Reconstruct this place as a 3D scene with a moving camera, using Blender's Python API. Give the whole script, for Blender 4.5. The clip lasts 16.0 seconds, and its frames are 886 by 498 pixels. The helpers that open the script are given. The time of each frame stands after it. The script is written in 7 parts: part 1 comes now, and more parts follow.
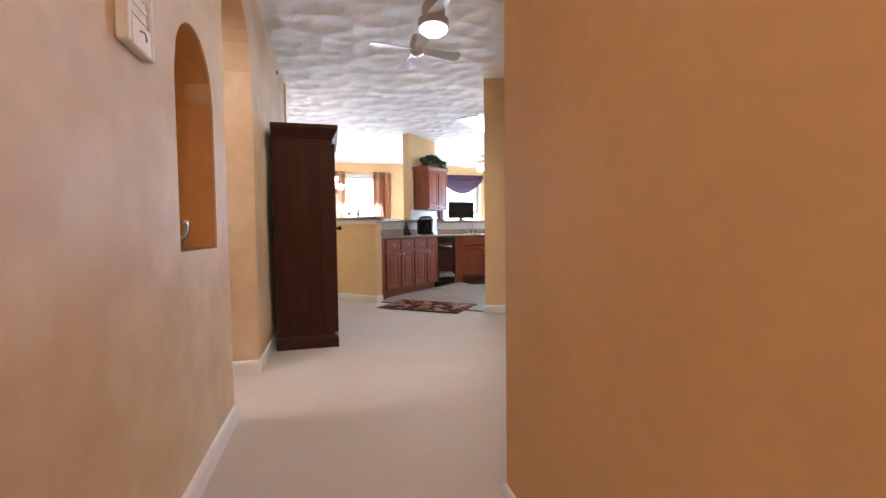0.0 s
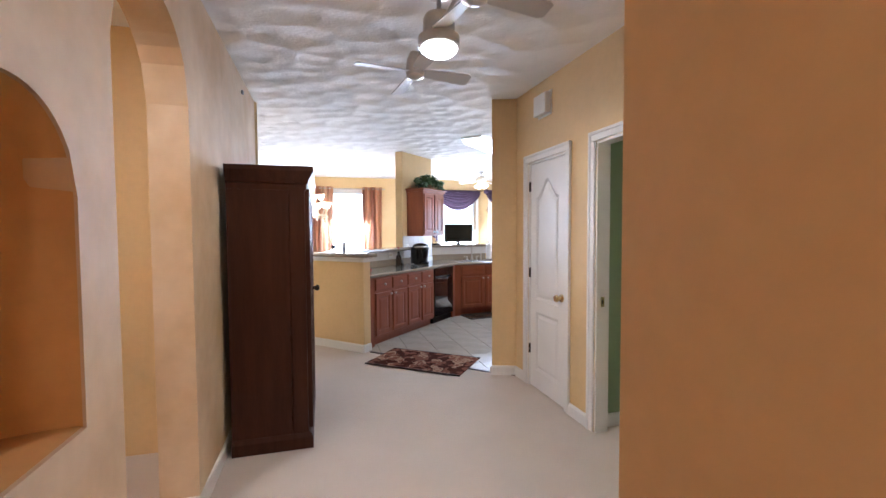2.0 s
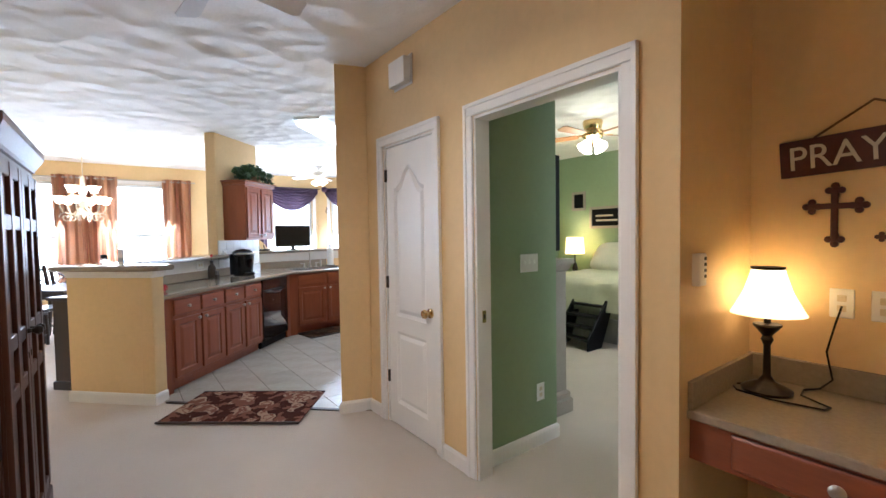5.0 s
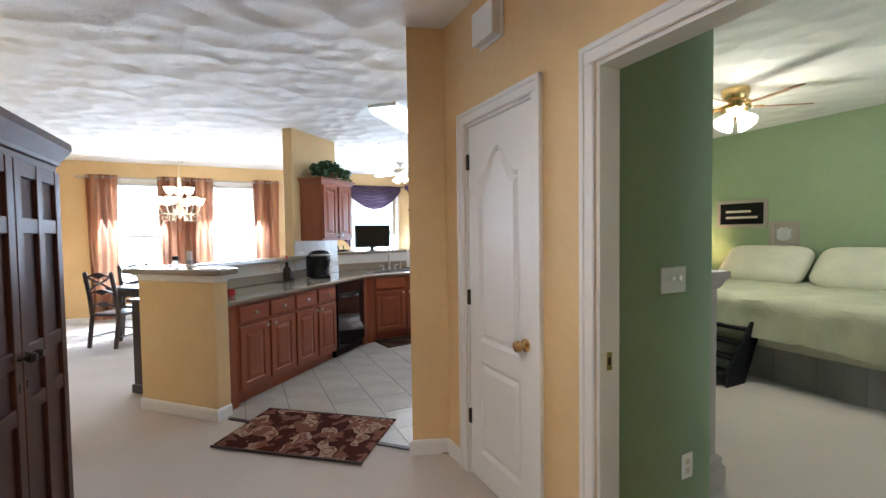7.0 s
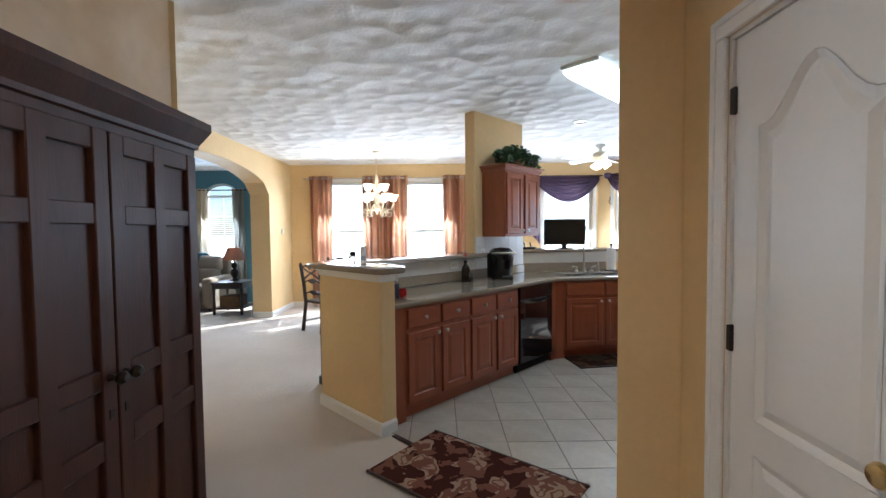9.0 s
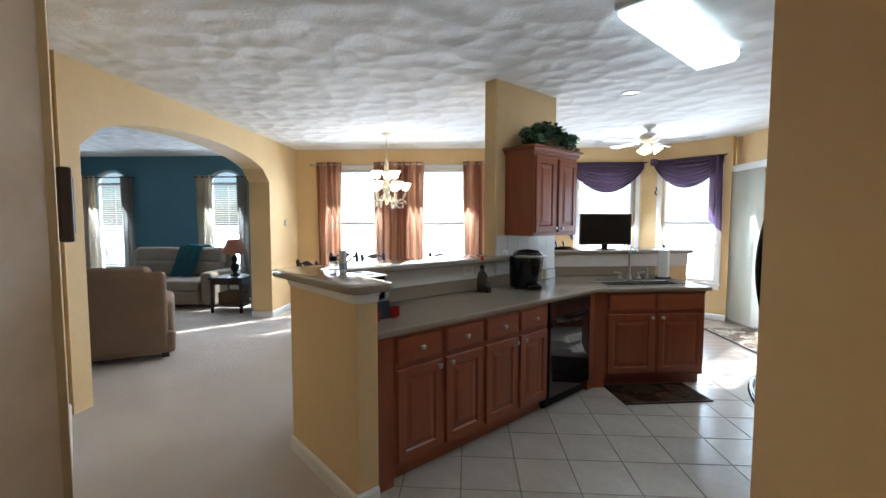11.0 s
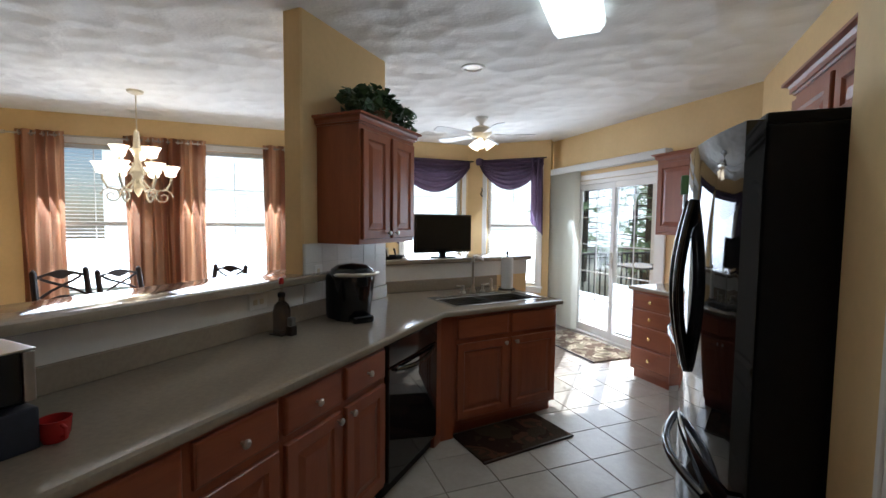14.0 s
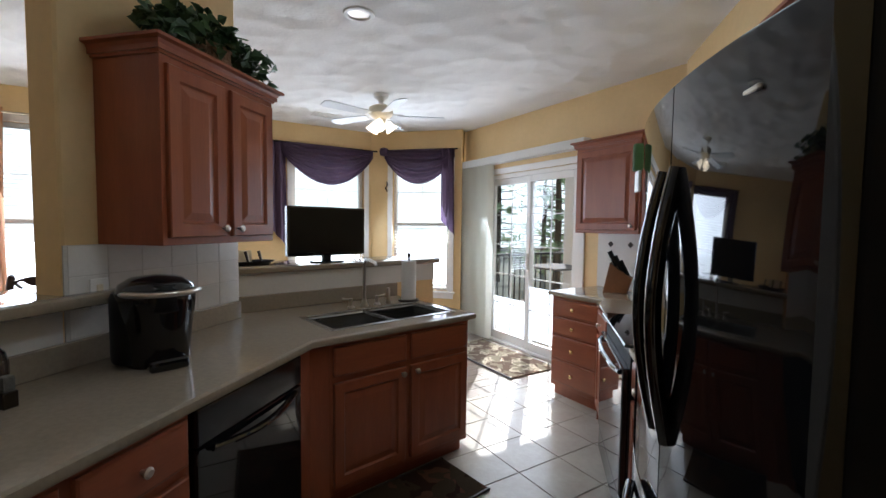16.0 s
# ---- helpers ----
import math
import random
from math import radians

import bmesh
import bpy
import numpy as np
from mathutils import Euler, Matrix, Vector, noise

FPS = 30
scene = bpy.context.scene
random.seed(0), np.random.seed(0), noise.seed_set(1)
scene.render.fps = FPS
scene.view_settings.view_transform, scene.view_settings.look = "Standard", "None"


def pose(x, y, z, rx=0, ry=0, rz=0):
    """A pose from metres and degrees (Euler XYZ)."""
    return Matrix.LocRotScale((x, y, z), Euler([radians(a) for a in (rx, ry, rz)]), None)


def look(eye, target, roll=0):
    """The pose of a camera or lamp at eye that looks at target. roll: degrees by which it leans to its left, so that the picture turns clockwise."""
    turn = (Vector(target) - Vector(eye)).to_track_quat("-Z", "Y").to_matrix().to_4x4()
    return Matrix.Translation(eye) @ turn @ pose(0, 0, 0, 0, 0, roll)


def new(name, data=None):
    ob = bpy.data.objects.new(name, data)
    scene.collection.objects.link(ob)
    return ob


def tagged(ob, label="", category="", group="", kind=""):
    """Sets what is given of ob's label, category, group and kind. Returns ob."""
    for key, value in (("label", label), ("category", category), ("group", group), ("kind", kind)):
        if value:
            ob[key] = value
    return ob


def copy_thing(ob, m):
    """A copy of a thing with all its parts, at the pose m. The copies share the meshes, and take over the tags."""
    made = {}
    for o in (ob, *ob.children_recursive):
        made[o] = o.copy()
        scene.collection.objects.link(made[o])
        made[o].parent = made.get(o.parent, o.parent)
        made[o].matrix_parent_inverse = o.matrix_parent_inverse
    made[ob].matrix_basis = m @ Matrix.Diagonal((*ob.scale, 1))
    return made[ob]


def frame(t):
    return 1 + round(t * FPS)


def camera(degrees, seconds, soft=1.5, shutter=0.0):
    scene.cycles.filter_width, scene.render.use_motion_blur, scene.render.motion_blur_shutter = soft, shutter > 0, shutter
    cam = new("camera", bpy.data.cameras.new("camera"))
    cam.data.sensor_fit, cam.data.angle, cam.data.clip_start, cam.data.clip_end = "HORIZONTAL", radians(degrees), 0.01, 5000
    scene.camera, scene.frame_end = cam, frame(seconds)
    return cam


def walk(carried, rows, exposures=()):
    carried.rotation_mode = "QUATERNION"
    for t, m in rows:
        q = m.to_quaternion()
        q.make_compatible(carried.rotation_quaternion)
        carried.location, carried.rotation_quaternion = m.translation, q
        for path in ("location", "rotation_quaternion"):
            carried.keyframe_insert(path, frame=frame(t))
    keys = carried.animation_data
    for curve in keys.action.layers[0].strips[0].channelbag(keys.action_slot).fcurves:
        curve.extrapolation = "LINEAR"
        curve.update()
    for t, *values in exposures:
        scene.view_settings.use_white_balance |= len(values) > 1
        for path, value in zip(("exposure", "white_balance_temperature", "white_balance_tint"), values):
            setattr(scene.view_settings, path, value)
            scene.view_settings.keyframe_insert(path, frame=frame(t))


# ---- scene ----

# ---- camera and walk ----
cam = camera(91.9, 16.0)
PATH = [
    (0, (0.251, 0.196, 0.976), (-0.763, 1.918, 0.89), -0.7),
    (0.5, (0.095, 0.403, 1.106), (-1.005, 2.07, 1.013), -0.4),
    (1, (-0.063, 0.528, 1.258), (-1.166, 2.194, 1.166), -0.4),
    (1.5, (-0.155, 0.709, 1.312), (-1.238, 2.388, 1.22), -0.4),
    (2, (-0.22, 0.834, 1.44), (-1.198, 2.577, 1.356), -0.3),
    (2.5, (-0.328, 0.892, 1.433), (-1.189, 2.695, 1.351), -0.1),
    (3, (-0.468, 0.981, 1.432), (-1.13, 2.867, 1.348), -0.2),
    (3.5, (-0.57, 1.088, 1.409), (-1.001, 3.04, 1.327), -0.4),
    (6, (-0.631, 1.939, 1.414), (-0.897, 3.919, 1.34), -0.9),
    (6.5, (-0.69, 2.1, 1.416), (-1.151, 4.045, 1.342), -0.7),
    (7, (-0.767, 2.262, 1.431), (-1.428, 4.148, 1.357), -0.8),
    (7.5, (-0.806, 2.45, 1.43), (-1.703, 4.236, 1.356), -0.9),
    (8, (-0.85, 2.651, 1.421), (-1.95, 4.319, 1.349), -0.9),
    (8.5, (-0.998, 2.845, 1.423), (-2.277, 4.381, 1.344), -0.7),
    (9, (-1.135, 2.986, 1.42), (-2.541, 4.407, 1.339), -0.6),
    (11.5, (-1.781, 3.866, 1.5), (-3.272, 5.193, 1.368), 0.1),
    (12, (-1.92, 4.017, 1.501), (-3.325, 5.435, 1.368), 0.2),
    (12.5, (-2.08, 4.142, 1.496), (-3.353, 5.679, 1.365), 0.2),
    (13, (-2.199, 4.299, 1.489), (-3.325, 5.948, 1.364), 0.2),
    (13.5, (-2.281, 4.436, 1.49), (-3.254, 6.179, 1.368), 0.4),
    (14, (-2.383, 4.59, 1.493), (-3.201, 6.411, 1.372), 0.6),
    (14.5, (-2.456, 4.72, 1.483), (-3.094, 6.612, 1.369), 0.6),
    (15, (-2.471, 4.926, 1.455), (-3.01, 6.849, 1.347), 0.5),
    (15.5, (-2.464, 5.137, 1.44), (-2.975, 7.068, 1.336), 0.4),
    (16, (-2.485, 5.366, 1.449), (-2.938, 7.311, 1.34), 0.7),
]
EXPOSURES = [(0, 2.12, 5350, 17), (2, 2.06, 5100, 14), (3.5, 2.0, 5100, 12), (6, 1.93, 5150, 9), (7, 1.78, 5150, 8), (9, 1.35, 5200, 7), (11.5, 0.86, 5350, 6), (13.5, 0.42, 5550, 8), (16, 0.28, 5650, 10)]
walk(cam, [(t, look(eye, target, roll)) for t, eye, target, roll in PATH], EXPOSURES)

# ---- plan: D is the hall's own frame, turned 45 degrees; its first axis is v (across the hall), its second u (along it) ----
D = pose(0, 0, 0, 0, 0, 45)
CEIL = 2.72
SINK = pose(-3.52, 7.15, 0, 0, 0, 53.5)      # sink run: first axis along its front, second axis towards its back wall


def dpt(v, u, z=0.0):
    return D @ Vector((v, u, z))


# ---- world, sun and large lights ----
SUN_UP, SUN_AZ = 36.5, 0.5
world = bpy.data.worlds.new("world")
scene.world = world
world.use_nodes = True
wn = world.node_tree
sky = wn.nodes.new("ShaderNodeTexSky")
sky.sky_type, sky.sun_disc = "NISHITA", False
sky.sun_elevation, sky.sun_rotation = radians(SUN_UP), radians(SUN_AZ)
wn.links.new(sky.outputs[0], wn.nodes["Background"].inputs[0])
wn.nodes["Background"].inputs[1].default_value = 0.075
sun = new("sun", bpy.data.lights.new("sun", "SUN"))
sun.data.energy, sun.data.angle, sun.data.color = 5.0, radians(0.5), (1.0, 0.93, 0.82)
az = radians(SUN_AZ)
sun.matrix_world = look((math.sin(az) * 40, math.cos(az) * 40, 40 * math.tan(radians(SUN_UP))), (0, 0, 0))


def area(name, eye, target, w, h, watts, color=(1, 1, 1)):
    lamp = new(name, bpy.data.lights.new(name, "AREA"))
    lamp.data.shape, lamp.data.size, lamp.data.size_y = "RECTANGLE", w, h
    lamp.data.energy, lamp.data.color = watts, color
    lamp.matrix_world = look(eye, target)
    return lamp


def bulb(name, place, watts, color=(1, 0.72, 0.42), radius=0.04):
    lamp = new(name, bpy.data.lights.new(name, "POINT"))
    lamp.data.energy, lamp.data.color, lamp.data.shadow_soft_size = watts, color, radius
    lamp.location = place
    return lamp


DAY = (0.90, 0.95, 1.0)
WINDOW_W = 29.0
INTO = D.to_3x3() @ Vector((0, -1, -0.45))
for v0, v1 in ((-1.0, -0.05), (0.45, 1.55), (3.3, 4.25)):
    c = dpt((v0 + v1) / 2, 11.19, 1.45)
    area("window_light", c, c + INTO, v1 - v0, 1.8, WINDOW_W * (v1 - v0), DAY)
area("window_light", (-4.12, 10.99, 1.45), (-4.12, 10, 1.1), 0.8, 1.8, WINDOW_W * 0.8, DAY)
for v0, v1 in ((-5.85, -5.15), (-3.55, -2.85)):
    c = dpt((v0 + v1) / 2, 11.79, 1.45)
    area("window_light", c, c + INTO, v1 - v0, 1.8, WINDOW_W * 0.8, DAY)
area("slider_light", dpt(5.39, 9.18, 1.05), dpt(4.4, 9.18, 0.85), 1.4, 1.9, 18, DAY)
# fill lamp added before a closed bedroom wall; no window is built there
area("bedroom_fill_light", dpt(5.6, -1.18, 1.5), dpt(5.6, 3, 1.0), 1.6, 1.4, 33, (1.0, 0.98, 0.93))


def disk(name, place, watts, color, size):
    """The light of a bowl fixture, which shines downwards."""
    lamp = area(name, place, Vector(place) - Vector((0, 0, 1)), size, size, watts, color)
    lamp.data.shape = "DISK"
    return lamp


WARM = (1.0, 0.83, 0.63)
disk("hall_light", (-1.38, 2.87, CEIL - 0.355), 4.4, WARM, 0.2)
# assumed lamp behind the start of the hall, out of view
disk("unseen_entry_light", dpt(0.35, -0.7, CEIL - 0.09), 4.4, (1.0, 0.75, 0.50), 0.28)
# fill lamp, made up to brighten the passage beyond the arch
disk("passage_fill_light", dpt(-1.0, 2.3, CEIL - 0.09), 5.5, WARM, 0.28)
disk("kitchen_tube_light", (-2.74, 6.75, CEIL - 0.095), 2.5, (0.93, 1.0, 0.98), 0.3)

# ---- materials ----


def mat(name, base, rough=0.6, metal=0.0, vary=0.12, scale=3.0, fine=60.0, bump=0.1, second=None, spec=0.5, island=0.0, stretch=(1, 1, 1), depth=0.02):
    """A surface with stains at one scale and grain at another; second is the colour that the stains lean to."""
    m = bpy.data.materials.new(name)
    m.use_nodes = True
    n, l = m.node_tree.nodes, m.node_tree.links
    b = n["Principled BSDF"]
    b.inputs["Roughness"].default_value, b.inputs["Metallic"].default_value = rough, metal
    b.inputs["Specular IOR Level"].default_value = spec
    co, mp = n.new("ShaderNodeTexCoord"), n.new("ShaderNodeMapping")
    mp.inputs["Scale"].default_value = stretch
    l.new(co.outputs["Object"], mp.inputs[0])
    big, small = n.new("ShaderNodeTexNoise"), n.new("ShaderNodeTexNoise")
    big.inputs["Scale"].default_value, small.inputs["Scale"].default_value = scale, fine
    big.inputs["Detail"].default_value, small.inputs["Detail"].default_value = 4, 3
    l.new(mp.outputs[0], big.inputs["Vector"]), l.new(mp.outputs[0], small.inputs["Vector"])
    second = second or tuple(c * (1 - vary * 2) for c in base)
    ramp = n.new("ShaderNodeValToRGB")
    ramp.color_ramp.elements[0].position, ramp.color_ramp.elements[1].position = 0.3, 0.7
    ramp.color_ramp.elements[0].color, ramp.color_ramp.elements[1].color = (*second, 1), (*base, 1)
    l.new(big.outputs[0], ramp.inputs[0])
    grain = n.new("ShaderNodeMix")
    grain.data_type, grain.blend_type = "RGBA", "MULTIPLY"
    grain.inputs[0].default_value = vary * 2.5
    l.new(ramp.outputs[0], grain.inputs[6]), l.new(small.outputs[0], grain.inputs[7])
    tone = n.new("ShaderNodeHueSaturation")
    tone.inputs["Value"].default_value = 1 + vary * 1.1
    if island:
        info, rng = n.new("ShaderNodeObjectInfo"), n.new("ShaderNodeMapRange")
        rng.inputs[3].default_value, rng.inputs[4].default_value = 1 - island, 1 + island
        l.new(info.outputs["Random"], rng.inputs[0]), l.new(rng.outputs[0], tone.inputs["Value"])
    l.new(grain.outputs[2], tone.inputs["Color"])
    l.new(tone.outputs[0], b.inputs["Base Color"])
    if bump:
        bp = n.new("ShaderNodeBump")
        bp.inputs["Strength"].default_value, bp.inputs["Distance"].default_value = bump, depth
        l.new(small.outputs[0], bp.inputs["Height"]), l.new(bp.outputs[0], b.inputs["Normal"])
    return m


def glow(name, color, strength):
    m = bpy.data.materials.new(name)
    m.use_nodes = True
    b = m.node_tree.nodes["Principled BSDF"]
    b.inputs["Base Color"].default_value = (0.9, 0.88, 0.82, 1)
    b.inputs["Emission Color"].default_value, b.inputs["Emission Strength"].default_value = (*color, 1), strength
    return m


def sheer(m, share, color):
    """Lets some light through a cloth."""
    n, l = m.node_tree.nodes, m.node_tree.links
    tr, mx = n.new("ShaderNodeBsdfTranslucent"), n.new("ShaderNodeMixShader")
    tr.inputs[0].default_value = (*color, 1)
    mx.inputs[0].default_value = share
    l.new(n["Principled BSDF"].outputs[0], mx.inputs[1]), l.new(tr.outputs[0], mx.inputs[2])
    l.new(mx.outputs[0], n["Material Output"].inputs[0])
    return m


def clear(name, tint=(1, 1, 1), rough=0.0):
    m = bpy.data.materials.new(name)
    m.use_nodes = True
    b = m.node_tree.nodes["Principled BSDF"]
    b.inputs["Base Color"].default_value, b.inputs["Roughness"].default_value = (*tint, 1), rough
    b.inputs["Transmission Weight"].default_value, b.inputs["IOR"].default_value = 1.0, 1.45
    return m


def ceiling_mat():
    """White ceiling with fan-shaped brush strokes in the plaster."""
    m = mat("ceiling_plaster", (0.86, 0.85, 0.83), 0.75, vary=0.02, scale=1.2, bump=0)
    n, l = m.node_tree.nodes, m.node_tree.links
    co, warp, add = n.new("ShaderNodeTexCoord"), n.new("ShaderNodeTexNoise"), n.new("ShaderNodeMix")
    warp.inputs["Scale"].default_value = 3.0
    add.data_type, add.blend_type, add.inputs[0].default_value = "RGBA", "ADD", 0.12
    l.new(co.outputs["Object"], warp.inputs["Vector"])
    l.new(co.outputs["Object"], add.inputs[6]), l.new(warp.outputs["Color"], add.inputs[7])
    vor = n.new("ShaderNodeTexVoronoi")
    vor.feature = "SMOOTH_F1"
    vor.inputs["Scale"].default_value, vor.inputs["Smoothness"].default_value = 4.6, 0.45
    l.new(add.outputs[2], vor.inputs["Vector"])
    bp = n.new("ShaderNodeBump")
    bp.inputs["Strength"].default_value, bp.inputs["Distance"].default_value = 0.68, 0.055
    l.new(vor.outputs["Distance"], bp.inputs["Height"])
    fine, bp2 = n.new("ShaderNodeTexNoise"), n.new("ShaderNodeBump")
    fine.inputs["Scale"].default_value = 40
    l.new(co.outputs["Object"], fine.inputs["Vector"])
    bp2.inputs["Strength"].default_value, bp2.inputs["Distance"].default_value = 0.25, 0.01
    l.new(fine.outputs[0], bp2.inputs["Height"]), l.new(bp.outputs[0], bp2.inputs["Normal"])
    l.new(bp2.outputs[0], n["Principled BSDF"].inputs["Normal"])
    return m


def striped():
    """Satin woven in broad upright bands of rust, copper and peach."""
    m = mat("rust_and_peach_satin", (0.4, 0.2, 0.1), 0.5, vary=0.1, fine=120, bump=0.1)
    n, l = m.node_tree.nodes, m.node_tree.links
    b = n["Principled BSDF"]
    geo, dot, no, ramp = n.new("ShaderNodeNewGeometry"), n.new("ShaderNodeVectorMath"), n.new("ShaderNodeTexNoise"), n.new("ShaderNodeValToRGB")
    dot.operation = "DOT_PRODUCT"
    dot.inputs[1].default_value = (0.7071, 0.7071, 0)
    no.noise_dimensions = "1D"
    no.inputs["Scale"].default_value, no.inputs["Detail"].default_value = 9.0, 2
    l.new(geo.outputs["Position"], dot.inputs[0]), l.new(dot.outputs["Value"], no.inputs["W"]), l.new(no.outputs[0], ramp.inputs[0])
    e = ramp.color_ramp.elements
    e[0].position, e[0].color = 0.44, (0.29, 0.095, 0.050, 1)
    e[1].position, e[1].color = 0.56, (0.78, 0.54, 0.35, 1)
    mid = e.new(0.5)
    mid.color = (0.50, 0.25, 0.13, 1)
    l.new(ramp.outputs[0], b.inputs["Base Color"])
    return sheer(m, 0.06, (0.7, 0.40, 0.25))


M_WALL = mat("yellow_wall_paint", (0.74, 0.54, 0.27), 0.62, vary=0.04, scale=2.2, fine=25, bump=0.06, second=(0.69, 0.49, 0.235), depth=0.01)
M_FAUX = mat("mottled_tan_wall_paint", (0.71, 0.555, 0.38), 0.5, vary=0.08, scale=3.0, fine=9, bump=0.05, second=(0.58, 0.39, 0.205), depth=0.01)
M_HALLO = mat("amber_wall_paint", (0.72, 0.475, 0.215), 0.6, vary=0.05, scale=1.8, fine=22, bump=0.06, second=(0.66, 0.42, 0.18), depth=0.01)
# the hall's amber made deeper: the niche's shade is put into the colour
M_NICHE = mat("shaded_amber_paint", (0.66, 0.37, 0.125), 0.6, vary=0.06, scale=4, fine=22, bump=0.06, second=(0.58, 0.31, 0.10), depth=0.01)
M_GREEN = mat("sage_green_paint", (0.285, 0.360, 0.205), 0.6, vary=0.04, scale=2, fine=25, bump=0.05, second=(0.26, 0.335, 0.188))
M_BLUE = mat("teal_wall_paint", (0.115, 0.255, 0.325), 0.6, vary=0.04, scale=2, fine=25, bump=0.05, second=(0.105, 0.235, 0.305))
M_CEIL = ceiling_mat()
M_CARPET = mat("beige_carpet", (0.70, 0.62, 0.545), 0.95, vary=0.10, scale=1.3, fine=240, bump=0.6, second=(0.63, 0.555, 0.48), spec=0.1)
M_TRIM = mat("white_trim_paint", (0.80, 0.78, 0.75), 0.4, vary=0.02, scale=4, fine=40, bump=0.02)
M_TILE = mat("cream_floor_tile", (0.56, 0.52, 0.45), 0.22, vary=0.07, scale=5, fine=35, bump=0.04, second=(0.48, 0.435, 0.365), island=0.05)
M_GROUT = mat("tile_grout", (0.22, 0.18, 0.14), 0.9, vary=0.1, fine=90)
M_LGROUT = mat("pale_grout", (0.62, 0.595, 0.55), 0.9, vary=0.08, fine=90)
M_WOODFLOOR = mat("grey_brown_plank", (0.30, 0.235, 0.18), 0.3, vary=0.12, scale=3, fine=18, bump=0.05, stretch=(1, 9, 9), island=0.12)
M_CHERRY = mat("cherry_cabinet_wood", (0.30, 0.085, 0.035), 0.33, vary=0.10, scale=2.5, fine=16, bump=0.03, second=(0.24, 0.062, 0.026), stretch=(6, 6, 0.8))
M_CHERRYH = mat("cherry_wood_across", (0.30, 0.085, 0.035), 0.33, vary=0.10, scale=2.5, fine=16, bump=0.03, second=(0.24, 0.062, 0.026), stretch=(0.8, 0.8, 6))
M_ARMOIRE = mat("dark_mahogany", (0.060, 0.0215, 0.0112), 0.40, spec=0.2, vary=0.14, scale=2.5, fine=18, bump=0.05, second=(0.038, 0.0128, 0.0068), stretch=(7, 7, 0.7))
M_COUNTER = mat("greige_speckled_stone", (0.325, 0.272, 0.205), 0.09, vary=0.05, scale=60, fine=380, bump=0.0, second=(0.285, 0.237, 0.178))
M_BLACK = mat("black_gloss", (0.006, 0.006, 0.007), 0.035, spec=0.65, vary=0.05, scale=8, bump=0)
M_BLACKP = mat("black_plastic", (0.007, 0.007, 0.008), 0.1, spec=0.5, vary=0.05, scale=10, bump=0)
M_BLACKM = mat("black_satin", (0.007, 0.007, 0.008), 0.45, spec=0.16, vary=0.08, scale=20, fine=300, bump=0.06)
M_NICKEL = mat("brushed_nickel", (0.60, 0.56, 0.50), 0.28, 1.0, vary=0.05, scale=9, bump=0)
M_BRASS = mat("polished_brass", (0.80, 0.58, 0.26), 0.2, 1.0, vary=0.05, scale=9, bump=0)
M_STEEL = mat("stainless_steel", (0.42, 0.41, 0.39), 0.25, 1.0, vary=0.06, scale=12, bump=0)
M_WHITE = mat("white_plastic", (0.80, 0.79, 0.76), 0.45, vary=0.02, bump=0)
M_GLASS = clear("window_glass")
M_BACKTILE = mat("white_wall_tile", (0.72, 0.70, 0.66), 0.2, vary=0.03, scale=6, bump=0.02, island=0.04)

M_PURPLE = mat("purple_sheer_fabric", (0.115, 0.072, 0.125), 0.7, vary=0.12, scale=5, fine=120, bump=0.15)
M_RUST = striped()
M_VANE = sheer(mat("white_vinyl_vane", (0.82, 0.81, 0.76), 0.5, vary=0.03, fine=60, bump=0.03), 0.55, (0.88, 0.88, 0.82))
M_CREAM = mat("cream_curtain", (0.62, 0.54, 0.42), 0.8, vary=0.08, scale=4, fine=120, bump=0.1)
M_SAGEC = mat("grey_curtain", (0.35, 0.33, 0.28), 0.8, vary=0.08, scale=4, fine=120, bump=0.1)
M_BEDDING = mat("pale_sage_bedding", (0.60, 0.60, 0.44), 0.85, vary=0.07, scale=4, fine=70, bump=0.25)
M_PILLOW = mat("ivory_pillow_cotton", (0.74, 0.72, 0.58), 0.85, vary=0.05, scale=6, fine=60, bump=0.25)
M_SKIRT = mat("grey_bed_skirt", (0.50, 0.50, 0.47), 0.9, vary=0.08, scale=5, fine=90, bump=0.2)
M_GREIGE = mat("greige_painted_wood", (0.36, 0.31, 0.25), 0.5, vary=0.06, scale=3, fine=30, bump=0.04)
M_DARKWOOD = mat("dark_walnut", (0.035, 0.017, 0.011), 0.35, vary=0.12, scale=3, fine=18, bump=0.03, stretch=(6, 6, 0.8))
M_SOFA = mat("taupe_suede", (0.30, 0.245, 0.18), 0.9, vary=0.08, scale=5, fine=70, bump=0.15)
M_RECL = mat("brown_suede", (0.205, 0.13, 0.08), 0.9, vary=0.08, scale=5, fine=70, bump=0.15)
M_TEALT = mat("teal_throw", (0.035, 0.13, 0.15), 0.95, vary=0.1, scale=8, fine=90, bump=0.4)
M_SHADE = sheer(mat("peach_lamp_shade", (0.62, 0.34, 0.21), 0.8, vary=0.03, bump=0.05), 0.4, (0.85, 0.42, 0.25))
M_BRONZE = mat("dark_bronze", (0.03, 0.021, 0.014), 0.4, 0.6, vary=0.15, scale=15, bump=0.05)
M_LEAF = mat("ivy_leaf", (0.07, 0.135, 0.05), 0.45, vary=0.2, scale=14, fine=40, bump=0.1, second=(0.03, 0.07, 0.026))
M_BASKET = mat("wicker", (0.20, 0.11, 0.05), 0.8, vary=0.2, scale=30, fine=90, bump=0.5)
M_REDMUG = mat("red_ceramic", (0.45, 0.02, 0.02), 0.25, vary=0.04, bump=0)
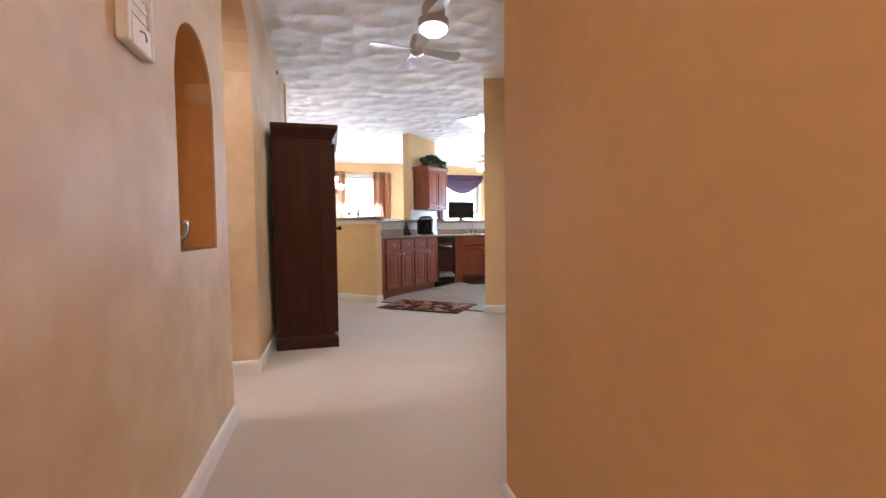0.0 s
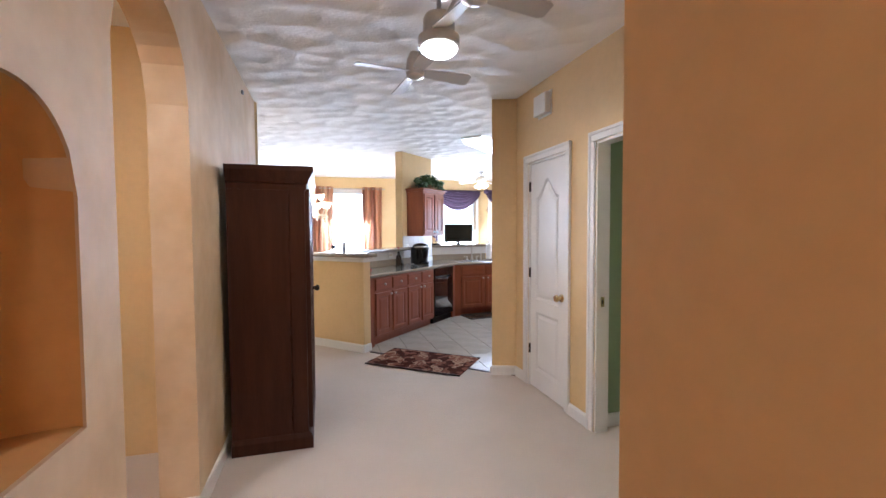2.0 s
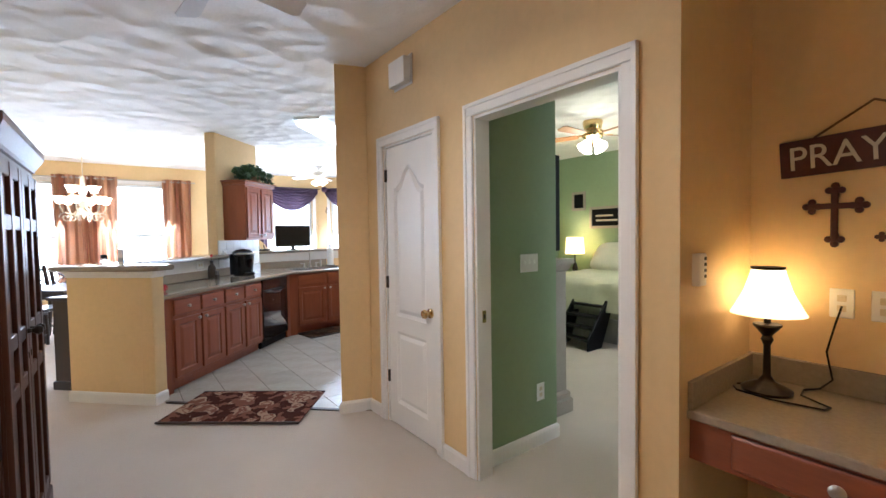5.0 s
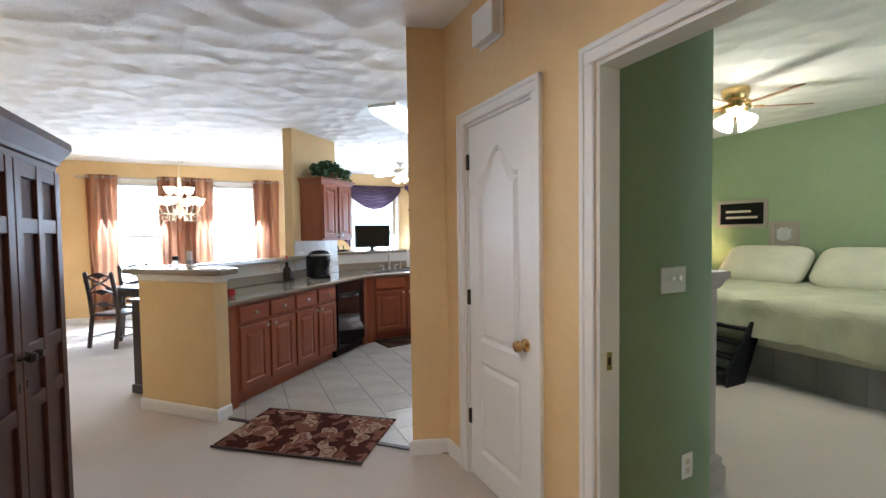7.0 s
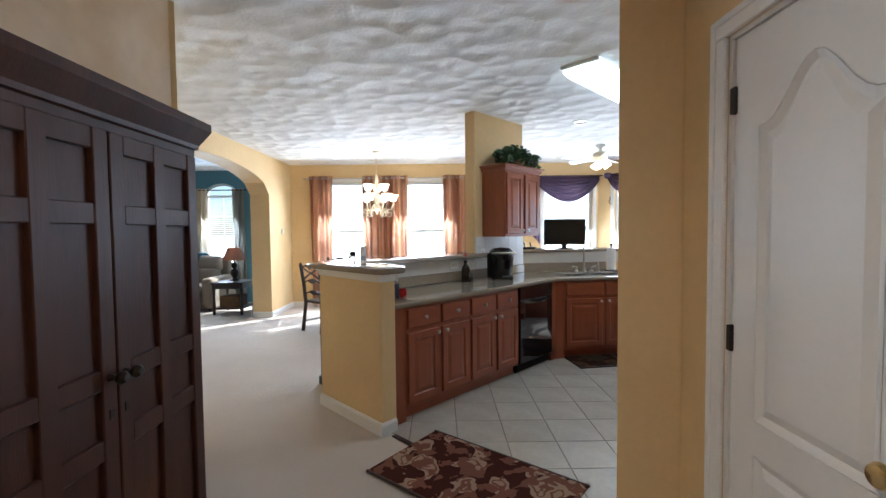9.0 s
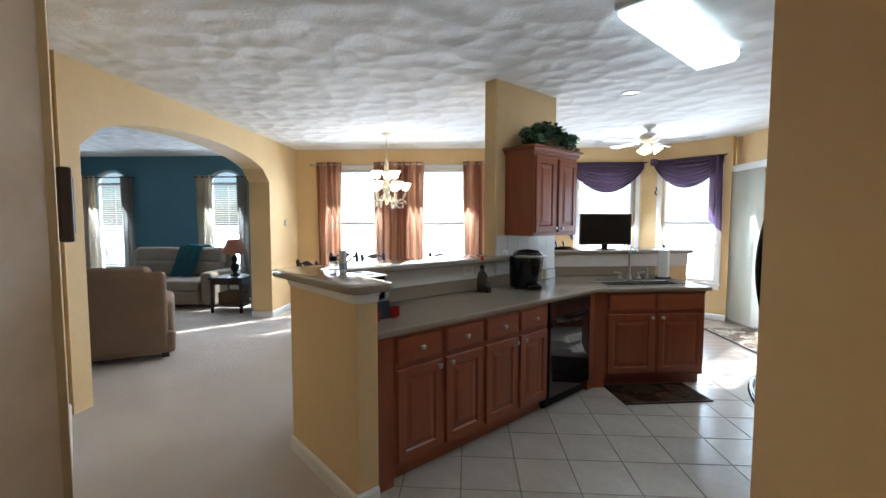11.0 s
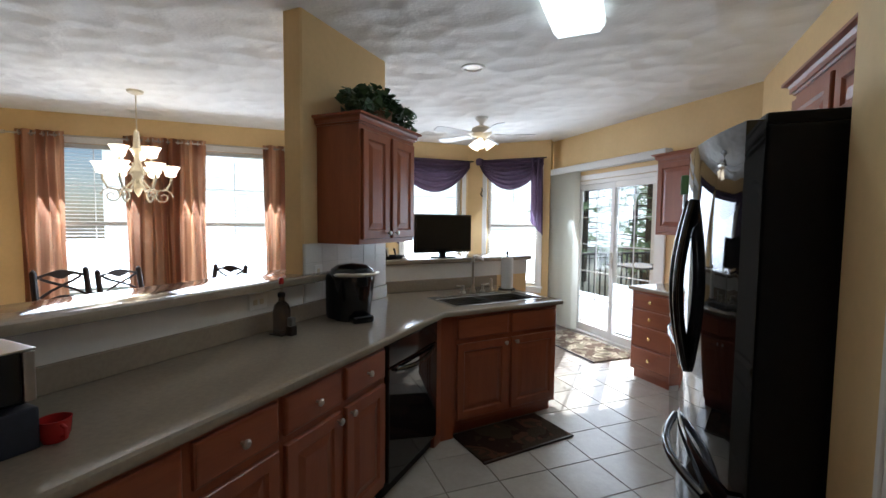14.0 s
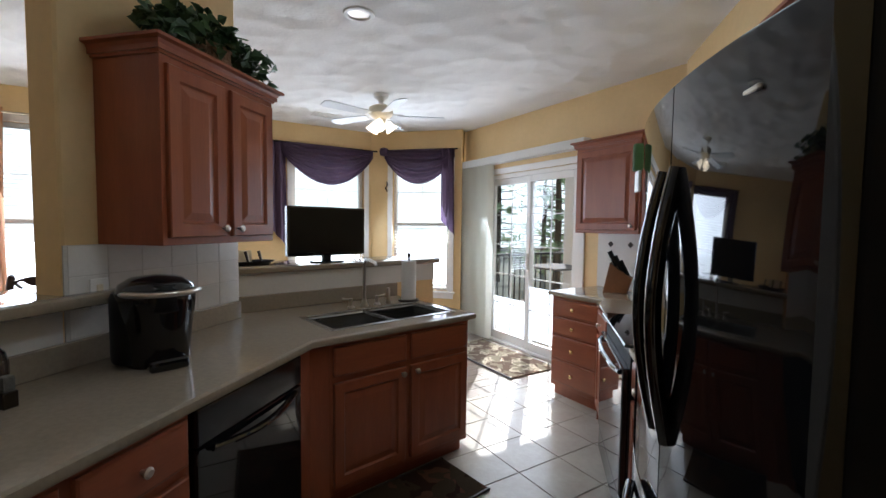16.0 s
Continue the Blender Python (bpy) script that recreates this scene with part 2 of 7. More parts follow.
M_CREAMC = mat("cream_enamel", (0.70, 0.62, 0.46), 0.4, vary=0.08, scale=14, bump=0.02)
M_PAPER = mat("white_paper", (0.80, 0.79, 0.77), 0.9, vary=0.03, fine=90, bump=0.1)
M_CROSS = mat("oxblood_carved_wood", (0.085, 0.018, 0.013), 0.5, vary=0.15, scale=12, fine=60, bump=0.2)
M_LETTER = mat("cream_letter_paint", (0.70, 0.62, 0.46), 0.7, vary=0.06, bump=0.05)
M_BLADE = mat("white_fan_blade", (0.66, 0.67, 0.69), 0.4, vary=0.03, bump=0)
M_OAK = mat("oak_blade", (0.36, 0.17, 0.06), 0.4, vary=0.12, scale=3, fine=18, bump=0.02, stretch=(1, 8, 8))
M_IRON = mat("black_iron", (0.012, 0.012, 0.012), 0.5, 0.3, vary=0.1, bump=0.05)
M_DECK = mat("weathered_deck", (0.15, 0.145, 0.15), 0.8, vary=0.12, scale=4, fine=30, bump=0.1, stretch=(1, 8, 8))
M_BARK = mat("pine_bark", (0.12, 0.085, 0.06), 0.95, vary=0.2, scale=6, fine=30, bump=0.6)
M_PINE = mat("pine_needles", (0.12, 0.19, 0.11), 0.7, vary=0.2, scale=3, fine=30, bump=0.2)
M_GROUND = mat("pale_ground", (0.19, 0.20, 0.15), 0.95, vary=0.15, scale=0.6, fine=12, bump=0.3)
M_SCREEN = mat("dark_screen", (0.004, 0.004, 0.005), 0.2, vary=0.02, bump=0, spec=0.2)
M_BLIND = mat("white_blind_slat", (0.82, 0.82, 0.80), 0.5, vary=0.02, bump=0)
M_BULB = glow("lit_white_glass", (1.0, 0.80, 0.55), 2.2)
M_BULBH = glow("lit_bowl_glass", (1.0, 0.90, 0.76), 3.5)
M_TUBE = glow("lit_acrylic_diffuser", (0.90, 1.0, 0.95), 1.3)
M_LAMPSH = sheer(glow("lit_lamp_shade", (1.0, 0.78, 0.50), 0.22), 0.55, (1.0, 0.90, 0.70))
M_BOWL = clear("cut_glass", (0.86, 0.82, 0.74), 0.12)
M_BOWL.node_tree.nodes["Principled BSDF"].inputs["Transmission Weight"].default_value = 0.93
M_KNIFEW = mat("knife_block_wood", (0.28, 0.12, 0.05), 0.5, vary=0.12, scale=5, bump=0.05)


def rug_mat(name, ground, figure, other, scale):
    """A floral rug: blotches of two colours on a dark ground, and pile."""
    m = mat(name, ground, 0.95, vary=0.08, bump=0.5, fine=260, spec=0.05)
    n, l = m.node_tree.nodes, m.node_tree.links
    co = n.new("ShaderNodeTexCoord")
    warp, mixv, vor, wave = n.new("ShaderNodeTexNoise"), n.new("ShaderNodeMix"), n.new("ShaderNodeTexVoronoi"), n.new("ShaderNodeTexNoise")
    warp.inputs["Scale"].default_value, wave.inputs["Scale"].default_value = scale * 0.8, scale * 1.3
    mixv.data_type, mixv.blend_type, mixv.inputs[0].default_value = "RGBA", "ADD", 0.16
    l.new(co.outputs["Object"], warp.inputs["Vector"]), l.new(co.outputs["Object"], mixv.inputs[6]), l.new(warp.outputs["Color"], mixv.inputs[7])
    vor.feature, vor.inputs["Scale"].default_value = "SMOOTH_F1", scale
    l.new(mixv.outputs[2], vor.inputs["Vector"]), l.new(mixv.outputs[2], wave.inputs["Vector"])
    ra, rb = n.new("ShaderNodeValToRGB"), n.new("ShaderNodeValToRGB")
    ra.color_ramp.interpolation = rb.color_ramp.interpolation = "CONSTANT"
    ra.color_ramp.elements[0].color, ra.color_ramp.elements[1].color, ra.color_ramp.elements[1].position = (*figure, 1), (*ground, 1), 0.40
    e = ra.color_ramp.elements.new(0.2)
    e.color = (*other, 1)
    e = ra.color_ramp.elements.new(0.28)
    e.color = (*figure, 1)
    rb.color_ramp.elements[0].color, rb.color_ramp.elements[1].color, rb.color_ramp.elements[1].position = (0, 0, 0, 1), (1, 1, 1, 1), 0.54
    l.new(vor.outputs[0], ra.inputs[0]), l.new(wave.outputs[0], rb.inputs[0])
    mx = n.new("ShaderNodeMix")
    mx.data_type = "RGBA"
    mx.inputs[7].default_value = (*other, 1)
    l.new(rb.outputs[0], mx.inputs[0]), l.new(ra.outputs[0], mx.inputs[6])
    l.new(mx.outputs[2], n["Principled BSDF"].inputs["Base Color"])
    return m


sheer(M_RUST, 0.5, (0.68, 0.42, 0.26))
sheer(M_CREAM, 0.5, (0.75, 0.68, 0.55))
sheer(M_SAGEC, 0.4, (0.5, 0.48, 0.42))
sheer(M_PURPLE, 0.32, (0.21, 0.145, 0.24))
sheer(M_PINE, 0.6, (0.40, 0.54, 0.30))
sheer(M_BLIND, 0.35, (0.85, 0.85, 0.83))
M_RUG = rug_mat("floral_rug_pile", (0.060, 0.018, 0.014), (0.38, 0.25, 0.17), (0.20, 0.085, 0.055), 8.0)
M_RUG2 = rug_mat("leafy_rug_pile", (0.11, 0.075, 0.055), (0.42, 0.36, 0.27), (0.20, 0.17, 0.12), 8.0)
M_MAT = rug_mat("dark_kitchen_mat", (0.030, 0.014, 0.010), (0.10, 0.045, 0.026), (0.05, 0.034, 0.020), 6.0)

# ---- small builders ----


def link(name, bm, material, parent=None, label="", smooth=False):
    me = bpy.data.meshes.new(name)
    bmesh.ops.recalc_face_normals(bm, faces=bm.faces[:])
    if smooth:
        for f in bm.faces:
            f.smooth = True
    bm.to_mesh(me)
    bm.free()
    me.materials.append(material)
    if smooth:
        me.set_sharp_from_angle(angle=radians(40))
    ob = new(name, me)
    if parent is not None:
        ob.parent = parent
    if label:
        ob["label"] = label
    return ob


def part(name, bm, material, parent, label="", smooth=False):
    return link(name, bm, material, parent, label, smooth)


def thing(name, m, label, category, group=""):
    ob = new(name)
    ob.empty_display_size = 0.1
    ob.matrix_world = m
    return tagged(ob, label, category, group)


def structure(name, bm, material, label="", category="", smooth=False):
    ob = link(name, bm, material, None, "", smooth)
    return tagged(ob, label, category, "", "structure")


def box(bm, a, b, m=None, bevel=0.0, seg=1):
    """A box between two corners, its edges bevelled."""
    t = bmesh.new()
    r = bmesh.ops.create_cube(t, size=1.0)
    a, b = Vector(a), Vector(b)
    bmesh.ops.transform(t, matrix=Matrix.Translation((a + b) / 2) @ Matrix.Diagonal((*[abs(x) for x in (b - a)], 1)), verts=r["verts"])
    if bevel:
        bmesh.ops.bevel(t, geom=t.edges[:], offset=bevel, segments=seg, affect="EDGES", profile=0.6)
    return join(bm, t, m)


def join(bm, t, m=None):
    if m is not None:
        t.transform(m)
    me = bpy.data.meshes.new("tmp")
    t.to_mesh(me)
    t.free()
    bm.from_mesh(me)
    bpy.data.meshes.remove(me)
    return bm


def boxes(*pairs, m=None, bevel=0.0, seg=1):
    bm = bmesh.new()
    for a, b in pairs:
        box(bm, a, b, m, bevel, seg)
    return bm


def lathe(bm, profile, m=None, seg=24):
    """A turned body from (radius, height) pairs."""
    t = bmesh.new()
    rings = []
    for r, z in profile:
        if r < 1e-5:
            rings.append([t.verts.new((0, 0, z))])
        else:
            rings.append([t.verts.new((r * math.cos(2 * math.pi * k / seg), r * math.sin(2 * math.pi * k / seg), z)) for k in range(seg)])
    for a, b in zip(rings, rings[1:]):
        for k in range(seg):
            q = [a[k % len(a)], a[(k + 1) % len(a)], b[(k + 1) % len(b)], b[k % len(b)]]
            q = list(dict.fromkeys(q))
            if len(q) > 2:
                t.faces.new(q)
    for ring in (rings[0], rings[-1]):
        if len(ring) > 2:
            t.faces.new(ring)
    return join(bm, t, m)


def tube(bm, pts, r, seg=8, r2=None):
    """A round bar along points, its radius running from r to r2."""
    t = bmesh.new()
    pts = [Vector(p) for p in pts]
    rings = []
    side = None
    for i, p in enumerate(pts):
        way = (pts[min(i + 1, len(pts) - 1)] - pts[max(i - 1, 0)]).normalized()
        if side is None:
            side = way.orthogonal().normalized()
        side = (side - way * side.dot(way)).normalized()
        up = way.cross(side)
        rr = r if r2 is None else r + (r2 - r) * i / (len(pts) - 1)
        rings.append([t.verts.new(p + rr * (math.cos(2 * math.pi * k / seg) * side + math.sin(2 * math.pi * k / seg) * up)) for k in range(seg)])
    for a, b in zip(rings, rings[1:]):
        for k in range(seg):
            t.faces.new((a[k], a[(k + 1) % seg], b[(k + 1) % seg], b[k]))
    t.faces.new(rings[0]), t.faces.new(rings[-1])
    return join(bm, t)


def prism(bm, outline, z0, z1, m=None, bevel=0.0, seg=2):
    """An upright prism over a flat outline."""
    t = bmesh.new()
    lo = [t.verts.new((x, y, z0)) for x, y in outline]
    hi = [t.verts.new((x, y, z1)) for x, y in outline]
    t.faces.new(lo), t.faces.new(hi)
    for k in range(len(lo)):
        t.faces.new((lo[k - 1], lo[k], hi[k], hi[k - 1]))
    if bevel:
        bmesh.ops.recalc_face_normals(t, faces=t.faces[:])
        bmesh.ops.bevel(t, geom=[e for e in t.edges if abs(e.verts[0].co.z - e.verts[1].co.z) < 1e-6], offset=bevel, segments=seg, affect="EDGES", profile=0.5)
    return join(bm, t, m)


def sweep(bm, profile, path, m=None, close=False):
    """A moulding: profile of (outward, up) pairs along a level path of (x, y) corners, mitred; outward is to the right of the way."""
    t = bmesh.new()
    pts = [Vector((*p, 0)) for p in path]
    n = len(pts)
    rings = []
    for i, p in enumerate(pts):
        a = (p - pts[i - 1]).normalized() if i or close else (pts[1] - p).normalized()
        b = (pts[(i + 1) % n] - p).normalized() if i < n - 1 or close else a
        na, nb = Vector((a.y, -a.x, 0)), Vector((b.y, -b.x, 0))
        nn = (na + nb) / max(0.2, 1 + na.dot(nb))
        rings.append([t.verts.new(p + nn * o + Vector((0, 0, z))) for o, z in profile])
    k = len(profile)
    for i in range(n if close else n - 1):
        a, b = rings[i], rings[(i + 1) % n]
        for j in range(k):
            t.faces.new((a[j], a[(j + 1) % k], b[(j + 1) % k], b[j]))
    if not close:
        t.faces.new(rings[0]), t.faces.new(rings[-1])
    return join(bm, t, m)


def wall(u0, u1, thick, top, openings=(), m=None):
    """A wall along the second axis, its face at 0 and its body on the minus side; an opening is (from, to, bottom, spring, rise)."""
    bm = bmesh.new()
    cuts = sorted(openings)
    at = u0
    for a, b, bottom, spring, rise in cuts:
        if a > at:
            box(bm, (-thick, at, 0), (0, a, top), m)
        if bottom > 0:
            box(bm, (-thick, a, 0), (0, b, bottom), m)
        steps = 16 if rise else 1
        t = bmesh.new()
        rows = []
        for k in range(steps + 1):
            s = -1 + 2 * k / steps
            z = spring + (rise * math.sqrt(max(0, 1 - s * s)) if rise else 0)
            y = a + (b - a) * k / steps
            rows.append([t.verts.new((0, y, z)), t.verts.new((0, y, top)), t.verts.new((-thick, y, top)), t.verts.new((-thick, y, z))])
        for p, q in zip(rows, rows[1:]):
            for k in range(4):
                t.faces.new((p[k], q[k], q[(k + 1) % 4], p[(k + 1) % 4]))
        t.faces.new(rows[0]), t.faces.new(rows[-1])
        join(bm, t, m)
        at = b
    if u1 > at:
        box(bm, (-thick, at, 0), (0, u1, top), m)
    return bm


# ---- large structure ----
W = CEIL + 0.05
# carpet under the whole house
structure("floor", boxes(((-9.2, -2.2, -0.12), (7.9, 11.9, 0.0)), m=D), M_CARPET, "beige cut-pile wall-to-wall carpet floor", "floor")
bm = boxes(((-9.2, -2.2, CEIL), (5.55, 11.3, CEIL + 0.15)), ((-9.2, 11.3, CEIL), (-1.6, 11.95, CEIL + 0.15)), ((5.55, -2.2, CEIL), (7.9, 6.9, CEIL + 0.15)), m=D)
structure("ceiling", bm, M_CEIL, "white plaster ceiling with brushed fan-shaped texture", "ceiling")

# hall: wall with niche and arch (face v = -0.19), body towards minus v
H0 = D @ Matrix.Translation((-0.19, 0, 0))
structure("wall_hall_niche", wall(-1.5, 5.36, 0.18, W, [(1.62, 2.108, 0.912, 1.535, 0.243), (2.33, 3.14, 0, 2.06, 0.36)], H0), M_FAUX, "mottled tan wall with arched niche and archway", "wall")
t = bmesh.new()
ring = [(1.62, 0.912), (2.108, 0.912)] + [(1.864 + 0.244 * math.cos(math.pi * k / 16), 1.535 + 0.243 * math.sin(math.pi * k / 16)) for k in range(17)]
rows = [[t.verts.new((x, 1.864 + (u - 1.864) * f, 1.34 + (z - 1.34) * 0.988)) for u, z in ring] for x, f in ((-0.008, 0.992), (-0.10, 0.985), (-0.17, 0.88), (-0.225, 0.66), (-0.26, 0.36), (-0.27, 0.08))]
for p, q in zip(rows, rows[1:]):
    for k in range(len(ring)):
        t.faces.new((p[k - 1], p[k], q[k], q[k - 1]))
t.faces.new(rows[-1])
t.transform(H0)
structure("niche_back", t, M_NICHE, "amber arched recess of the wall niche", "wall", True)
structure("wall_beyond_arch", boxes(((-1.72, 0.5, 0), (-1.6, 5.0, W)), ((-1.6, 3.9, 0), (-0.37, 4.0, W)), ((-1.6, 0.5, 0), (-0.4, 0.6, W)), m=D), M_WALL, "yellow passage wall beyond the archway", "wall")
structure("wall_hall_start", boxes(((-0.4, -1.62, 0), (2.4, -1.5, W)), m=D), M_FAUX, "plain tan wall behind the hall", "wall")
# orange wall on the other side of the hall, up to the desk alcove
structure("wall_hall_side", boxes(((0.885, -1.5, 0), (1.02, 1.315, W)), ((1.02, 1.18, 0), (3.10, 1.315, W)), m=D), M_HALLO, "amber-tan hall wall beside the desk alcove", "wall")
structure("wall_alcove", boxes(((2.965, 1.315, 0), (3.10, 2.403, W)), ((2.375, 2.247, 0), (2.965, 2.403, W)), m=D), M_WALL, "yellow walls of the desk alcove", "wall")
# wall with the pantry door and the bedroom doorway (face v = 2.275), body towards plus v
H1 = D @ Matrix.Translation((2.275, 0, 0)) @ pose(0, 0, 0, 0, 0, 180)
structure("wall_hall_doors", wall(-4.62, -2.245, 0.10, W, [(-4.355, -3.72, 0, 2.055, 0), (-3.343, -2.464, 0, 2.055, 0)], H1), M_WALL, "yellow wall with pantry door and bedroom doorway", "wall")
# pantry block: end face towards the hall and the kitchen side with its own door
structure("wall_pantry", prism(boxes(((-1.87, 4.90, 0), (-1.75, 4.99, W)), ((-1.87, 4.99, 2.04), (-1.75, 5.73, W)), ((-1.87, 5.73, 0), (-1.75, 5.8, W)), ((-1.885, 5.8, 0), (-1.75, 6.05, W)), ((-1.75, 5.9, 0), (-1.3, 6.02, W))), [(-1.87, 4.765), (-1.66, 4.868), (-1.60, 4.93), (-1.75, 4.93), (-1.75, 4.90), (-1.87, 4.90)], 0, W), M_WALL, "yellow pantry wall towards the kitchen", "wall")
structure("wall_range", boxes(((-1.45, 6.02, 0), (-1.3, 9.02, W))), M_WALL, "yellow kitchen wall behind refrigerator and range", "wall")
# slider wall (face v = 5.4)
H2 = D @ Matrix.Translation((5.4, 0, 0)) @ pose(0, 0, 0, 0, 0, 180)
structure("wall_slider", wall(-10.45, -7.3, 0.16, W, [(-9.95, -8.42, 0, 2.08, 0)], H2), M_WALL, "yellow wall with the sliding glass door", "wall")
# bay wall along x
structure("wall_bay", wall(3.55, 4.98, 0.16, W, [(3.72, 4.52, 0.56, 2.36, 0)], pose(0, 11.0, 0, 0, 0, 90) @ Matrix.Diagonal((-1, 1, 1, 1))), M_WALL, "yellow bay wall with a window", "wall")
# long window wall (face u = 11.2)
H3 = D @ Matrix.Translation((0, 11.2, 0)) @ pose(0, 0, 0, 0, 0, -90)
structure("wall_windows", wall(-1.75, 4.46, 0.16, W, [(-1.0, -0.05, 0.5, 2.38, 0), (0.45, 1.55, 0.5, 2.38, 0), (3.3, 4.25, 0.56, 2.36, 0)], H3), M_WALL, "yellow dining wall with tall windows", "wall")
# living room archway wall (face v = -1.56)
H4 = D @ Matrix.Translation((-1.56, 0, 0))
structure("wall_living_arch", wall(6.8, 11.2, 0.32, W, [(6.97, 10.15, 0, 2.07, 0.36)], H4), M_WALL, "yellow wall with wide archway to the living room", "wall")
structure("wall_return", boxes(((-5.99, 3.54, 0), (-3.92, 3.68, W))), M_WALL, "pale yellow return wall beside the archway", "wall")
# living room
H5 = D @ Matrix.Translation((0, 11.8, 0)) @ pose(0, 0, 0, 0, 0, -90)
structure("wall_living_windows", wall(-9.0, -1.88, 0.16, W, [(-5.85, -5.15, 0.5, 2.22, 0.24), (-3.55, -2.85, 0.5, 2.22, 0.24)], H5), M_BLUE, "teal living room wall with arched windows", "wall")
structure("wall_living_far", boxes(((-9.1, -2.0, 0), (-9.0, 11.8, W)), ((-9.0, -2.0, 0), (-1.72, -1.9, W)), m=D), M_BLUE, "teal living room side wall", "wall")
structure("wall_living_arch_back", boxes(((-1.9, 10.16, 0), (-1.885, 11.2, W)), ((-1.9, 6.0, 0), (-1.885, 6.96, W)), m=D), M_BLUE, "teal back of the archway wall", "wall")
# bedroom
structure("wall_bedroom_entry", boxes(((2.376, 3.40, 0), (3.055, 3.52, W)), ((2.915, 3.52, 0), (3.055, 4.9, W)), m=D), M_GREEN, "sage green bedroom entry wall", "wall")
structure("wall_bedroom_side", boxes(((-1.28, 5.6, 0), (-1.16, 8.2, W))), M_GREEN, "sage green bedroom side wall", "wall")
structure("wall_bedroom_far", boxes(((7.2, -1.2, 0), (7.35, 6.7, W)), ((4.8, 6.6, 0), (7.2, 6.75, W)), m=D), M_GREEN, "sage green bedroom wall behind the bed", "wall")
structure("wall_bedroom_near", boxes(((3.44, 1.2, 0), (3.55, 2.42, W)), ((3.55, -1.3, 0), (7.2, -1.2, 2.72)), ((3.42, -1.2, 0), (3.55, 1.2, W)), ((2.376, 2.405, 0), (3.5, 2.42, W)), m=D), M_GREEN, "sage green bedroom wall", "wall")

# ---- trim: baseboards and door casings ----
BASE = [(0, 0), (0.014, 0), (0.014, 0.075), (0.008, 0.09), (0, 0.095)]


def baseboard(path, m=None):
    ob = structure("baseboard", sweep(bmesh.new(), BASE, path, m), M_TRIM, "white painted baseboard", "baseboard")
    return ob


def dp(*pairs):
    return [tuple(dpt(v, u).xy) for v, u in pairs]


baseboard(dp((-0.19, -1.5), (-0.19, 2.33), (-0.37, 2.33)))
baseboard(dp((-0.37, 3.14), (-0.19, 3.14), (-0.19, 5.36)) + [(-5.92, 3.68)])
baseboard([(-1.87, 4.93), (-1.87, 4.765), (-1.66, 4.868), tuple(dpt(2.275, 4.42).xy)])
baseboard(dp((2.275, 3.655), (2.275, 3.41)))
baseboard(dp((2.275, 2.395), (2.275, 2.247), (2.965, 2.247), (2.965, 1.33)))
baseboard(dp((1.05, 1.315), (0.885, 1.315), (0.885, -1.5)))
baseboard([(-4.32, 6.5), (-4.32, 4.765), (-3.5, 4.76), (-3.5, 4.885)])
baseboard(dp((-1.56, 10.15), (-1.56, 11.2), (3.2, 11.2)))
baseboard(dp((-1.88, 10.15), (-1.56, 10.15)))
baseboard(dp((2.378, 3.40), (3.055, 3.40), (3.055, 3.56)))
baseboard(dp((5.4, 10.40), (5.4, 10.05)))
baseboard([(-4.66, 11.0), (-3.56, 11.0)])


def casing(m, w, h, parent=None, name="door_casing"):
    """White casing round an opening of width w from x=0, on the plane y=0 facing minus y."""
    t = 0.065
    prof = boxes(((-t, -0.018, 0), (0, 0, h)), ((w, -0.018, 0), (w + t, 0, h)), ((-t, -0.018, h), (w + t, 0, h + t)), bevel=0.005)
    box(prof, (-t - 0.004, -0.024, 0), (-t + 0.02, 0, h + t + 0.004), bevel=0.003)
    box(prof, (w + t - 0.02, -0.024, 0), (w + t + 0.004, 0, h + t + 0.004), bevel=0.003)
    box(prof, (-t - 0.004, -0.024, h + t - 0.02), (w + t + 0.004, 0, h + t + 0.004), bevel=0.003)
    # jambs inside the opening
    for a, b in (((-0.001, 0, 0), (0.016, 0.102, h)), ((w - 0.016, 0, 0), (w + 0.001, 0.102, h)), ((0, 0, h - 0.016), (w, 0.102, h + 0.001))):
        box(prof, a, b)
    prof.transform(m)
    return structure(name, prof, M_TRIM, "white painted door casing", "trim")


def face_d(v, u):
    """On the door wall: x runs along minus u, minus y looks into the hall."""
    return D @ pose(v, u, 0, 0, 0, -90)


def arch_panel(bm, x0, x1, z0, z1, rise, depth=0.012, inset=0.03):
    """A raised panel whose top edge is a double curve."""
    def outline(e):
        pts = [(x0 + e, z0 + e), (x1 - e, z0 + e)]
        n = 14
        for k in range(n + 1):
            s = k / n
            x = x1 - e + (x0 - x1 + 2 * e) * s
            w = 0.5 - 0.5 * math.cos(2 * math.pi * s)
            pts.append((x, z1 - e - rise + rise * (w ** 1.3)))
        return pts
    o, i, c = outline(0), outline(inset * 0.45), outline(inset)
    rows = [[bm.verts.new((x, y, z)) for x, z in ring] for ring, y in ((o, 0.0), (i, depth), (c, depth * 0.15))]
    for a, b in zip(rows, rows[1:]):
        for k in range(len(a)):
            bm.faces.new((a[k - 1], a[k], b[k], b[k - 1]))
    bm.faces.new(rows[-1])
    return bm


casing(face_d(2.275, 4.355), 0.635, 2.055)
casing(face_d(2.275, 3.343), 0.879, 2.055)
casing(pose(-1.87, 5.73, 0, 0, 0, -90), 0.74, 2.04)


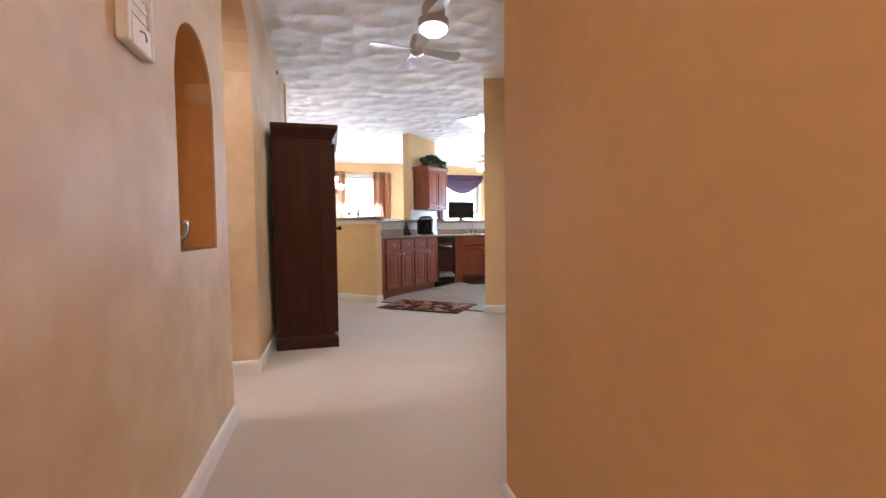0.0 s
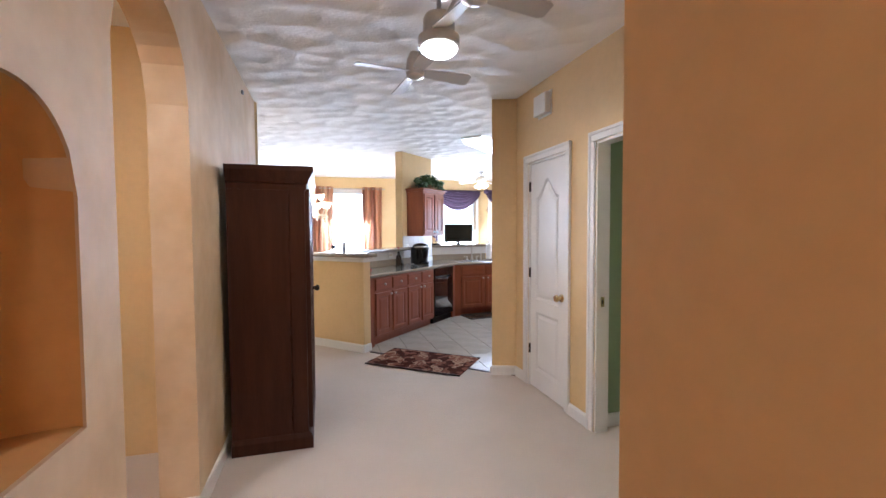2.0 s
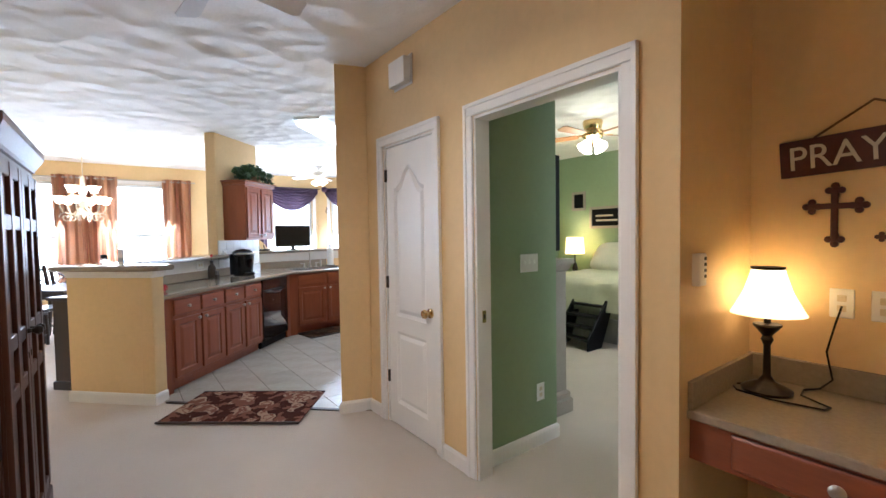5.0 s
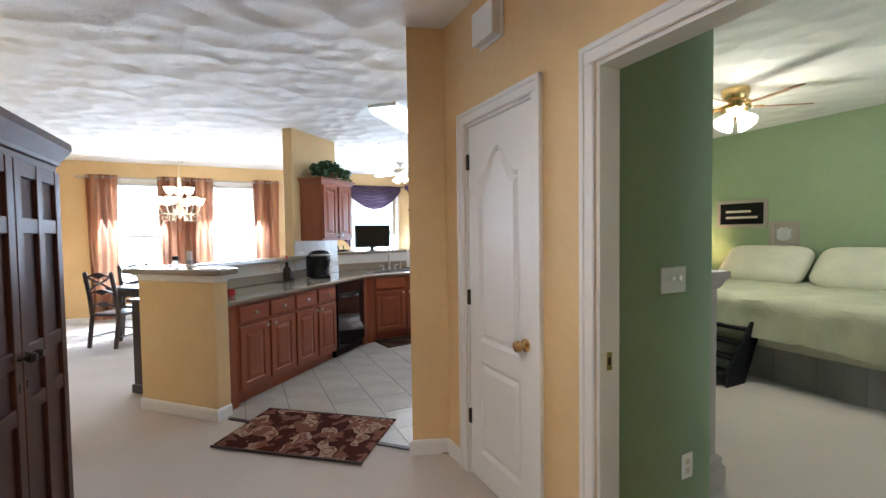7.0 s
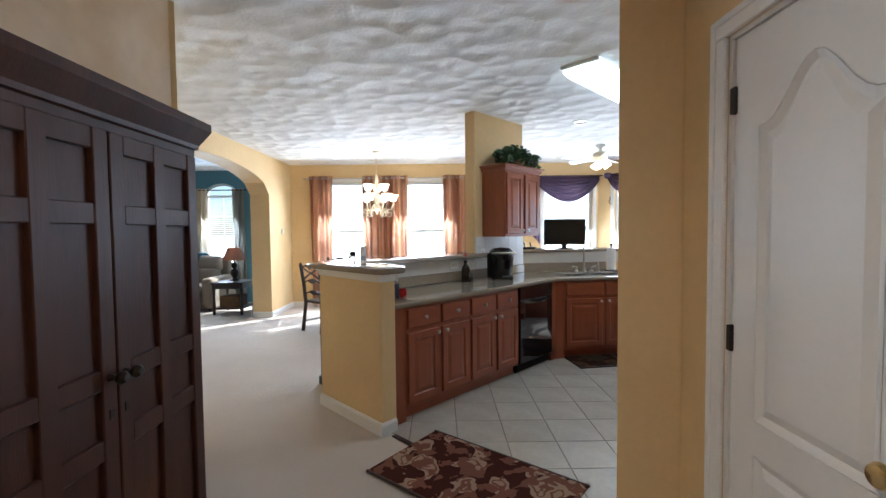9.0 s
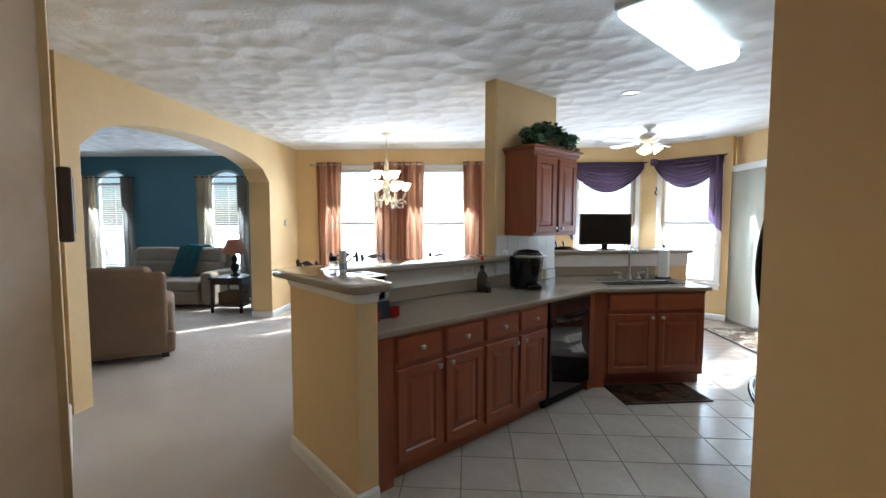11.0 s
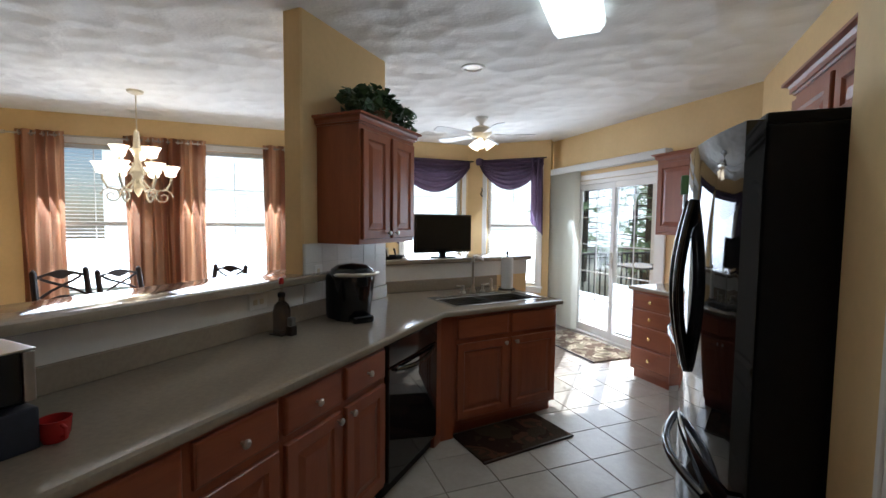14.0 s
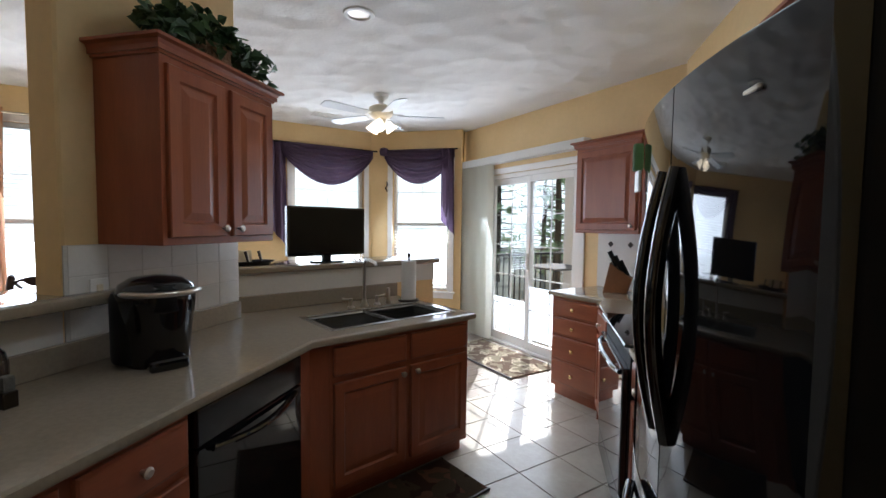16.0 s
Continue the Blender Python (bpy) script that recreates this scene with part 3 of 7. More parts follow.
def panel_door(m, w, label, hinge_left=True):
    door = tagged(thing("door", m, label, "door"), kind="structure")
    h = 2.02
    slab = boxes(((0.003, 0.012, 0.008), (w - 0.003, 0.045, h)), ((0.003, 0, 0.008), (0.11, 0.012, h)), ((w - 0.11, 0, 0.008), (w - 0.003, 0.012, h)),
                 ((0.11, 0, 0.008), (w - 0.11, 0.012, 0.17)), ((0.11, 0, 0.70), (w - 0.11, 0.012, 0.81)))
    # top rail with the curved lower edge
    n = 14
    t = bmesh.new()
    rows = []
    for k in range(n + 1):
        s = k / n
        x = 0.11 + (w - 0.22) * s
        z = 1.87 - 0.15 + 0.15 * ((0.5 - 0.5 * math.cos(2 * math.pi * s)) ** 1.3)
        rows.append([t.verts.new((x, 0, z)), t.verts.new((x, 0, h)), t.verts.new((x, 0.012, h)), t.verts.new((x, 0.012, z))])
    for a, b in zip(rows, rows[1:]):
        for k in range(4):
            t.faces.new((a[k], b[k], b[(k + 1) % 4], a[(k + 1) % 4]))
    join(slab, t)
    part("door_slab", slab, M_TRIM, door)
    t = bmesh.new()
    arch_panel(t, 0.112, w - 0.112, 0.812, 1.868, 0.15, 0.011, 0.05)
    part("upper_panel", t, M_TRIM, door)
    t = bmesh.new()
    arch_panel(t, 0.112, w - 0.112, 0.172, 0.698, 0.0, 0.011, 0.05)
    part("lower_panel", t, M_TRIM, door)
    kx = w - 0.06 if hinge_left else 0.06
    k = lathe(bmesh.new(), [(0.0, 0.0), (0.032, 0.0), (0.032, 0.008), (0.012, 0.012), (0.011, 0.03), (0.026, 0.038), (0.03, 0.05), (0.024, 0.062), (0.0, 0.066)], pose(kx, 0, 0.885, 90))
    part("door_knob", k, M_BRASS, door, "polished brass door knob", True)
    for z in (0.3, 1.0, 1.78):
        hx = 0.0 if hinge_left else w
        part("hinge", boxes(((hx - 0.012, -0.012, z), (hx + 0.012, 0.006, z + 0.09)), bevel=0.004), M_BRONZE, door, "dark metal hinge")
    return door


panel_door(face_d(2.285, 4.34) @ Matrix.Diagonal((1, 1, 1.008, 1)), 0.605, "white two-panel pantry door with arched top panel, closed")
panel_door(pose(-1.855, 5.715, 0, 0, 0, -90), 0.71, "white panelled closet door beside the refrigerator, closed", False)

# ---- kitchen: half walls, bars and counters ----
BAR = 1.18
structure("half_wall_bar", boxes(((-4.32, 4.765, 0), (-3.62, 4.885, BAR - 0.04)), ((-4.32, 4.885, 0), (-4.18, 6.56, BAR - 0.04))), M_WALL, "yellow half wall carrying the raised breakfast bar", "half wall")
structure("half_wall_end_post", boxes(((-3.62, 4.76, 0), (-3.5, 4.89, BAR - 0.04)), bevel=0.012, seg=2), M_WALL, "painted end post of the half wall", "half wall")
structure("column_wall", boxes(((-4.32, 6.56, 0), (-4.18, 7.48, W)), bevel=0.01), M_WALL, "yellow wall post between kitchen and dining room", "wall")
structure("half_wall_sink", boxes(((-0.12, 0.86, 0), (1.42, 1.0, BAR - 0.04)), m=SINK), M_WALL, "yellow half wall behind the sink", "half wall")


def slab(name, outline, z0, z1, label, category, m=None):
    ob = link(name, prism(bmesh.new(), outline, z0, z1, m, 0.012, 3), M_COUNTER, None, "", True)
    return tagged(ob, label, category)


bar = slab("bar_top", [(-4.36, 4.683), (-3.47, 4.70), (-3.42, 4.74), (-3.42, 4.90), (-3.46, 4.94), (-4.08, 4.97), (-4.1, 5.0), (-4.1, 6.82), (-4.16, 6.86), (-4.176, 6.86), (-4.176, 6.554), (-4.326, 6.554), (-4.326, 6.86), (-4.46, 6.86), (-4.50, 6.8), (-4.47, 4.80), (-4.43, 4.72)], BAR - 0.04, BAR, "speckled greige solid-surface raised bar top", "bar top")
slab("bar_top", [(-0.18, 0.82), (1.45, 0.82), (1.5, 0.87), (1.5, 1.2), (1.45, 1.25), (-0.02, 1.25)], BAR - 0.04, BAR, "speckled greige raised bar top behind the sink", "bar top", SINK)
part("bar_nosing", sweep(bmesh.new(), [(-0.004, BAR - 0.046), (0.010, BAR - 0.040), (0.014, BAR - 0.022), (0.009, BAR - 0.006), (-0.004, BAR - 0.002)], [(-4.50, 6.8), (-4.47, 4.80), (-4.43, 4.72), (-4.36, 4.683), (-3.47, 4.70), (-3.42, 4.74), (-3.42, 4.90), (-3.46, 4.94), (-4.08, 4.97), (-4.1, 5.0), (-4.1, 6.82)]), M_COUNTER, bar, "", True)
part("bar_moulding", sweep(bmesh.new(), [(0.0, BAR - 0.105), (0.006, BAR - 0.10), (0.012, BAR - 0.07), (0.034, BAR - 0.052), (0.036, BAR - 0.0405), (0.0, BAR - 0.0405)], [(-4.32, 6.5), (-4.32, 4.765), (-3.5, 4.76), (-3.5, 4.89)]), M_TRIM, bar, "pale cove moulding", False)
pt = lambda x, y: tuple((SINK @ Vector((x, y, 0))).xy)  # noqa: E731


def with_hole(outline, hole, z0, z1):
    """A slab with one hole."""
    bm = bmesh.new()
    hole = hole[::-1]
    lo, hi = [bm.verts.new((*p, z0)) for p in outline], [bm.verts.new((*p, z1)) for p in outline]
    lo2, hi2 = [bm.verts.new((*p, z0)) for p in hole], [bm.verts.new((*p, z1)) for p in hole]
    for o, h in ((lo, lo2), (hi, hi2)):
        edges = []
        for r in (o, h):
            edges += [bm.edges.new((r[k - 1], r[k])) for k in range(len(r))]
        bmesh.ops.triangle_fill(bm, edges=edges, use_beauty=True)
    for a, b in ((lo, hi), (lo2, hi2)):
        for k in range(len(a)):
            bm.faces.new((a[k - 1], a[k], b[k], b[k - 1]))
    return bm


basin_hole = [pt(*p) for p in ((0.16, 0.16), (0.20, 0.12), (0.94, 0.12), (0.98, 0.16), (0.98, 0.48), (0.94, 0.52), (0.20, 0.52), (0.16, 0.48))]
counter = link("countertop", with_hole([(-4.178, 4.892), (-3.535, 4.892), (-3.52, 4.905), (-3.52, 7.15), pt(1.03, 0.0), pt(1.05, 0.02), pt(1.05, 0.858), pt(-0.10, 0.858), (-4.178, 7.484)], basin_hole, 0.868, 0.905), M_COUNTER)
tagged(counter, "speckled greige countertop with an angled sink run", "countertop")
part("counter_nosing", sweep(bmesh.new(), [(-0.004, 0.868), (0.008, 0.872), (0.013, 0.886), (0.008, 0.901), (-0.004, 0.907)], [(-3.52, 4.895), (-3.52, 7.15), pt(1.05, 0.0), pt(1.05, 0.85)]), M_COUNTER, counter, "", True)
part("upstand", boxes(((-4.178, 4.93, 0.905), (-4.16, 7.48, 1.005)), bevel=0.004), M_COUNTER, counter)
part("upstand", boxes(((-0.10, 0.838, 0.905), (1.05, 0.857, 1.005)), m=SINK, bevel=0.004), M_COUNTER, counter)

# sink with two bowls
sink = thing("double_sink", SINK, "stainless steel double-bowl undermount sink", "sink")
for a, b in ((0.17, 0.56), (0.585, 0.97)):
    t = bmesh.new()
    rows = []
    for e, z in ((0.0, 0.902), (0.012, 0.89), (0.02, 0.75), (0.05, 0.72)):
        rows.append([t.verts.new((x, y, z)) for x, y in ((a + e, 0.13 + e), (b - e, 0.13 + e), (b - e, 0.51 - e), (a + e, 0.51 - e))])
    for p, q in zip(rows, rows[1:]):
        for k in range(4):
            t.faces.new((p[k - 1], p[k], q[k], q[k - 1]))
    t.faces.new(rows[-1])
    part("bowl", t, M_STEEL, sink)
part("divider", boxes(((0.558, 0.13, 0.76), (0.588, 0.51, 0.898)), bevel=0.008), M_STEEL, sink)
part("rim", boxes(((0.145, 0.105, 0.9045), (0.995, 0.135, 0.909)), ((0.145, 0.505, 0.9045), (0.995, 0.535, 0.909)), ((0.145, 0.105, 0.9045), (0.175, 0.535, 0.9088)), ((0.965, 0.105, 0.9045), (0.995, 0.535, 0.9088)), bevel=0.002), M_STEEL, sink)

faucet = thing("faucet", SINK @ Matrix.Translation((0.62, 0.60, 0.905)) @ Matrix.Diagonal((0.9, 0.9, 0.9, 1)), "brushed nickel kitchen faucet with tall upright spout", "faucet")
arc = [(0, 0, 0.02), (0, 0, 0.32), (0, -0.02, 0.345), (0, -0.06, 0.352), (0, -0.15, 0.335), (0, -0.165, 0.315)]
part("spout", tube(bmesh.new(), arc, 0.013, 10, 0.011), M_NICKEL, faucet, "", True)
part("spout_base", lathe(bmesh.new(), [(0.03, 0), (0.03, 0.012), (0.02, 0.03), (0.015, 0.06)]), M_NICKEL, faucet, "", True)
for dx in (-0.11, 0.11):
    h = lathe(bmesh.new(), [(0.026, 0), (0.026, 0.01), (0.014, 0.02), (0.013, 0.06), (0.018, 0.07), (0.0, 0.075)], pose(dx, 0, 0))
    tube(h, [(dx, 0, 0.062), (dx + (0.07 if dx > 0 else -0.07), 0, 0.075)], 0.007)
    part("lever", h, M_NICKEL, faucet, "", True)
part("sprayer", lathe(bmesh.new(), [(0.022, 0), (0.022, 0.01), (0.013, 0.03), (0.015, 0.09), (0.012, 0.12), (0.0, 0.125)], pose(0.21, 0, 0)), M_NICKEL, faucet, "", True)


def knob(bm, x, z, y=0.0):
    return lathe(bm, [(0.006, 0), (0.006, 0.014), (0.015, 0.02), (0.016, 0.026), (0.010, 0.032), (0.0, 0.033)], pose(x, y, z, 90), 12)


def raised_front(x0, x1, z0, z1, flat=False):
    """A door or drawer front with a moulded frame and raised field, facing minus y, its back at y=0."""
    t = bmesh.new()
    if flat:
        rings = [(0, 0.0), (0, -0.014), (0.006, -0.019), (0.012, -0.02)]
    else:
        rings = [(0, 0.0), (0, -0.015), (0.004, -0.02), (0.052, -0.02), (0.060, -0.010), (0.068, -0.010), (0.098, -0.018)]
    rows = [[t.verts.new((x, y, z)) for x, z in ((x0 + e, z0 + e), (x1 - e, z0 + e), (x1 - e, z1 - e), (x0 + e, z1 - e))] for e, y in rings]
    for a, b in zip(rows, rows[1:]):
        for k in range(4):
            t.faces.new((a[k - 1], a[k], b[k], b[k - 1]))
    t.faces.new(rows[0]), t.faces.new(rows[-1])
    return t


def base_cabinet(m, w, cols, label, depth=0.58, drawers=True, z0=0.10, gap=0.035, top=0.867):
    cab = thing("base_cabinet", m, label, "cabinet", "kitchen base cabinets")
    part("carcass", boxes(((0, 0, z0), (w, depth, top)), bevel=0.002), M_CHERRY, cab)
    if top < 0.86:
        part("face_rail", boxes(((0, 0, top), (w, 0.03, 0.867)), ((0, 0.03, top), (0.03, depth, 0.867)), ((w - 0.03, 0.03, top), (w, depth, 0.867)), ((0.03, depth - 0.02, top), (w - 0.03, depth, 0.867))), M_CHERRY, cab)
    part("toe_kick", boxes(((0, 0.06, 0), (w, depth, z0))), M_CHERRY, cab)
    cw = w / cols
    for c in range(cols):
        x0, x1 = c * cw + gap / 2, (c + 1) * cw - gap / 2
        dr = part("drawer_front", raised_front(x0, x1, 0.70, 0.845, True), M_CHERRYH, cab)
        part("knob", knob(bmesh.new(), (x0 + x1) / 2, 0.772, -0.02), M_NICKEL, dr, "round nickel knob", True) if drawers else None
        do = part("cabinet_door", raised_front(x0, x1, z0 + 0.035, 0.665), M_CHERRY, cab)
        kx = x1 - 0.03 if c % 2 == 0 else x0 + 0.03
        part("knob", knob(bmesh.new(), kx, 0.635, -0.02), M_NICKEL, do, "round nickel knob", True)
    return cab


FX = -3.55
base_cabinet(pose(FX, 5.02, 0, 0, 0, 90), 0.72, 2, "cherry base cabinet with two drawers and two raised-panel doors")
base_cabinet(pose(FX, 5.74, 0, 0, 0, 90), 0.72, 2, "cherry base cabinet with two drawers over panelled doors")
tagged(link("cabinet_filler", boxes(((-4.13, 4.892, 0.0), (FX, 5.02, 0.867)), bevel=0.002), M_CHERRY), "cherry filler panel at the end of the cabinets", "cabinet")
base_cabinet(SINK @ pose(0.10, 0.03, 0), 0.93, 2, "angled cherry sink cabinet with two panelled doors", 0.55, False, top=0.70)
tagged(link("cabinet_filler", prism(bmesh.new(), [(-3.55, 7.075), pt(0.0, 0.035), pt(0.10, 0.032), pt(0.10, 0.5), (-4.0, 7.075)], 0.0, 0.867), M_CHERRY), "cherry corner filler beside the dishwasher", "cabinet")

dw = thing("dishwasher", pose(FX, 6.465, 0, 0, 0, 90), "glossy black built-in dishwasher under the counter", "dishwasher")
part("body", boxes(((0.002, 0.02, 0.02), (0.604, 0.56, 0.866))), M_BLACKM, dw)
part("door_panel", boxes(((0.006, -0.022, 0.11), (0.60, 0.02, 0.73)), bevel=0.006, seg=2), M_BLACK, dw)
part("control_panel", boxes(((0.006, -0.022, 0.735), (0.60, 0.02, 0.86)), bevel=0.006, seg=2), M_BLACKP, dw)
part("handle", tube(bmesh.new(), [(0.06 + 0.48 * k / 8, -0.03 - 0.03 * math.sin(math.pi * k / 8), 0.715 - 0.02 * math.sin(math.pi * k / 8)) for k in range(9)], 0.013, 8), M_BLACK, dw, "bowed black handle", True)
part("kick_plate", boxes(((0.006, 0.04, 0.0), (0.60, 0.06, 0.105))), M_BLACKM, dw)


def crown(bm, x0, x1, y0, y1, z, h=0.06, out=0.045):
    return sweep(bm, [(0, z), (0.008, z), (0.012, z + h * 0.25), (out * 0.6, z + h * 0.7), (out, z + h * 0.8), (out, z + h), (0, z + h)], [(x0, y1), (x0, y0), (x1, y0), (x1, y1)])


def wall_cabinet(m, w, h, cols, label, depth=0.32, knobs=True):
    cab = thing("wall_cabinet", m, label, "cabinet", "kitchen wall cabinets")
    part("carcass", boxes(((0, 0, 0), (w, depth, h)), bevel=0.002), M_CHERRY, cab)
    part("crown_moulding", crown(bmesh.new(), 0, w, 0, depth, h - 0.01), M_CHERRYH, cab)
    part("top_board", boxes(((-0.02, -0.02, h), (w + 0.02, depth, h + 0.045))), M_CHERRYH, cab)
    cw = w / cols
    for c in range(cols):
        x0, x1 = c * cw + 0.02, (c + 1) * cw - 0.02
        do = part("cabinet_door", raised_front(x0, x1, 0.03, h - 0.04), M_CHERRY, cab)
        kx = x1 - 0.028 if c % 2 == 0 else x0 + 0.028
        part("knob", knob(bmesh.new(), kx, 0.065, -0.02), M_NICKEL, do, "round nickel knob", True)
    return cab


wall_cabinet(pose(-3.87, 6.69, 1.36, 0, 0, 90), 0.67, 0.72, 2, "cherry wall cabinet with two raised-panel doors and crown", 0.31)

# backsplash tiles between counter and cabinet
splash = tagged(link("backsplash", boxes(((-4.18, 6.56, 1.005), (-4.174, 7.475, 1.36))), M_LGROUT), "white tile backsplash on the wall post", "backsplash", kind="structure")
tile_me = None
for i in range(6):
    for j in range(3):
        y, z = 6.575 + i * 0.15, 1.012 + j * 0.116
        if tile_me is None:
            t = part("tile", boxes(((0, -0.0738, -0.0568), (0.003, 0.0738, 0.0568)), bevel=0.001), M_BACKTILE, splash)
            tile_me = t.data
        else:
            t = new("tile", tile_me)
            t.parent = splash
        t.location = (-4.175, y + 0.073, z + 0.056)
tagged(link("backsplash", boxes(((-0.10, 0.852, 1.005), (1.42, 0.858, BAR - 0.042)), m=SINK), M_BACKTILE), "white tiled strip behind the sink", "backsplash", kind="structure")
tagged(link("backsplash", boxes(((-4.181, 4.93, 1.005), (-4.172, 6.55, BAR - 0.042))), M_BACKTILE), "white tiled strip under the bar", "backsplash", kind="structure")

# ---- refrigerator ----
fr = thing("refrigerator", pose(-2.104, 6.98, 0, 0, 0, -87), "glossy black French-door refrigerator with bowed handles", "refrigerator")
FW, FH = 0.91, 1.795
part("cabinet_body", boxes(((0.005, 0.0, 0.05), (FW - 0.005, 0.60, FH - 0.015)), bevel=0.008, seg=2), M_BLACKM, fr)
for x in (0.01, FW - 0.16):
    part("hinge_cover", boxes(((x, 0.0, FH - 0.015), (x + 0.15, 0.22, FH + 0.02)), bevel=0.01, seg=2), M_BLACKM, fr)


def fridge_door(x0, x1, z0, z1):
    """A front that bulges towards the room."""
    bow = lambda x: -0.05 - 0.055 * (1 - ((x - FW / 2) / (FW / 2)) ** 2)  # noqa: E731
    n = 10
    line = [(x0 + (x1 - x0) * k / n, bow(x0 + (x1 - x0) * k / n)) for k in range(n + 1)]
    return prism(bmesh.new(), line + [(x1, -0.004), (x0, -0.004)], z0, z1, None, 0.006, 2)


for x0, x1 in ((0.002, FW / 2 - 0.003), (FW / 2 + 0.003, FW - 0.002)):
    part("door", fridge_door(x0, x1, 0.70, FH), M_BLACK, fr, "", True)
part("freezer_drawer", fridge_door(0.002, FW - 0.002, 0.07, 0.69), M_BLACK, fr, "", True)
for s in (-1, 1):
    pts = [(FW / 2 + s * (0.042 + 0.014 * math.sin(math.pi * k / 16)), -0.104 - 0.046 * math.sin(math.pi * k / 16), 0.93 + 0.66 * k / 16) for k in range(17)]
    part("handle", tube(bmesh.new(), pts, 0.019, 10), M_BLACK, fr, "long bowed black handle", True)
pts = [(0.12 + 0.67 * k / 16, -0.085 - 0.075 * math.sin(math.pi * k / 16), 0.60) for k in range(17)]
part("drawer_handle", tube(bmesh.new(), pts, 0.016, 10), M_BLACK, fr, "bowed black handle", True)
part("name_plate", boxes(((FW - 0.18, -0.083, 1.682), (FW - 0.12, -0.072, 1.692)), bevel=0.002), M_NICKEL, fr, "small silver plate")
part("grille", boxes(((0.02, 0.0, 0.0), (FW - 0.02, 0.5, 0.06))), M_BLACKM, fr)
clip = thing("magnet_clip", pose(-2.165, 6.93, 1.64), "dark green bag clip hanging on the refrigerator door", "clip")
part("jaw", boxes(((-0.03, -0.02, 0.0), (0.0, 0.02, 0.09)), bevel=0.008, seg=2), M_PINE, clip)
part("paper", boxes(((-0.018, -0.03, -0.07), (-0.008, 0.03, 0.0)), bevel=0.002), M_WHITE, clip)
wall_cabinet(pose(-1.76, 6.98, 1.81, 0, 0, -90), 0.91, 0.27, 2, "cherry cabinet above the refrigerator", 0.30)

# ---- range wall and drawer unit ----
rng_ = thing("range", pose(-2.08, 8.20, 0, 0, 0, -90), "black freestanding range with glass oven door", "range")
part("body", boxes(((0.003, 0.0, 0.02), (0.757, 0.60, 0.90)), bevel=0.004), M_BLACKM, rng_)
part("oven_door", boxes(((0.006, -0.035, 0.20), (0.754, 0.0, 0.80)), bevel=0.008, seg=2), M_BLACK, rng_)
part("drawer", boxes(((0.006, -0.03, 0.05), (0.754, 0.0, 0.19)), bevel=0.008, seg=2), M_BLACK, rng_)
part("cooktop", boxes(((0.0, -0.03, 0.90), (0.76, 0.60, 0.915)), bevel=0.005), M_BLACK, rng_)
part("backguard", boxes(((0.0, 0.54, 0.915), (0.76, 0.61, 1.10)), bevel=0.01, seg=2), M_BLACK, rng_)
part("handle", tube(bmesh.new(), [(0.05 + 0.66 * k / 8, -0.038 - 0.034 * math.sin(math.pi * k / 8) ** 0.5, 0.77) for k in range(9)], 0.012), M_BLACK, rng_, "bowed black oven handle", True)
base_cabinet(pose(-2.06, 7.44, 0, 0, 0, -90), 0.42, 1, "narrow cherry base cabinet beside the refrigerator", 0.56)
base_cabinet(pose(-2.06, 8.70, 0, 0, 0, -90), 0.46, 1, "narrow cherry base cabinet beside the range", 0.56)
dstack = thing("drawer_cabinet", D @ pose(4.77, 8.15, 0, 0, 0, -90), "cherry cabinet with a stack of four drawers", "cabinet")
part("carcass", boxes(((0, 0, 0.10), (0.50, 0.60, 0.867)), bevel=0.002), M_CHERRY, dstack)
part("toe_kick", boxes(((0, 0.05, 0), (0.50, 0.60, 0.10))), M_CHERRY, dstack)
for z0, z1 in ((0.14, 0.325), (0.345, 0.53), (0.55, 0.69), (0.71, 0.845)):
    d = part("drawer_front", raised_front(0.02, 0.48, z0, z1, True), M_CHERRYH, dstack)
    part("knob", knob(bmesh.new(), 0.25, (z0 + z1) / 2, -0.02), M_BRASS, d, "small brass knob", True)
tagged(link("cabinet_filler", prism(bmesh.new(), [(-2.06, 8.70), tuple(dpt(4.77, 7.65).xy), tuple(dpt(5.36, 7.65).xy), (-1.5, 8.70)], 0.0, 0.867), M_CHERRY), "cherry corner base beside the range", "cabinet")
a, b, c, d = [tuple(dpt(*p).xy) for p in ((4.74, 8.18), (5.395, 8.18), (5.395, 7.45), (4.74, 7.62))]
slab("countertop", [a, d, (-2.09, 8.66), (-2.09, 8.202), (-1.452, 8.202), (-1.452, 8.99), b], 0.868, 0.905, "speckled greige corner countertop beside the range", "countertop")
slab("countertop", [(-2.09, 7.03), (-1.452, 7.03), (-1.452, 7.438), (-2.09, 7.438)], 0.868, 0.905, "short speckled countertop beside the refrigerator", "countertop")
wall_cabinet(D @ pose(5.07, 8.19, 1.40, 0, 0, -90), 0.62, 0.74, 1, "cherry wall cabinet with a single panelled door", 0.32)
bs = tagged(link("backsplash", boxes(((5.388, 7.5, 0.905), (5.398, 8.19, 1.40)), m=D), M_BACKTILE), "cream tile backsplash with small diamond insets", "backsplash", kind="structure")
plate_at = D @ pose(5.386, 7.74, 1.28, 0, 0, -90)
op = thing("outlet", plate_at, "white outlet plate on the tile beside the wall cabinet", "outlet", "kitchen outlets")
part("cover_plate", boxes(((-0.037, -0.007, -0.058), (0.037, 0, 0.058)), bevel=0.003), M_WHITE, op)
for z in (-0.02, 0.02):
    part("socket", boxes(((-0.013, -0.009, z - 0.014), (0.013, -0.005, z + 0.014)), bevel=0.002), M_CREAMC, op)
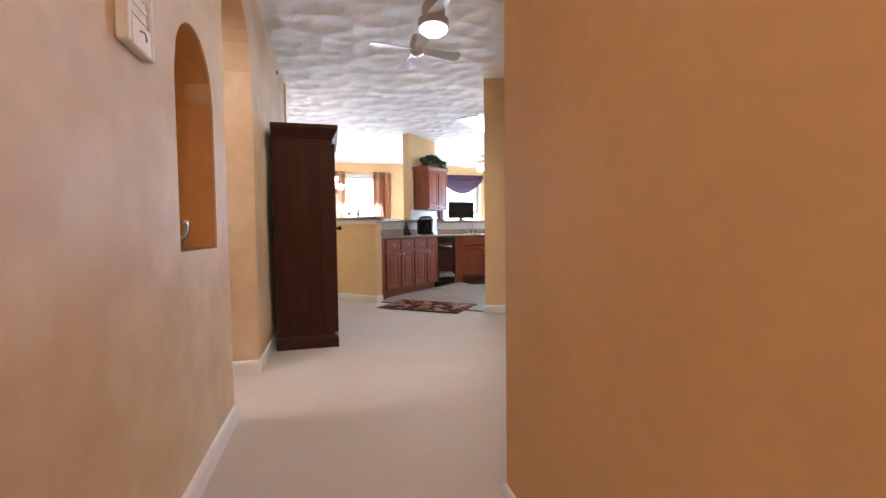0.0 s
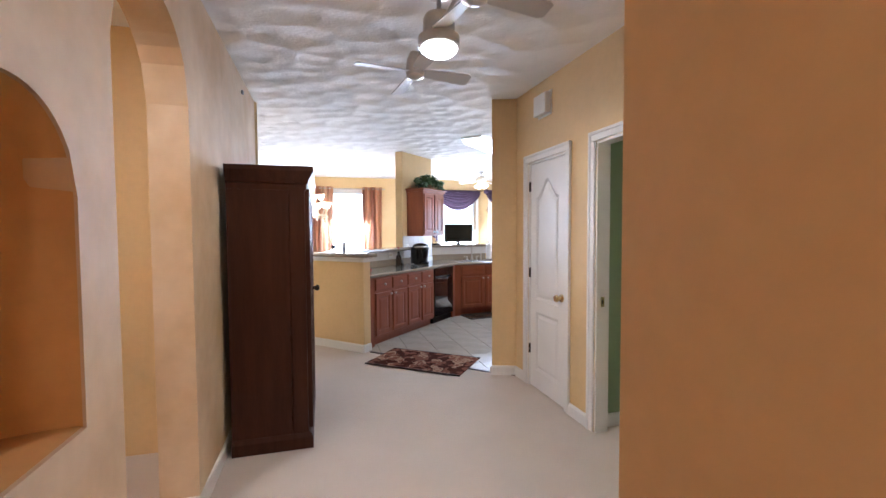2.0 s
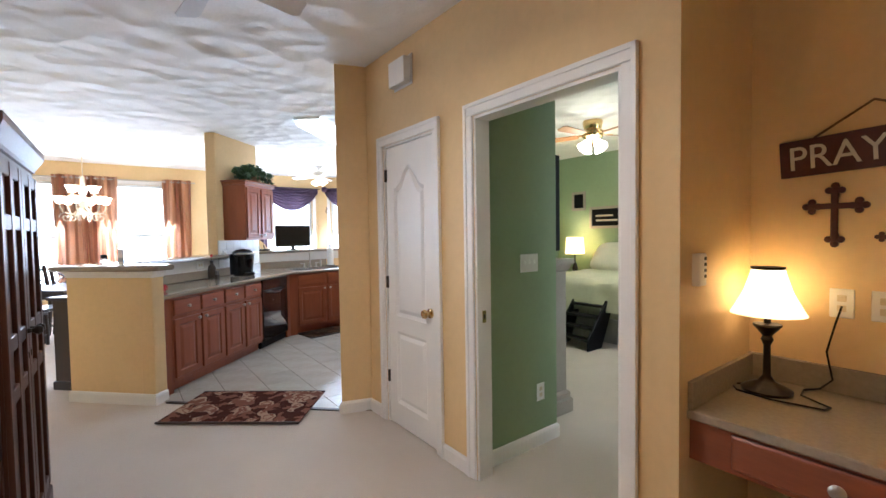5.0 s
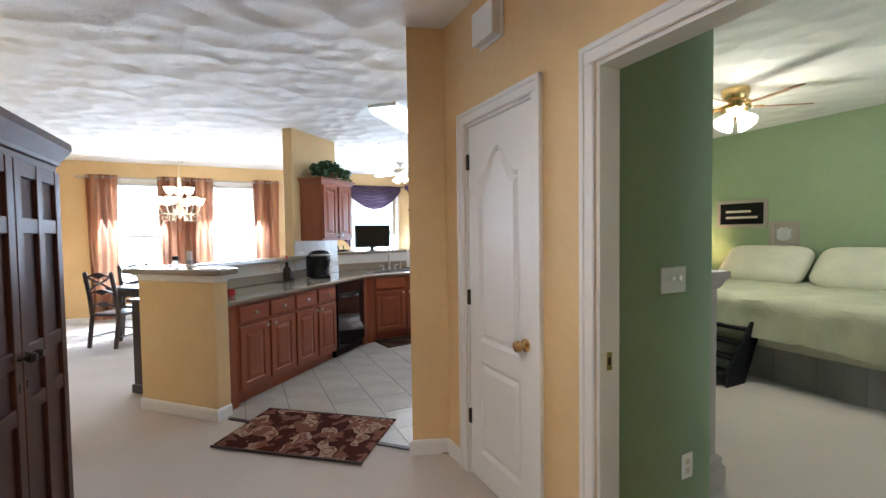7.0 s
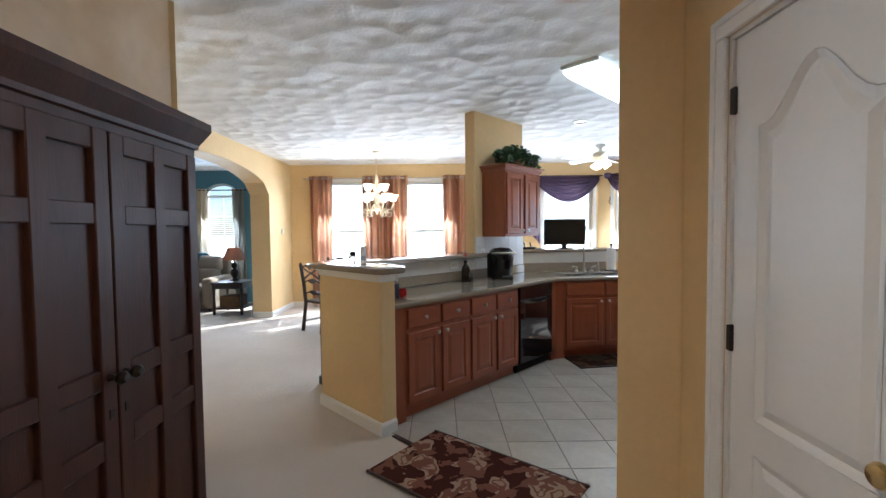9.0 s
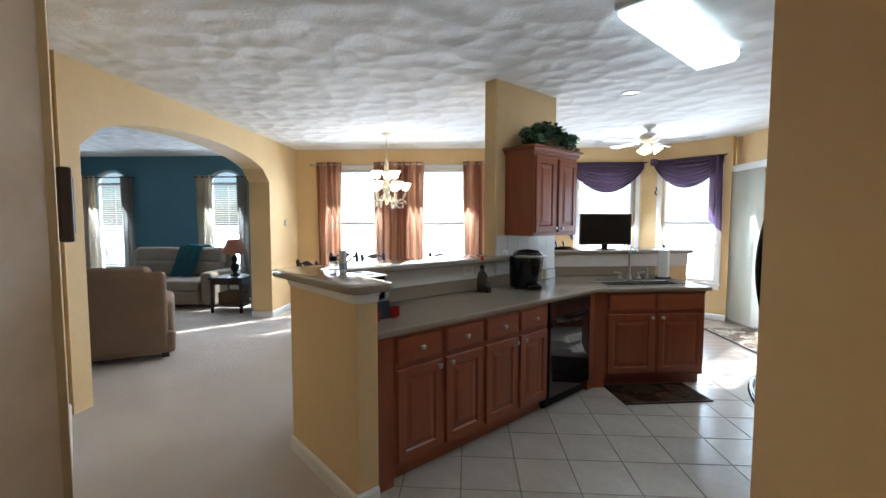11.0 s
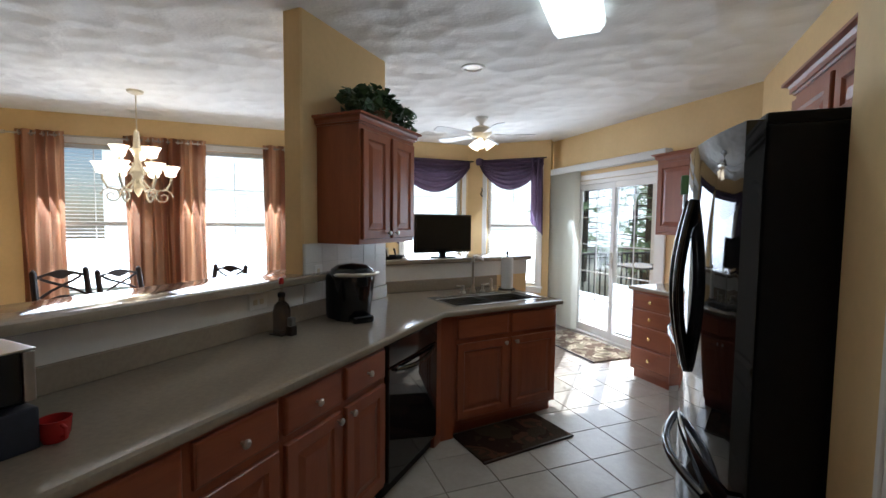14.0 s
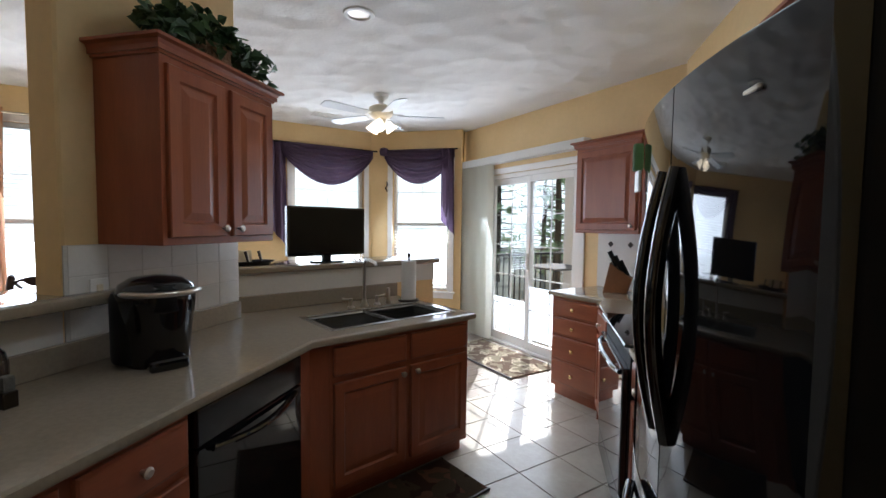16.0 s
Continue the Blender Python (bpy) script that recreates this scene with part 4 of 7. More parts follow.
for u, z in ((8.05, 1.3), (7.85, 1.3)):
    part("inset_tile", boxes(((-0.004, -0.02, -0.02), (0.004, 0.02, 0.02)), m=D @ pose(5.386, u, z, 45), bevel=0.001), M_BRONZE, bs, "small dark diamond tile")
kb = thing("knife_block", D @ pose(5.18, 7.86, 0.905, 0, 0, -60) @ Matrix.Diagonal((1.25, 1.25, 1.25, 1)), "slanted wooden knife block full of black-handled knives", "knife block")
t = bmesh.new()
prism(t, [(-0.06, 0.0), (0.09, 0.0), (0.12, 0.10), (-0.02, 0.20)], -0.055, 0.055, pose(0, 0, 0, 90), 0.004)
part("block", t, M_KNIFEW, kb)
for i in range(3):
    for j in range(2):
        x, y = 0.02 + i * 0.035, -0.028 + j * 0.05
        z = 0.175 - i * 0.03
        part("knife_handle", tube(bmesh.new(), [(x, y, z), (x - 0.05, y, z + 0.10)], 0.011, 8, 0.013), M_BLACKM, kb, "black knife handle", True)

# ---- things on the counters ----
km = thing("coffee_maker", pose(-3.95, 6.73, 0.905, 0, 0, 60), "black single-cup coffee maker with silver handle", "coffee maker")
t = lathe(bmesh.new(), [(0.0, 0.0), (0.104, 0.0), (0.110, 0.02), (0.118, 0.13), (0.132, 0.235), (0.134, 0.272), (0.122, 0.305), (0.085, 0.33), (0.0, 0.342)], Matrix.Diagonal((1, 1.12, 1, 1)), 36)
part("housing", t, M_BLACKP, km, "", True)
part("water_tank", lathe(bmesh.new(), [(0.0, 0.015), (0.065, 0.015), (0.068, 0.03), (0.07, 0.25), (0.06, 0.275), (0.0, 0.28)], pose(-0.085, 0.03, 0) @ Matrix.Diagonal((0.85, 1.4, 1, 1)), 24), M_BLACKM, km, "smoky water tank", True)
part("drip_tray", boxes(((-0.065, -0.175, 0.0), (0.065, -0.08, 0.045)), bevel=0.018, seg=3), M_BLACK, km)
part("brew_head", lathe(bmesh.new(), [(0.0, 0.20), (0.06, 0.20), (0.075, 0.215), (0.078, 0.28), (0.06, 0.31), (0.0, 0.32)], pose(0, -0.075, 0), 24), M_BLACKM, km, "", True)
part("handle", tube(bmesh.new(), [(-0.118, -0.03, 0.275), (-0.115, -0.12, 0.285), (-0.06, -0.175, 0.285), (0.0, -0.19, 0.285), (0.06, -0.175, 0.285), (0.115, -0.12, 0.285), (0.118, -0.03, 0.275)], 0.011, 10), M_NICKEL, km, "silver lift handle", True)

soap = thing("soap_bottle", pose(-4.055, 6.265, 0.905), "dark glass soap bottle with red-tipped pump in a wire caddy", "bottle")
part("bottle", lathe(bmesh.new(), [(0.0, 0.0), (0.042, 0.0), (0.044, 0.01), (0.044, 0.125), (0.036, 0.155), (0.016, 0.175), (0.016, 0.205)]), clear("smoky_glass", (0.18, 0.13, 0.1), 0.05), soap, "", True)
part("pump_collar", lathe(bmesh.new(), [(0.0, 0.196), (0.019, 0.196), (0.019, 0.216), (0.008, 0.222), (0.0, 0.222)]), M_BLACKM, soap, "dark collar", True)
part("stem", tube(bmesh.new(), [(0, 0, 0.215), (0, 0, 0.268)], 0.0065), M_BOWL, soap, "clear stem", True)
part("pump_head", lathe(bmesh.new(), [(0.0, 0.262), (0.012, 0.264), (0.013, 0.28), (0.010, 0.296), (0.0, 0.298)]), M_REDMUG, soap, "dark red pump head", True)
part("caddy", boxes(((-0.045, -0.045, 0.0), (0.045, 0.045, 0.006)), ((0.047, -0.02, 0.0), (0.085, 0.02, 0.05)), bevel=0.003), M_BRONZE, soap)
part("sponge", boxes(((0.05, -0.016, 0.05), (0.082, 0.016, 0.095)), bevel=0.008, seg=2), mat("grey_scrubber", (0.16, 0.15, 0.13), 0.9, bump=0.3), soap, "grey scrubber")

def wall_plate(y, z, w, label):
    """A white cover plate on the kitchen side of the bar wall."""
    p = thing("outlet", pose(-4.17, y, z, 0, 0, 90), label, "outlet", "kitchen outlets")
    part("cover_plate", boxes(((-w / 2, -0.007, -0.040 if w > 0.1 else -0.058), (w / 2, 0, 0.040 if w > 0.1 else 0.058)), bevel=0.003), M_WHITE, p)
    for k in (-1, 1):
        a = (k * 0.02, 0) if w > 0.1 else (0, k * 0.02)
        part("socket", boxes(((a[0] - 0.013, -0.009, a[1] - 0.014), (a[0] + 0.013, -0.005, a[1] + 0.014)), bevel=0.002), M_CREAMC, p)


wall_plate(6.215, 1.073, 0.12, "white outlet plate laid sideways under the bar")
wall_plate(6.68, 1.17, 0.075, "white outlet plate on the tile backsplash")
crd = thing("power_cord", pose(-4.16, 6.68, 0.905), "black cord from the coffee maker to the outlet", "cord")
part("plug", boxes(((0.0, -0.012, 0.232), (0.03, 0.012, 0.258)), bevel=0.004), M_BLACKM, crd)
part("cord_run", tube(bmesh.new(), [(0.03, 0.0, 0.245), (0.05, 0.01, 0.236), (0.075, 0.025, 0.225), (0.105, 0.035, 0.215)], 0.004, 6), M_BLACKM, crd, "", True)

tv = thing("television", SINK @ pose(0.525, 0.955, BAR, 0, 0, 3), "small black flat-screen television on a stand", "television")
part("bezel", boxes(((-0.298, -0.02, 0.048), (0.298, 0.025, 0.39)), bevel=0.008, seg=2), M_BLACK, tv)
part("screen", boxes(((-0.28, -0.024, 0.072), (0.28, -0.0205, 0.374))), M_SCREEN, tv)
part("back_cover", boxes(((-0.22, 0.025, 0.085), (0.22, 0.06, 0.35)), bevel=0.015), M_BLACKM, tv)
part("neck", boxes(((-0.03, -0.005, 0.01), (0.03, 0.03, 0.07)), bevel=0.004), M_BLACKM, tv)
part("stand_base", prism(bmesh.new(), [(0.13 * math.cos(2 * math.pi * k / 20), 0.08 * math.sin(2 * math.pi * k / 20)) for k in range(20)], 0, 0.014, None, 0.004), M_BLACK, tv)
towel = thing("paper_towel_holder", SINK @ pose(0.99, 0.61, 0.905), "white paper towel roll on a dark upright holder", "paper towel")
part("roll", lathe(bmesh.new(), [(0.02, 0.012), (0.052, 0.012), (0.053, 0.02), (0.053, 0.28), (0.05, 0.288), (0.02, 0.288)]), M_PAPER, towel, "", True)
part("rod", tube(bmesh.new(), [(0, 0, 0.0), (0, 0, 0.32)], 0.008), M_BRONZE, towel, "", True)
part("finial", lathe(bmesh.new(), [(0.0, 0.31), (0.014, 0.32), (0.016, 0.335), (0.0, 0.35)]), M_BRONZE, towel, "", True)
part("foot", lathe(bmesh.new(), [(0.0, 0.0), (0.075, 0.0), (0.075, 0.01), (0.0, 0.014)]), M_BRONZE, towel, "", True)
tray = thing("serving_tray", SINK @ pose(0.03, 1.06, BAR), "dark tray with small dark-handled spreaders standing in it", "tray")
part("dish", lathe(bmesh.new(), [(0.0, 0.004), (0.09, 0.0), (0.115, 0.022), (0.122, 0.024), (0.10, 0.008), (0.0, 0.010)], Matrix.Diagonal((1.35, 0.8, 1, 1))), M_BLACKM, tray, "", True)
for i in range(3):
    part("spreader", tube(bmesh.new(), [(-0.09 + i * 0.085, 0.01, 0.012), (-0.105 + i * 0.085, 0.02, 0.085)], 0.007, 6, 0.010), M_BRONZE, tray, "dark wooden handle", True)
part("card", boxes(((-0.09, 0.045, 0.012), (0.03, 0.05, 0.10)), m=pose(0, 0, 0, -12)), M_LETTER, tray, "cream printed card")
fig = thing("figurine", SINK @ pose(0.83, 1.08, BAR), "small clear glass ornament with a pointed top", "ornament")
part("body", lathe(bmesh.new(), [(0.0, 0.0), (0.028, 0.0), (0.04, 0.02), (0.042, 0.04), (0.03, 0.065), (0.008, 0.075), (0.006, 0.11), (0.0, 0.115)]), M_BOWL, fig, "", True)

pod = thing("coffee_machine", pose(-3.88, 5.065, 0.905) @ Matrix.Diagonal((1, 1, 0.88, 1)), "black and chrome coffee machine beside the bar end", "coffee machine")
part("body", boxes(((-0.14, -0.08, 0.0), (0.06, 0.08, 0.20)), bevel=0.012, seg=3), M_BLACKM, pod)
part("head", boxes(((-0.15, -0.083, 0.20), (0.095, 0.083, 0.287)), bevel=0.012, seg=3), M_BLACKM, pod)
part("chrome_top", boxes(((-0.155, -0.086, 0.288), (0.105, 0.086, 0.295)), bevel=0.004, seg=2), M_NICKEL, pod, "chrome top plate")
for x in (-0.10, 0.02):
    part("slot", boxes(((x - 0.03, -0.03, 0.2945), (x + 0.03, 0.03, 0.2975)), bevel=0.001), M_BLACKM, pod, "dark slot")
part("fascia", boxes(((0.095, -0.075, 0.14), (0.102, 0.055, 0.286)), bevel=0.005, seg=2), M_BLACKP, pod)
part("chrome_strip", boxes(((0.088, 0.058, 0.14), (0.104, 0.083, 0.286)), bevel=0.004, seg=2), M_NICKEL, pod, "chrome corner strip")
part("spout_block", boxes(((0.06, -0.035, 0.14), (0.092, 0.035, 0.20)), bevel=0.008, seg=2), M_BLACK, pod)
part("drip_base", boxes(((0.06, -0.075, 0.0), (0.12, 0.08, 0.125)), bevel=0.008, seg=2), mat("blue_grey_plastic", (0.035, 0.042, 0.065), 0.4, bump=0), pod, "blue-grey drip base")
for x, y in ((-3.735, 5.012), (-3.775, 5.18)):
    mug = thing("mug", pose(x, y, 0.905), "small red ceramic cup on the counter", "cup", "red cups")
    part("cup", lathe(bmesh.new(), [(0.0, 0.004), (0.026, 0.0), (0.034, 0.02), (0.038, 0.06), (0.035, 0.06), (0.03, 0.02), (0.0, 0.012)]), M_REDMUG, mug, "", True)
    part("handle", tube(bmesh.new(), [(0.034, 0, 0.05), (0.055, 0, 0.045), (0.055, 0, 0.02), (0.034, 0, 0.016)], 0.005), M_REDMUG, mug, "", True)
bx = thing("small_box", pose(-3.96, 4.945, BAR, 0, 0, 20), "small white carton on the bar top", "carton")
part("carton", boxes(((-0.018, -0.015, 0), (0.018, 0.015, 0.13)), bevel=0.002), M_PAPER, bx)
part("print_band", boxes(((-0.019, -0.016, 0.02), (0.019, 0.016, 0.055))), mat("pale_blue_print", (0.45, 0.52, 0.60), 0.6), bx, "pale blue printed band")

jar = thing("candle_jar", pose(-4.19, 5.0, BAR), "small glass jar with a dark lid on the bar top", "jar")
part("jar", lathe(bmesh.new(), [(0.0, 0.0), (0.024, 0.0), (0.028, 0.008), (0.028, 0.04), (0.022, 0.05)]), M_BOWL, jar, "", True)
part("lid", lathe(bmesh.new(), [(0.022, 0.049), (0.026, 0.052), (0.026, 0.078), (0.016, 0.083), (0.0, 0.083)]), M_BLACKM, jar, "dark lid", True)


# ivy on the wall cabinet
def leaves(bm, count, centre, size, leaf, seed, droop=0.0):
    rnd = random.Random(seed)
    for _ in range(count):
        d = Vector((rnd.gauss(0, 1), rnd.gauss(0, 1), rnd.gauss(0, 1))).normalized() * (rnd.random() ** 0.4)
        p = Vector(centre) + Vector((d.x * size[0], d.y * size[1], d.z * size[2]))
        m = Matrix.Translation(p) @ Euler((rnd.uniform(-1.1, 1.1), rnd.uniform(-1.1, 1.1), rnd.uniform(0, 6.3))).to_matrix().to_4x4()
        s = leaf * rnd.uniform(0.6, 1.25)
        a = [m @ Vector(q) for q in ((0, 0, 0), (s * 0.55, s * 0.35, s * 0.12), (s * 0.35, s * 0.75, s * 0.08), (0, s * 1.15, -s * 0.15), (-s * 0.35, s * 0.75, s * 0.08), (-s * 0.55, s * 0.35, s * 0.12), (0, s * 0.5, -s * 0.04))]
        vs = [bm.verts.new(q) for q in a]
        for i, j in ((0, 1), (1, 2), (2, 3), (3, 4), (4, 5), (5, 0)):
            bm.faces.new((vs[i], vs[j], vs[6]))
    return bm


ivy = thing("potted_ivy", pose(-4.0, 7.03, 2.125), "green artificial ivy in a wicker basket on the cabinet", "plant")
part("basket", lathe(bmesh.new(), [(0.0, 0.0), (0.10, 0.0), (0.125, 0.05), (0.13, 0.10), (0.12, 0.10), (0.0, 0.08)]), M_BASKET, ivy, "", True)
t = leaves(bmesh.new(), 460, (0, 0, 0.12), (0.15, 0.27, 0.13), 0.050, 3)
leaves(t, 90, (0.10, 0.22, 0.08), (0.08, 0.14, 0.10), 0.050, 4)
leaves(t, 60, (0.08, -0.22, 0.10), (0.08, 0.11, 0.09), 0.050, 5)
part("foliage", t, M_LEAF, ivy)
t = bmesh.new()
rnd = random.Random(9)
for k in range(22):
    a = rnd.uniform(0, 6.3)
    tube(t, [(0, 0, 0.08), (0.07 * math.cos(a), 0.12 * math.sin(a), 0.2), (0.13 * math.cos(a), 0.28 * math.sin(a), rnd.uniform(0.08, 0.24))], 0.004, 5)
part("stems", t, M_LEAF, ivy)

# ---- floor coverings ----


def flat_rug(name, m, w, d, material, label):
    rg = thing(name, m, label, "rug")
    part("rug_surface", boxes(((-w / 2, -d / 2, 0), (w / 2, d / 2, 0.012)), bevel=0.005, seg=2), material, rg)
    t = boxes(((-w / 2 - 0.006, -d / 2 - 0.006, 0), (w / 2 + 0.006, -d / 2 + 0.012, 0.014)), ((-w / 2 - 0.006, d / 2 - 0.012, 0), (w / 2 + 0.006, d / 2 + 0.006, 0.014)), bevel=0.004)
    part("binding", t, M_DARKWOOD, rg, "dark bound edge")
    return rg


flat_rug("floral_rug", pose(-2.70, 4.80, 0.006, 0, 0, 6.3), 1.09, 0.64, M_RUG, "burgundy and tan floral rug at the kitchen entry")
flat_rug("kitchen_mat", SINK @ pose(0.48, -0.14, 0.008), 0.75, 0.40, M_MAT, "dark patterned kitchen mat before the sink")
flat_rug("door_rug", D @ pose(5.0, 9.2, 0.01, 0, 0, 90), 1.25, 0.62, M_RUG2, "brown and cream leafy rug inside the sliding door")

# ---- ceiling fixtures in the kitchen ----
fl = thing("fluorescent_light", pose(-2.74, 6.75, CEIL), "long ceiling light with glowing white acrylic cover", "ceiling light")
t = prism(bmesh.new(), [(-0.15, 0.0), (0.15, 0.0), (0.148, -0.05), (0.12, -0.085), (-0.12, -0.085), (-0.148, -0.05)], -0.62, 0.62, pose(0, 0, 0, 90), 0.02, 3)
part("diffuser", t, M_TUBE, fl, "", True)
for y in (-0.64, 0.61):
    part("end_cap", boxes(((-0.155, y, -0.03), (0.155, y + 0.03, 0.0)), bevel=0.004), M_WHITE, fl)
can = thing("recessed_light", pose(-3.6, 7.84, CEIL), "small recessed ceiling light with white trim ring, unlit", "ceiling light")
part("trim_ring", lathe(bmesh.new(), [(0.095, 0.0), (0.092, -0.008), (0.07, -0.01), (0.062, 0.0)]), M_WHITE, can, "", True)
part("reflector", lathe(bmesh.new(), [(0.066, -0.002), (0.04, -0.001), (0.0, -0.001)]), M_NICKEL, can, "", True)


def blade_set(root, n, r0, r1, width, z, material, start=0.0, pitch=12, arm=M_WHITE):
    for k in range(n):
        a = start + 360 * k / n
        m = pose(0, 0, z, 0, 0, a) @ pose(0, 0, 0, pitch)
        t = prism(bmesh.new(), [(r0, -width * 0.36), (r1 - 0.04, -width / 2), (r1, -width * 0.32), (r1, width * 0.32), (r1 - 0.04, width / 2), (r0, width * 0.36)], -0.004, 0.004, m)
        part("fan_blade", t, material, root)
        part("blade_arm", boxes(((0.07, -0.02, 0.006), (r0 + 0.06, 0.02, 0.014)), m=m, bevel=0.003), arm, root)


def tulip(bm, m):
    return lathe(bm, [(0.018, 0.0), (0.03, -0.01), (0.045, -0.05), (0.065, -0.095), (0.062, -0.096), (0.042, -0.05), (0.0, -0.02)], m, 16)


kf = thing("ceiling_fan", pose(-4.06, 9.38, CEIL), "white five-blade ceiling fan with three lit glass shades", "ceiling fan")
part("canopy", lathe(bmesh.new(), [(0.0, 0.0), (0.075, 0.0), (0.07, -0.03), (0.03, -0.06), (0.02, -0.10)]), M_WHITE, kf, "", True)
part("motor", lathe(bmesh.new(), [(0.02, -0.10), (0.07, -0.105), (0.115, -0.13), (0.12, -0.19), (0.09, -0.22), (0.05, -0.24), (0.045, -0.28), (0.0, -0.285)]), M_CREAMC, kf, "", True)
blade_set(kf, 5, 0.16, 0.62, 0.13, -0.20, M_BLADE, 20)
for k in range(3):
    m = pose(0, 0, -0.26, 0, 0, 120 * k + 40) @ pose(0.06, 0, 0, 0, -38)
    part("glass_shade", tulip(bmesh.new(), m), M_BULB, kf, "lit frosted glass shade", True)
for x, y in ((-7.56, 7.73), (-4.98, 10.0)):
    vent = thing("ceiling_vent", pose(x, y, CEIL, 0, 0, 45), "white slotted ceiling air vent", "vent")
    part("frame", boxes(((-0.16, -0.09, -0.008), (0.16, -0.07, 0.0)), ((-0.16, 0.07, -0.008), (0.16, 0.09, 0.0)), ((-0.16, -0.07, -0.008), (-0.14, 0.07, 0.0)), ((0.14, -0.07, -0.008), (0.16, 0.07, 0.0))), M_WHITE, vent)
    for k in range(6):
        part("slat", boxes(((-0.14, -0.058 + k * 0.022, -0.007), (0.14, -0.048 + k * 0.022, -0.001))), M_WHITE, vent)

# ---- windows ----


def window(m, w, z0, z1, label, rise=0.0, blind=0.55, slot=None):
    """A window in an opening of width w from x=0 on the plane y=0, whose room side is minus y; blind: share of the height with lowered slats."""
    win = tagged(thing("window", m, label, "window"), kind="structure")
    f = 0.045
    part("window_frame", boxes(((0, 0.06, z0), (f, 0.12, z1)), ((w - f, 0.06, z0), (w, 0.12, z1)), ((f, 0.06, z0), (w - f, 0.12, z0 + f)), ((f, 0.06, z1 - f), (w - f, 0.12, z1)), bevel=0.004), M_TRIM, win)
    mid = (z0 + z1) / 2
    part("meeting_rail", boxes(((f, 0.065, mid - 0.025), (w - f, 0.115, mid + 0.025)), bevel=0.004), M_TRIM, win)
    part("window_casing", boxes(((-0.07, -0.018, z0), (0.0, 0, z1)), ((w, -0.018, z0), (w + 0.07, 0, z1)), ((-0.07, -0.018, z1), (w + 0.07, 0, z1 + 0.07)), bevel=0.005) if not rise else boxes(((-0.05, -0.012, z0), (0.0, 0, z1)), ((w, -0.012, z0), (w + 0.05, 0, z1)), bevel=0.004), M_TRIM, win)
    part("window_sill", boxes(((-0.09, -0.04, z0 - 0.03), (w + 0.09, 0.06, z0)), ((-0.07, -0.016, z0 - 0.10), (w + 0.07, -0.001, z0 - 0.03)), bevel=0.005), M_TRIM, win)
    for a, b in ((z0 + f, mid - 0.025), (mid + 0.025, z1 - f)):
        p = part("pane", boxes(((f, 0.088, a), (w - f, 0.092, b))), M_GLASS, win)
        p.visible_shadow = False
        part("glazing_bar", boxes(((w / 2 - 0.005, 0.084, a), (w / 2 + 0.005, 0.096, b)), ((f, 0.082, (a + b) / 2 - 0.005), (w - f, 0.096, (a + b) / 2 + 0.005)), bevel=0.002), M_TRIM, win)
    if rise:
        n = 16
        t = bmesh.new()
        arc = [(w / 2 - (w / 2 - 0.0) * math.cos(math.pi * k / n), z1 + rise * math.sin(math.pi * k / n)) for k in range(n + 1)]
        inn = [(w / 2 - (w / 2 - f) * math.cos(math.pi * k / n), z1 + (rise - f) * math.sin(math.pi * k / n)) for k in range(n + 1)]
        rows = [[t.verts.new((a[0], 0.06, a[1])), t.verts.new((a[0], 0.12, a[1])), t.verts.new((b[0], 0.12, b[1])), t.verts.new((b[0], 0.06, b[1]))] for a, b in zip(arc, inn)]
        for p, q in zip(rows, rows[1:]):
            for k in range(4):
                t.faces.new((p[k], q[k], q[(k + 1) % 4], p[(k + 1) % 4]))
        part("arched_head", t, M_TRIM, win)
    if blind:
        slats = tagged(thing("window_blind", m, "white horizontal slatted blind, lowered", "blind", "window blinds"))
        part("head_rail", boxes(((0.02, 0.01, z1 - 0.05), (w - 0.02, 0.055, z1 - 0.003)), bevel=0.004), M_BLIND, slats)
        lowest = z1 - (z1 - z0) * blind
        n = int((z1 - 0.06 - lowest) / 0.042)
        for xa, xb in ((0.025, slot[0]), (slot[1], w - 0.025)) if slot else ((0.025, w - 0.025),):
            me = None
            for k in range(n):
                if me is None:
                    s = part("slat", boxes(((xa, -0.022, -0.0012), (xb, 0.022, 0.0012))), M_BLIND, slats)
                    me = s.data
                else:
                    s = new("slat", me)
                    s.parent = slats
                s.matrix_local = pose(0, 0.035, z1 - 0.075 - k * 0.042, 10)
            part("bottom_rail", boxes(((xa, 0.015, lowest - 0.01), (xb, 0.05, lowest + 0.01)), bevel=0.004), M_BLIND, slats)
    return win


def face_u(v, u):
    """On a wall facing down the hall: x runs along v, minus y looks along minus u."""
    return D @ pose(v, u, 0)


window(face_u(-1.0, 11.2), 0.95, 0.5, 2.38, "white double-hung dining window with blinds", blind=0.98, slot=(0.62, 0.80))
window(face_u(0.45, 11.2), 1.10, 0.5, 2.38, "wide white double-hung dining window with blinds", blind=0.98, slot=(0.38, 0.56))
window(face_u(3.3, 11.2), 0.95, 0.56, 2.36, "white double-hung breakfast window with blinds", blind=0.98)
window(pose(-4.52, 11.0, 0), 0.80, 0.56, 2.36, "white double-hung bay window with blinds", blind=0.98)
window(face_u(-5.85, 11.8), 0.70, 0.5, 2.22, "tall white arched living room window", 0.24, 0.98)
window(face_u(-3.55, 11.8), 0.70, 0.5, 2.22, "tall white arched window with blinds", 0.24, 0.98)


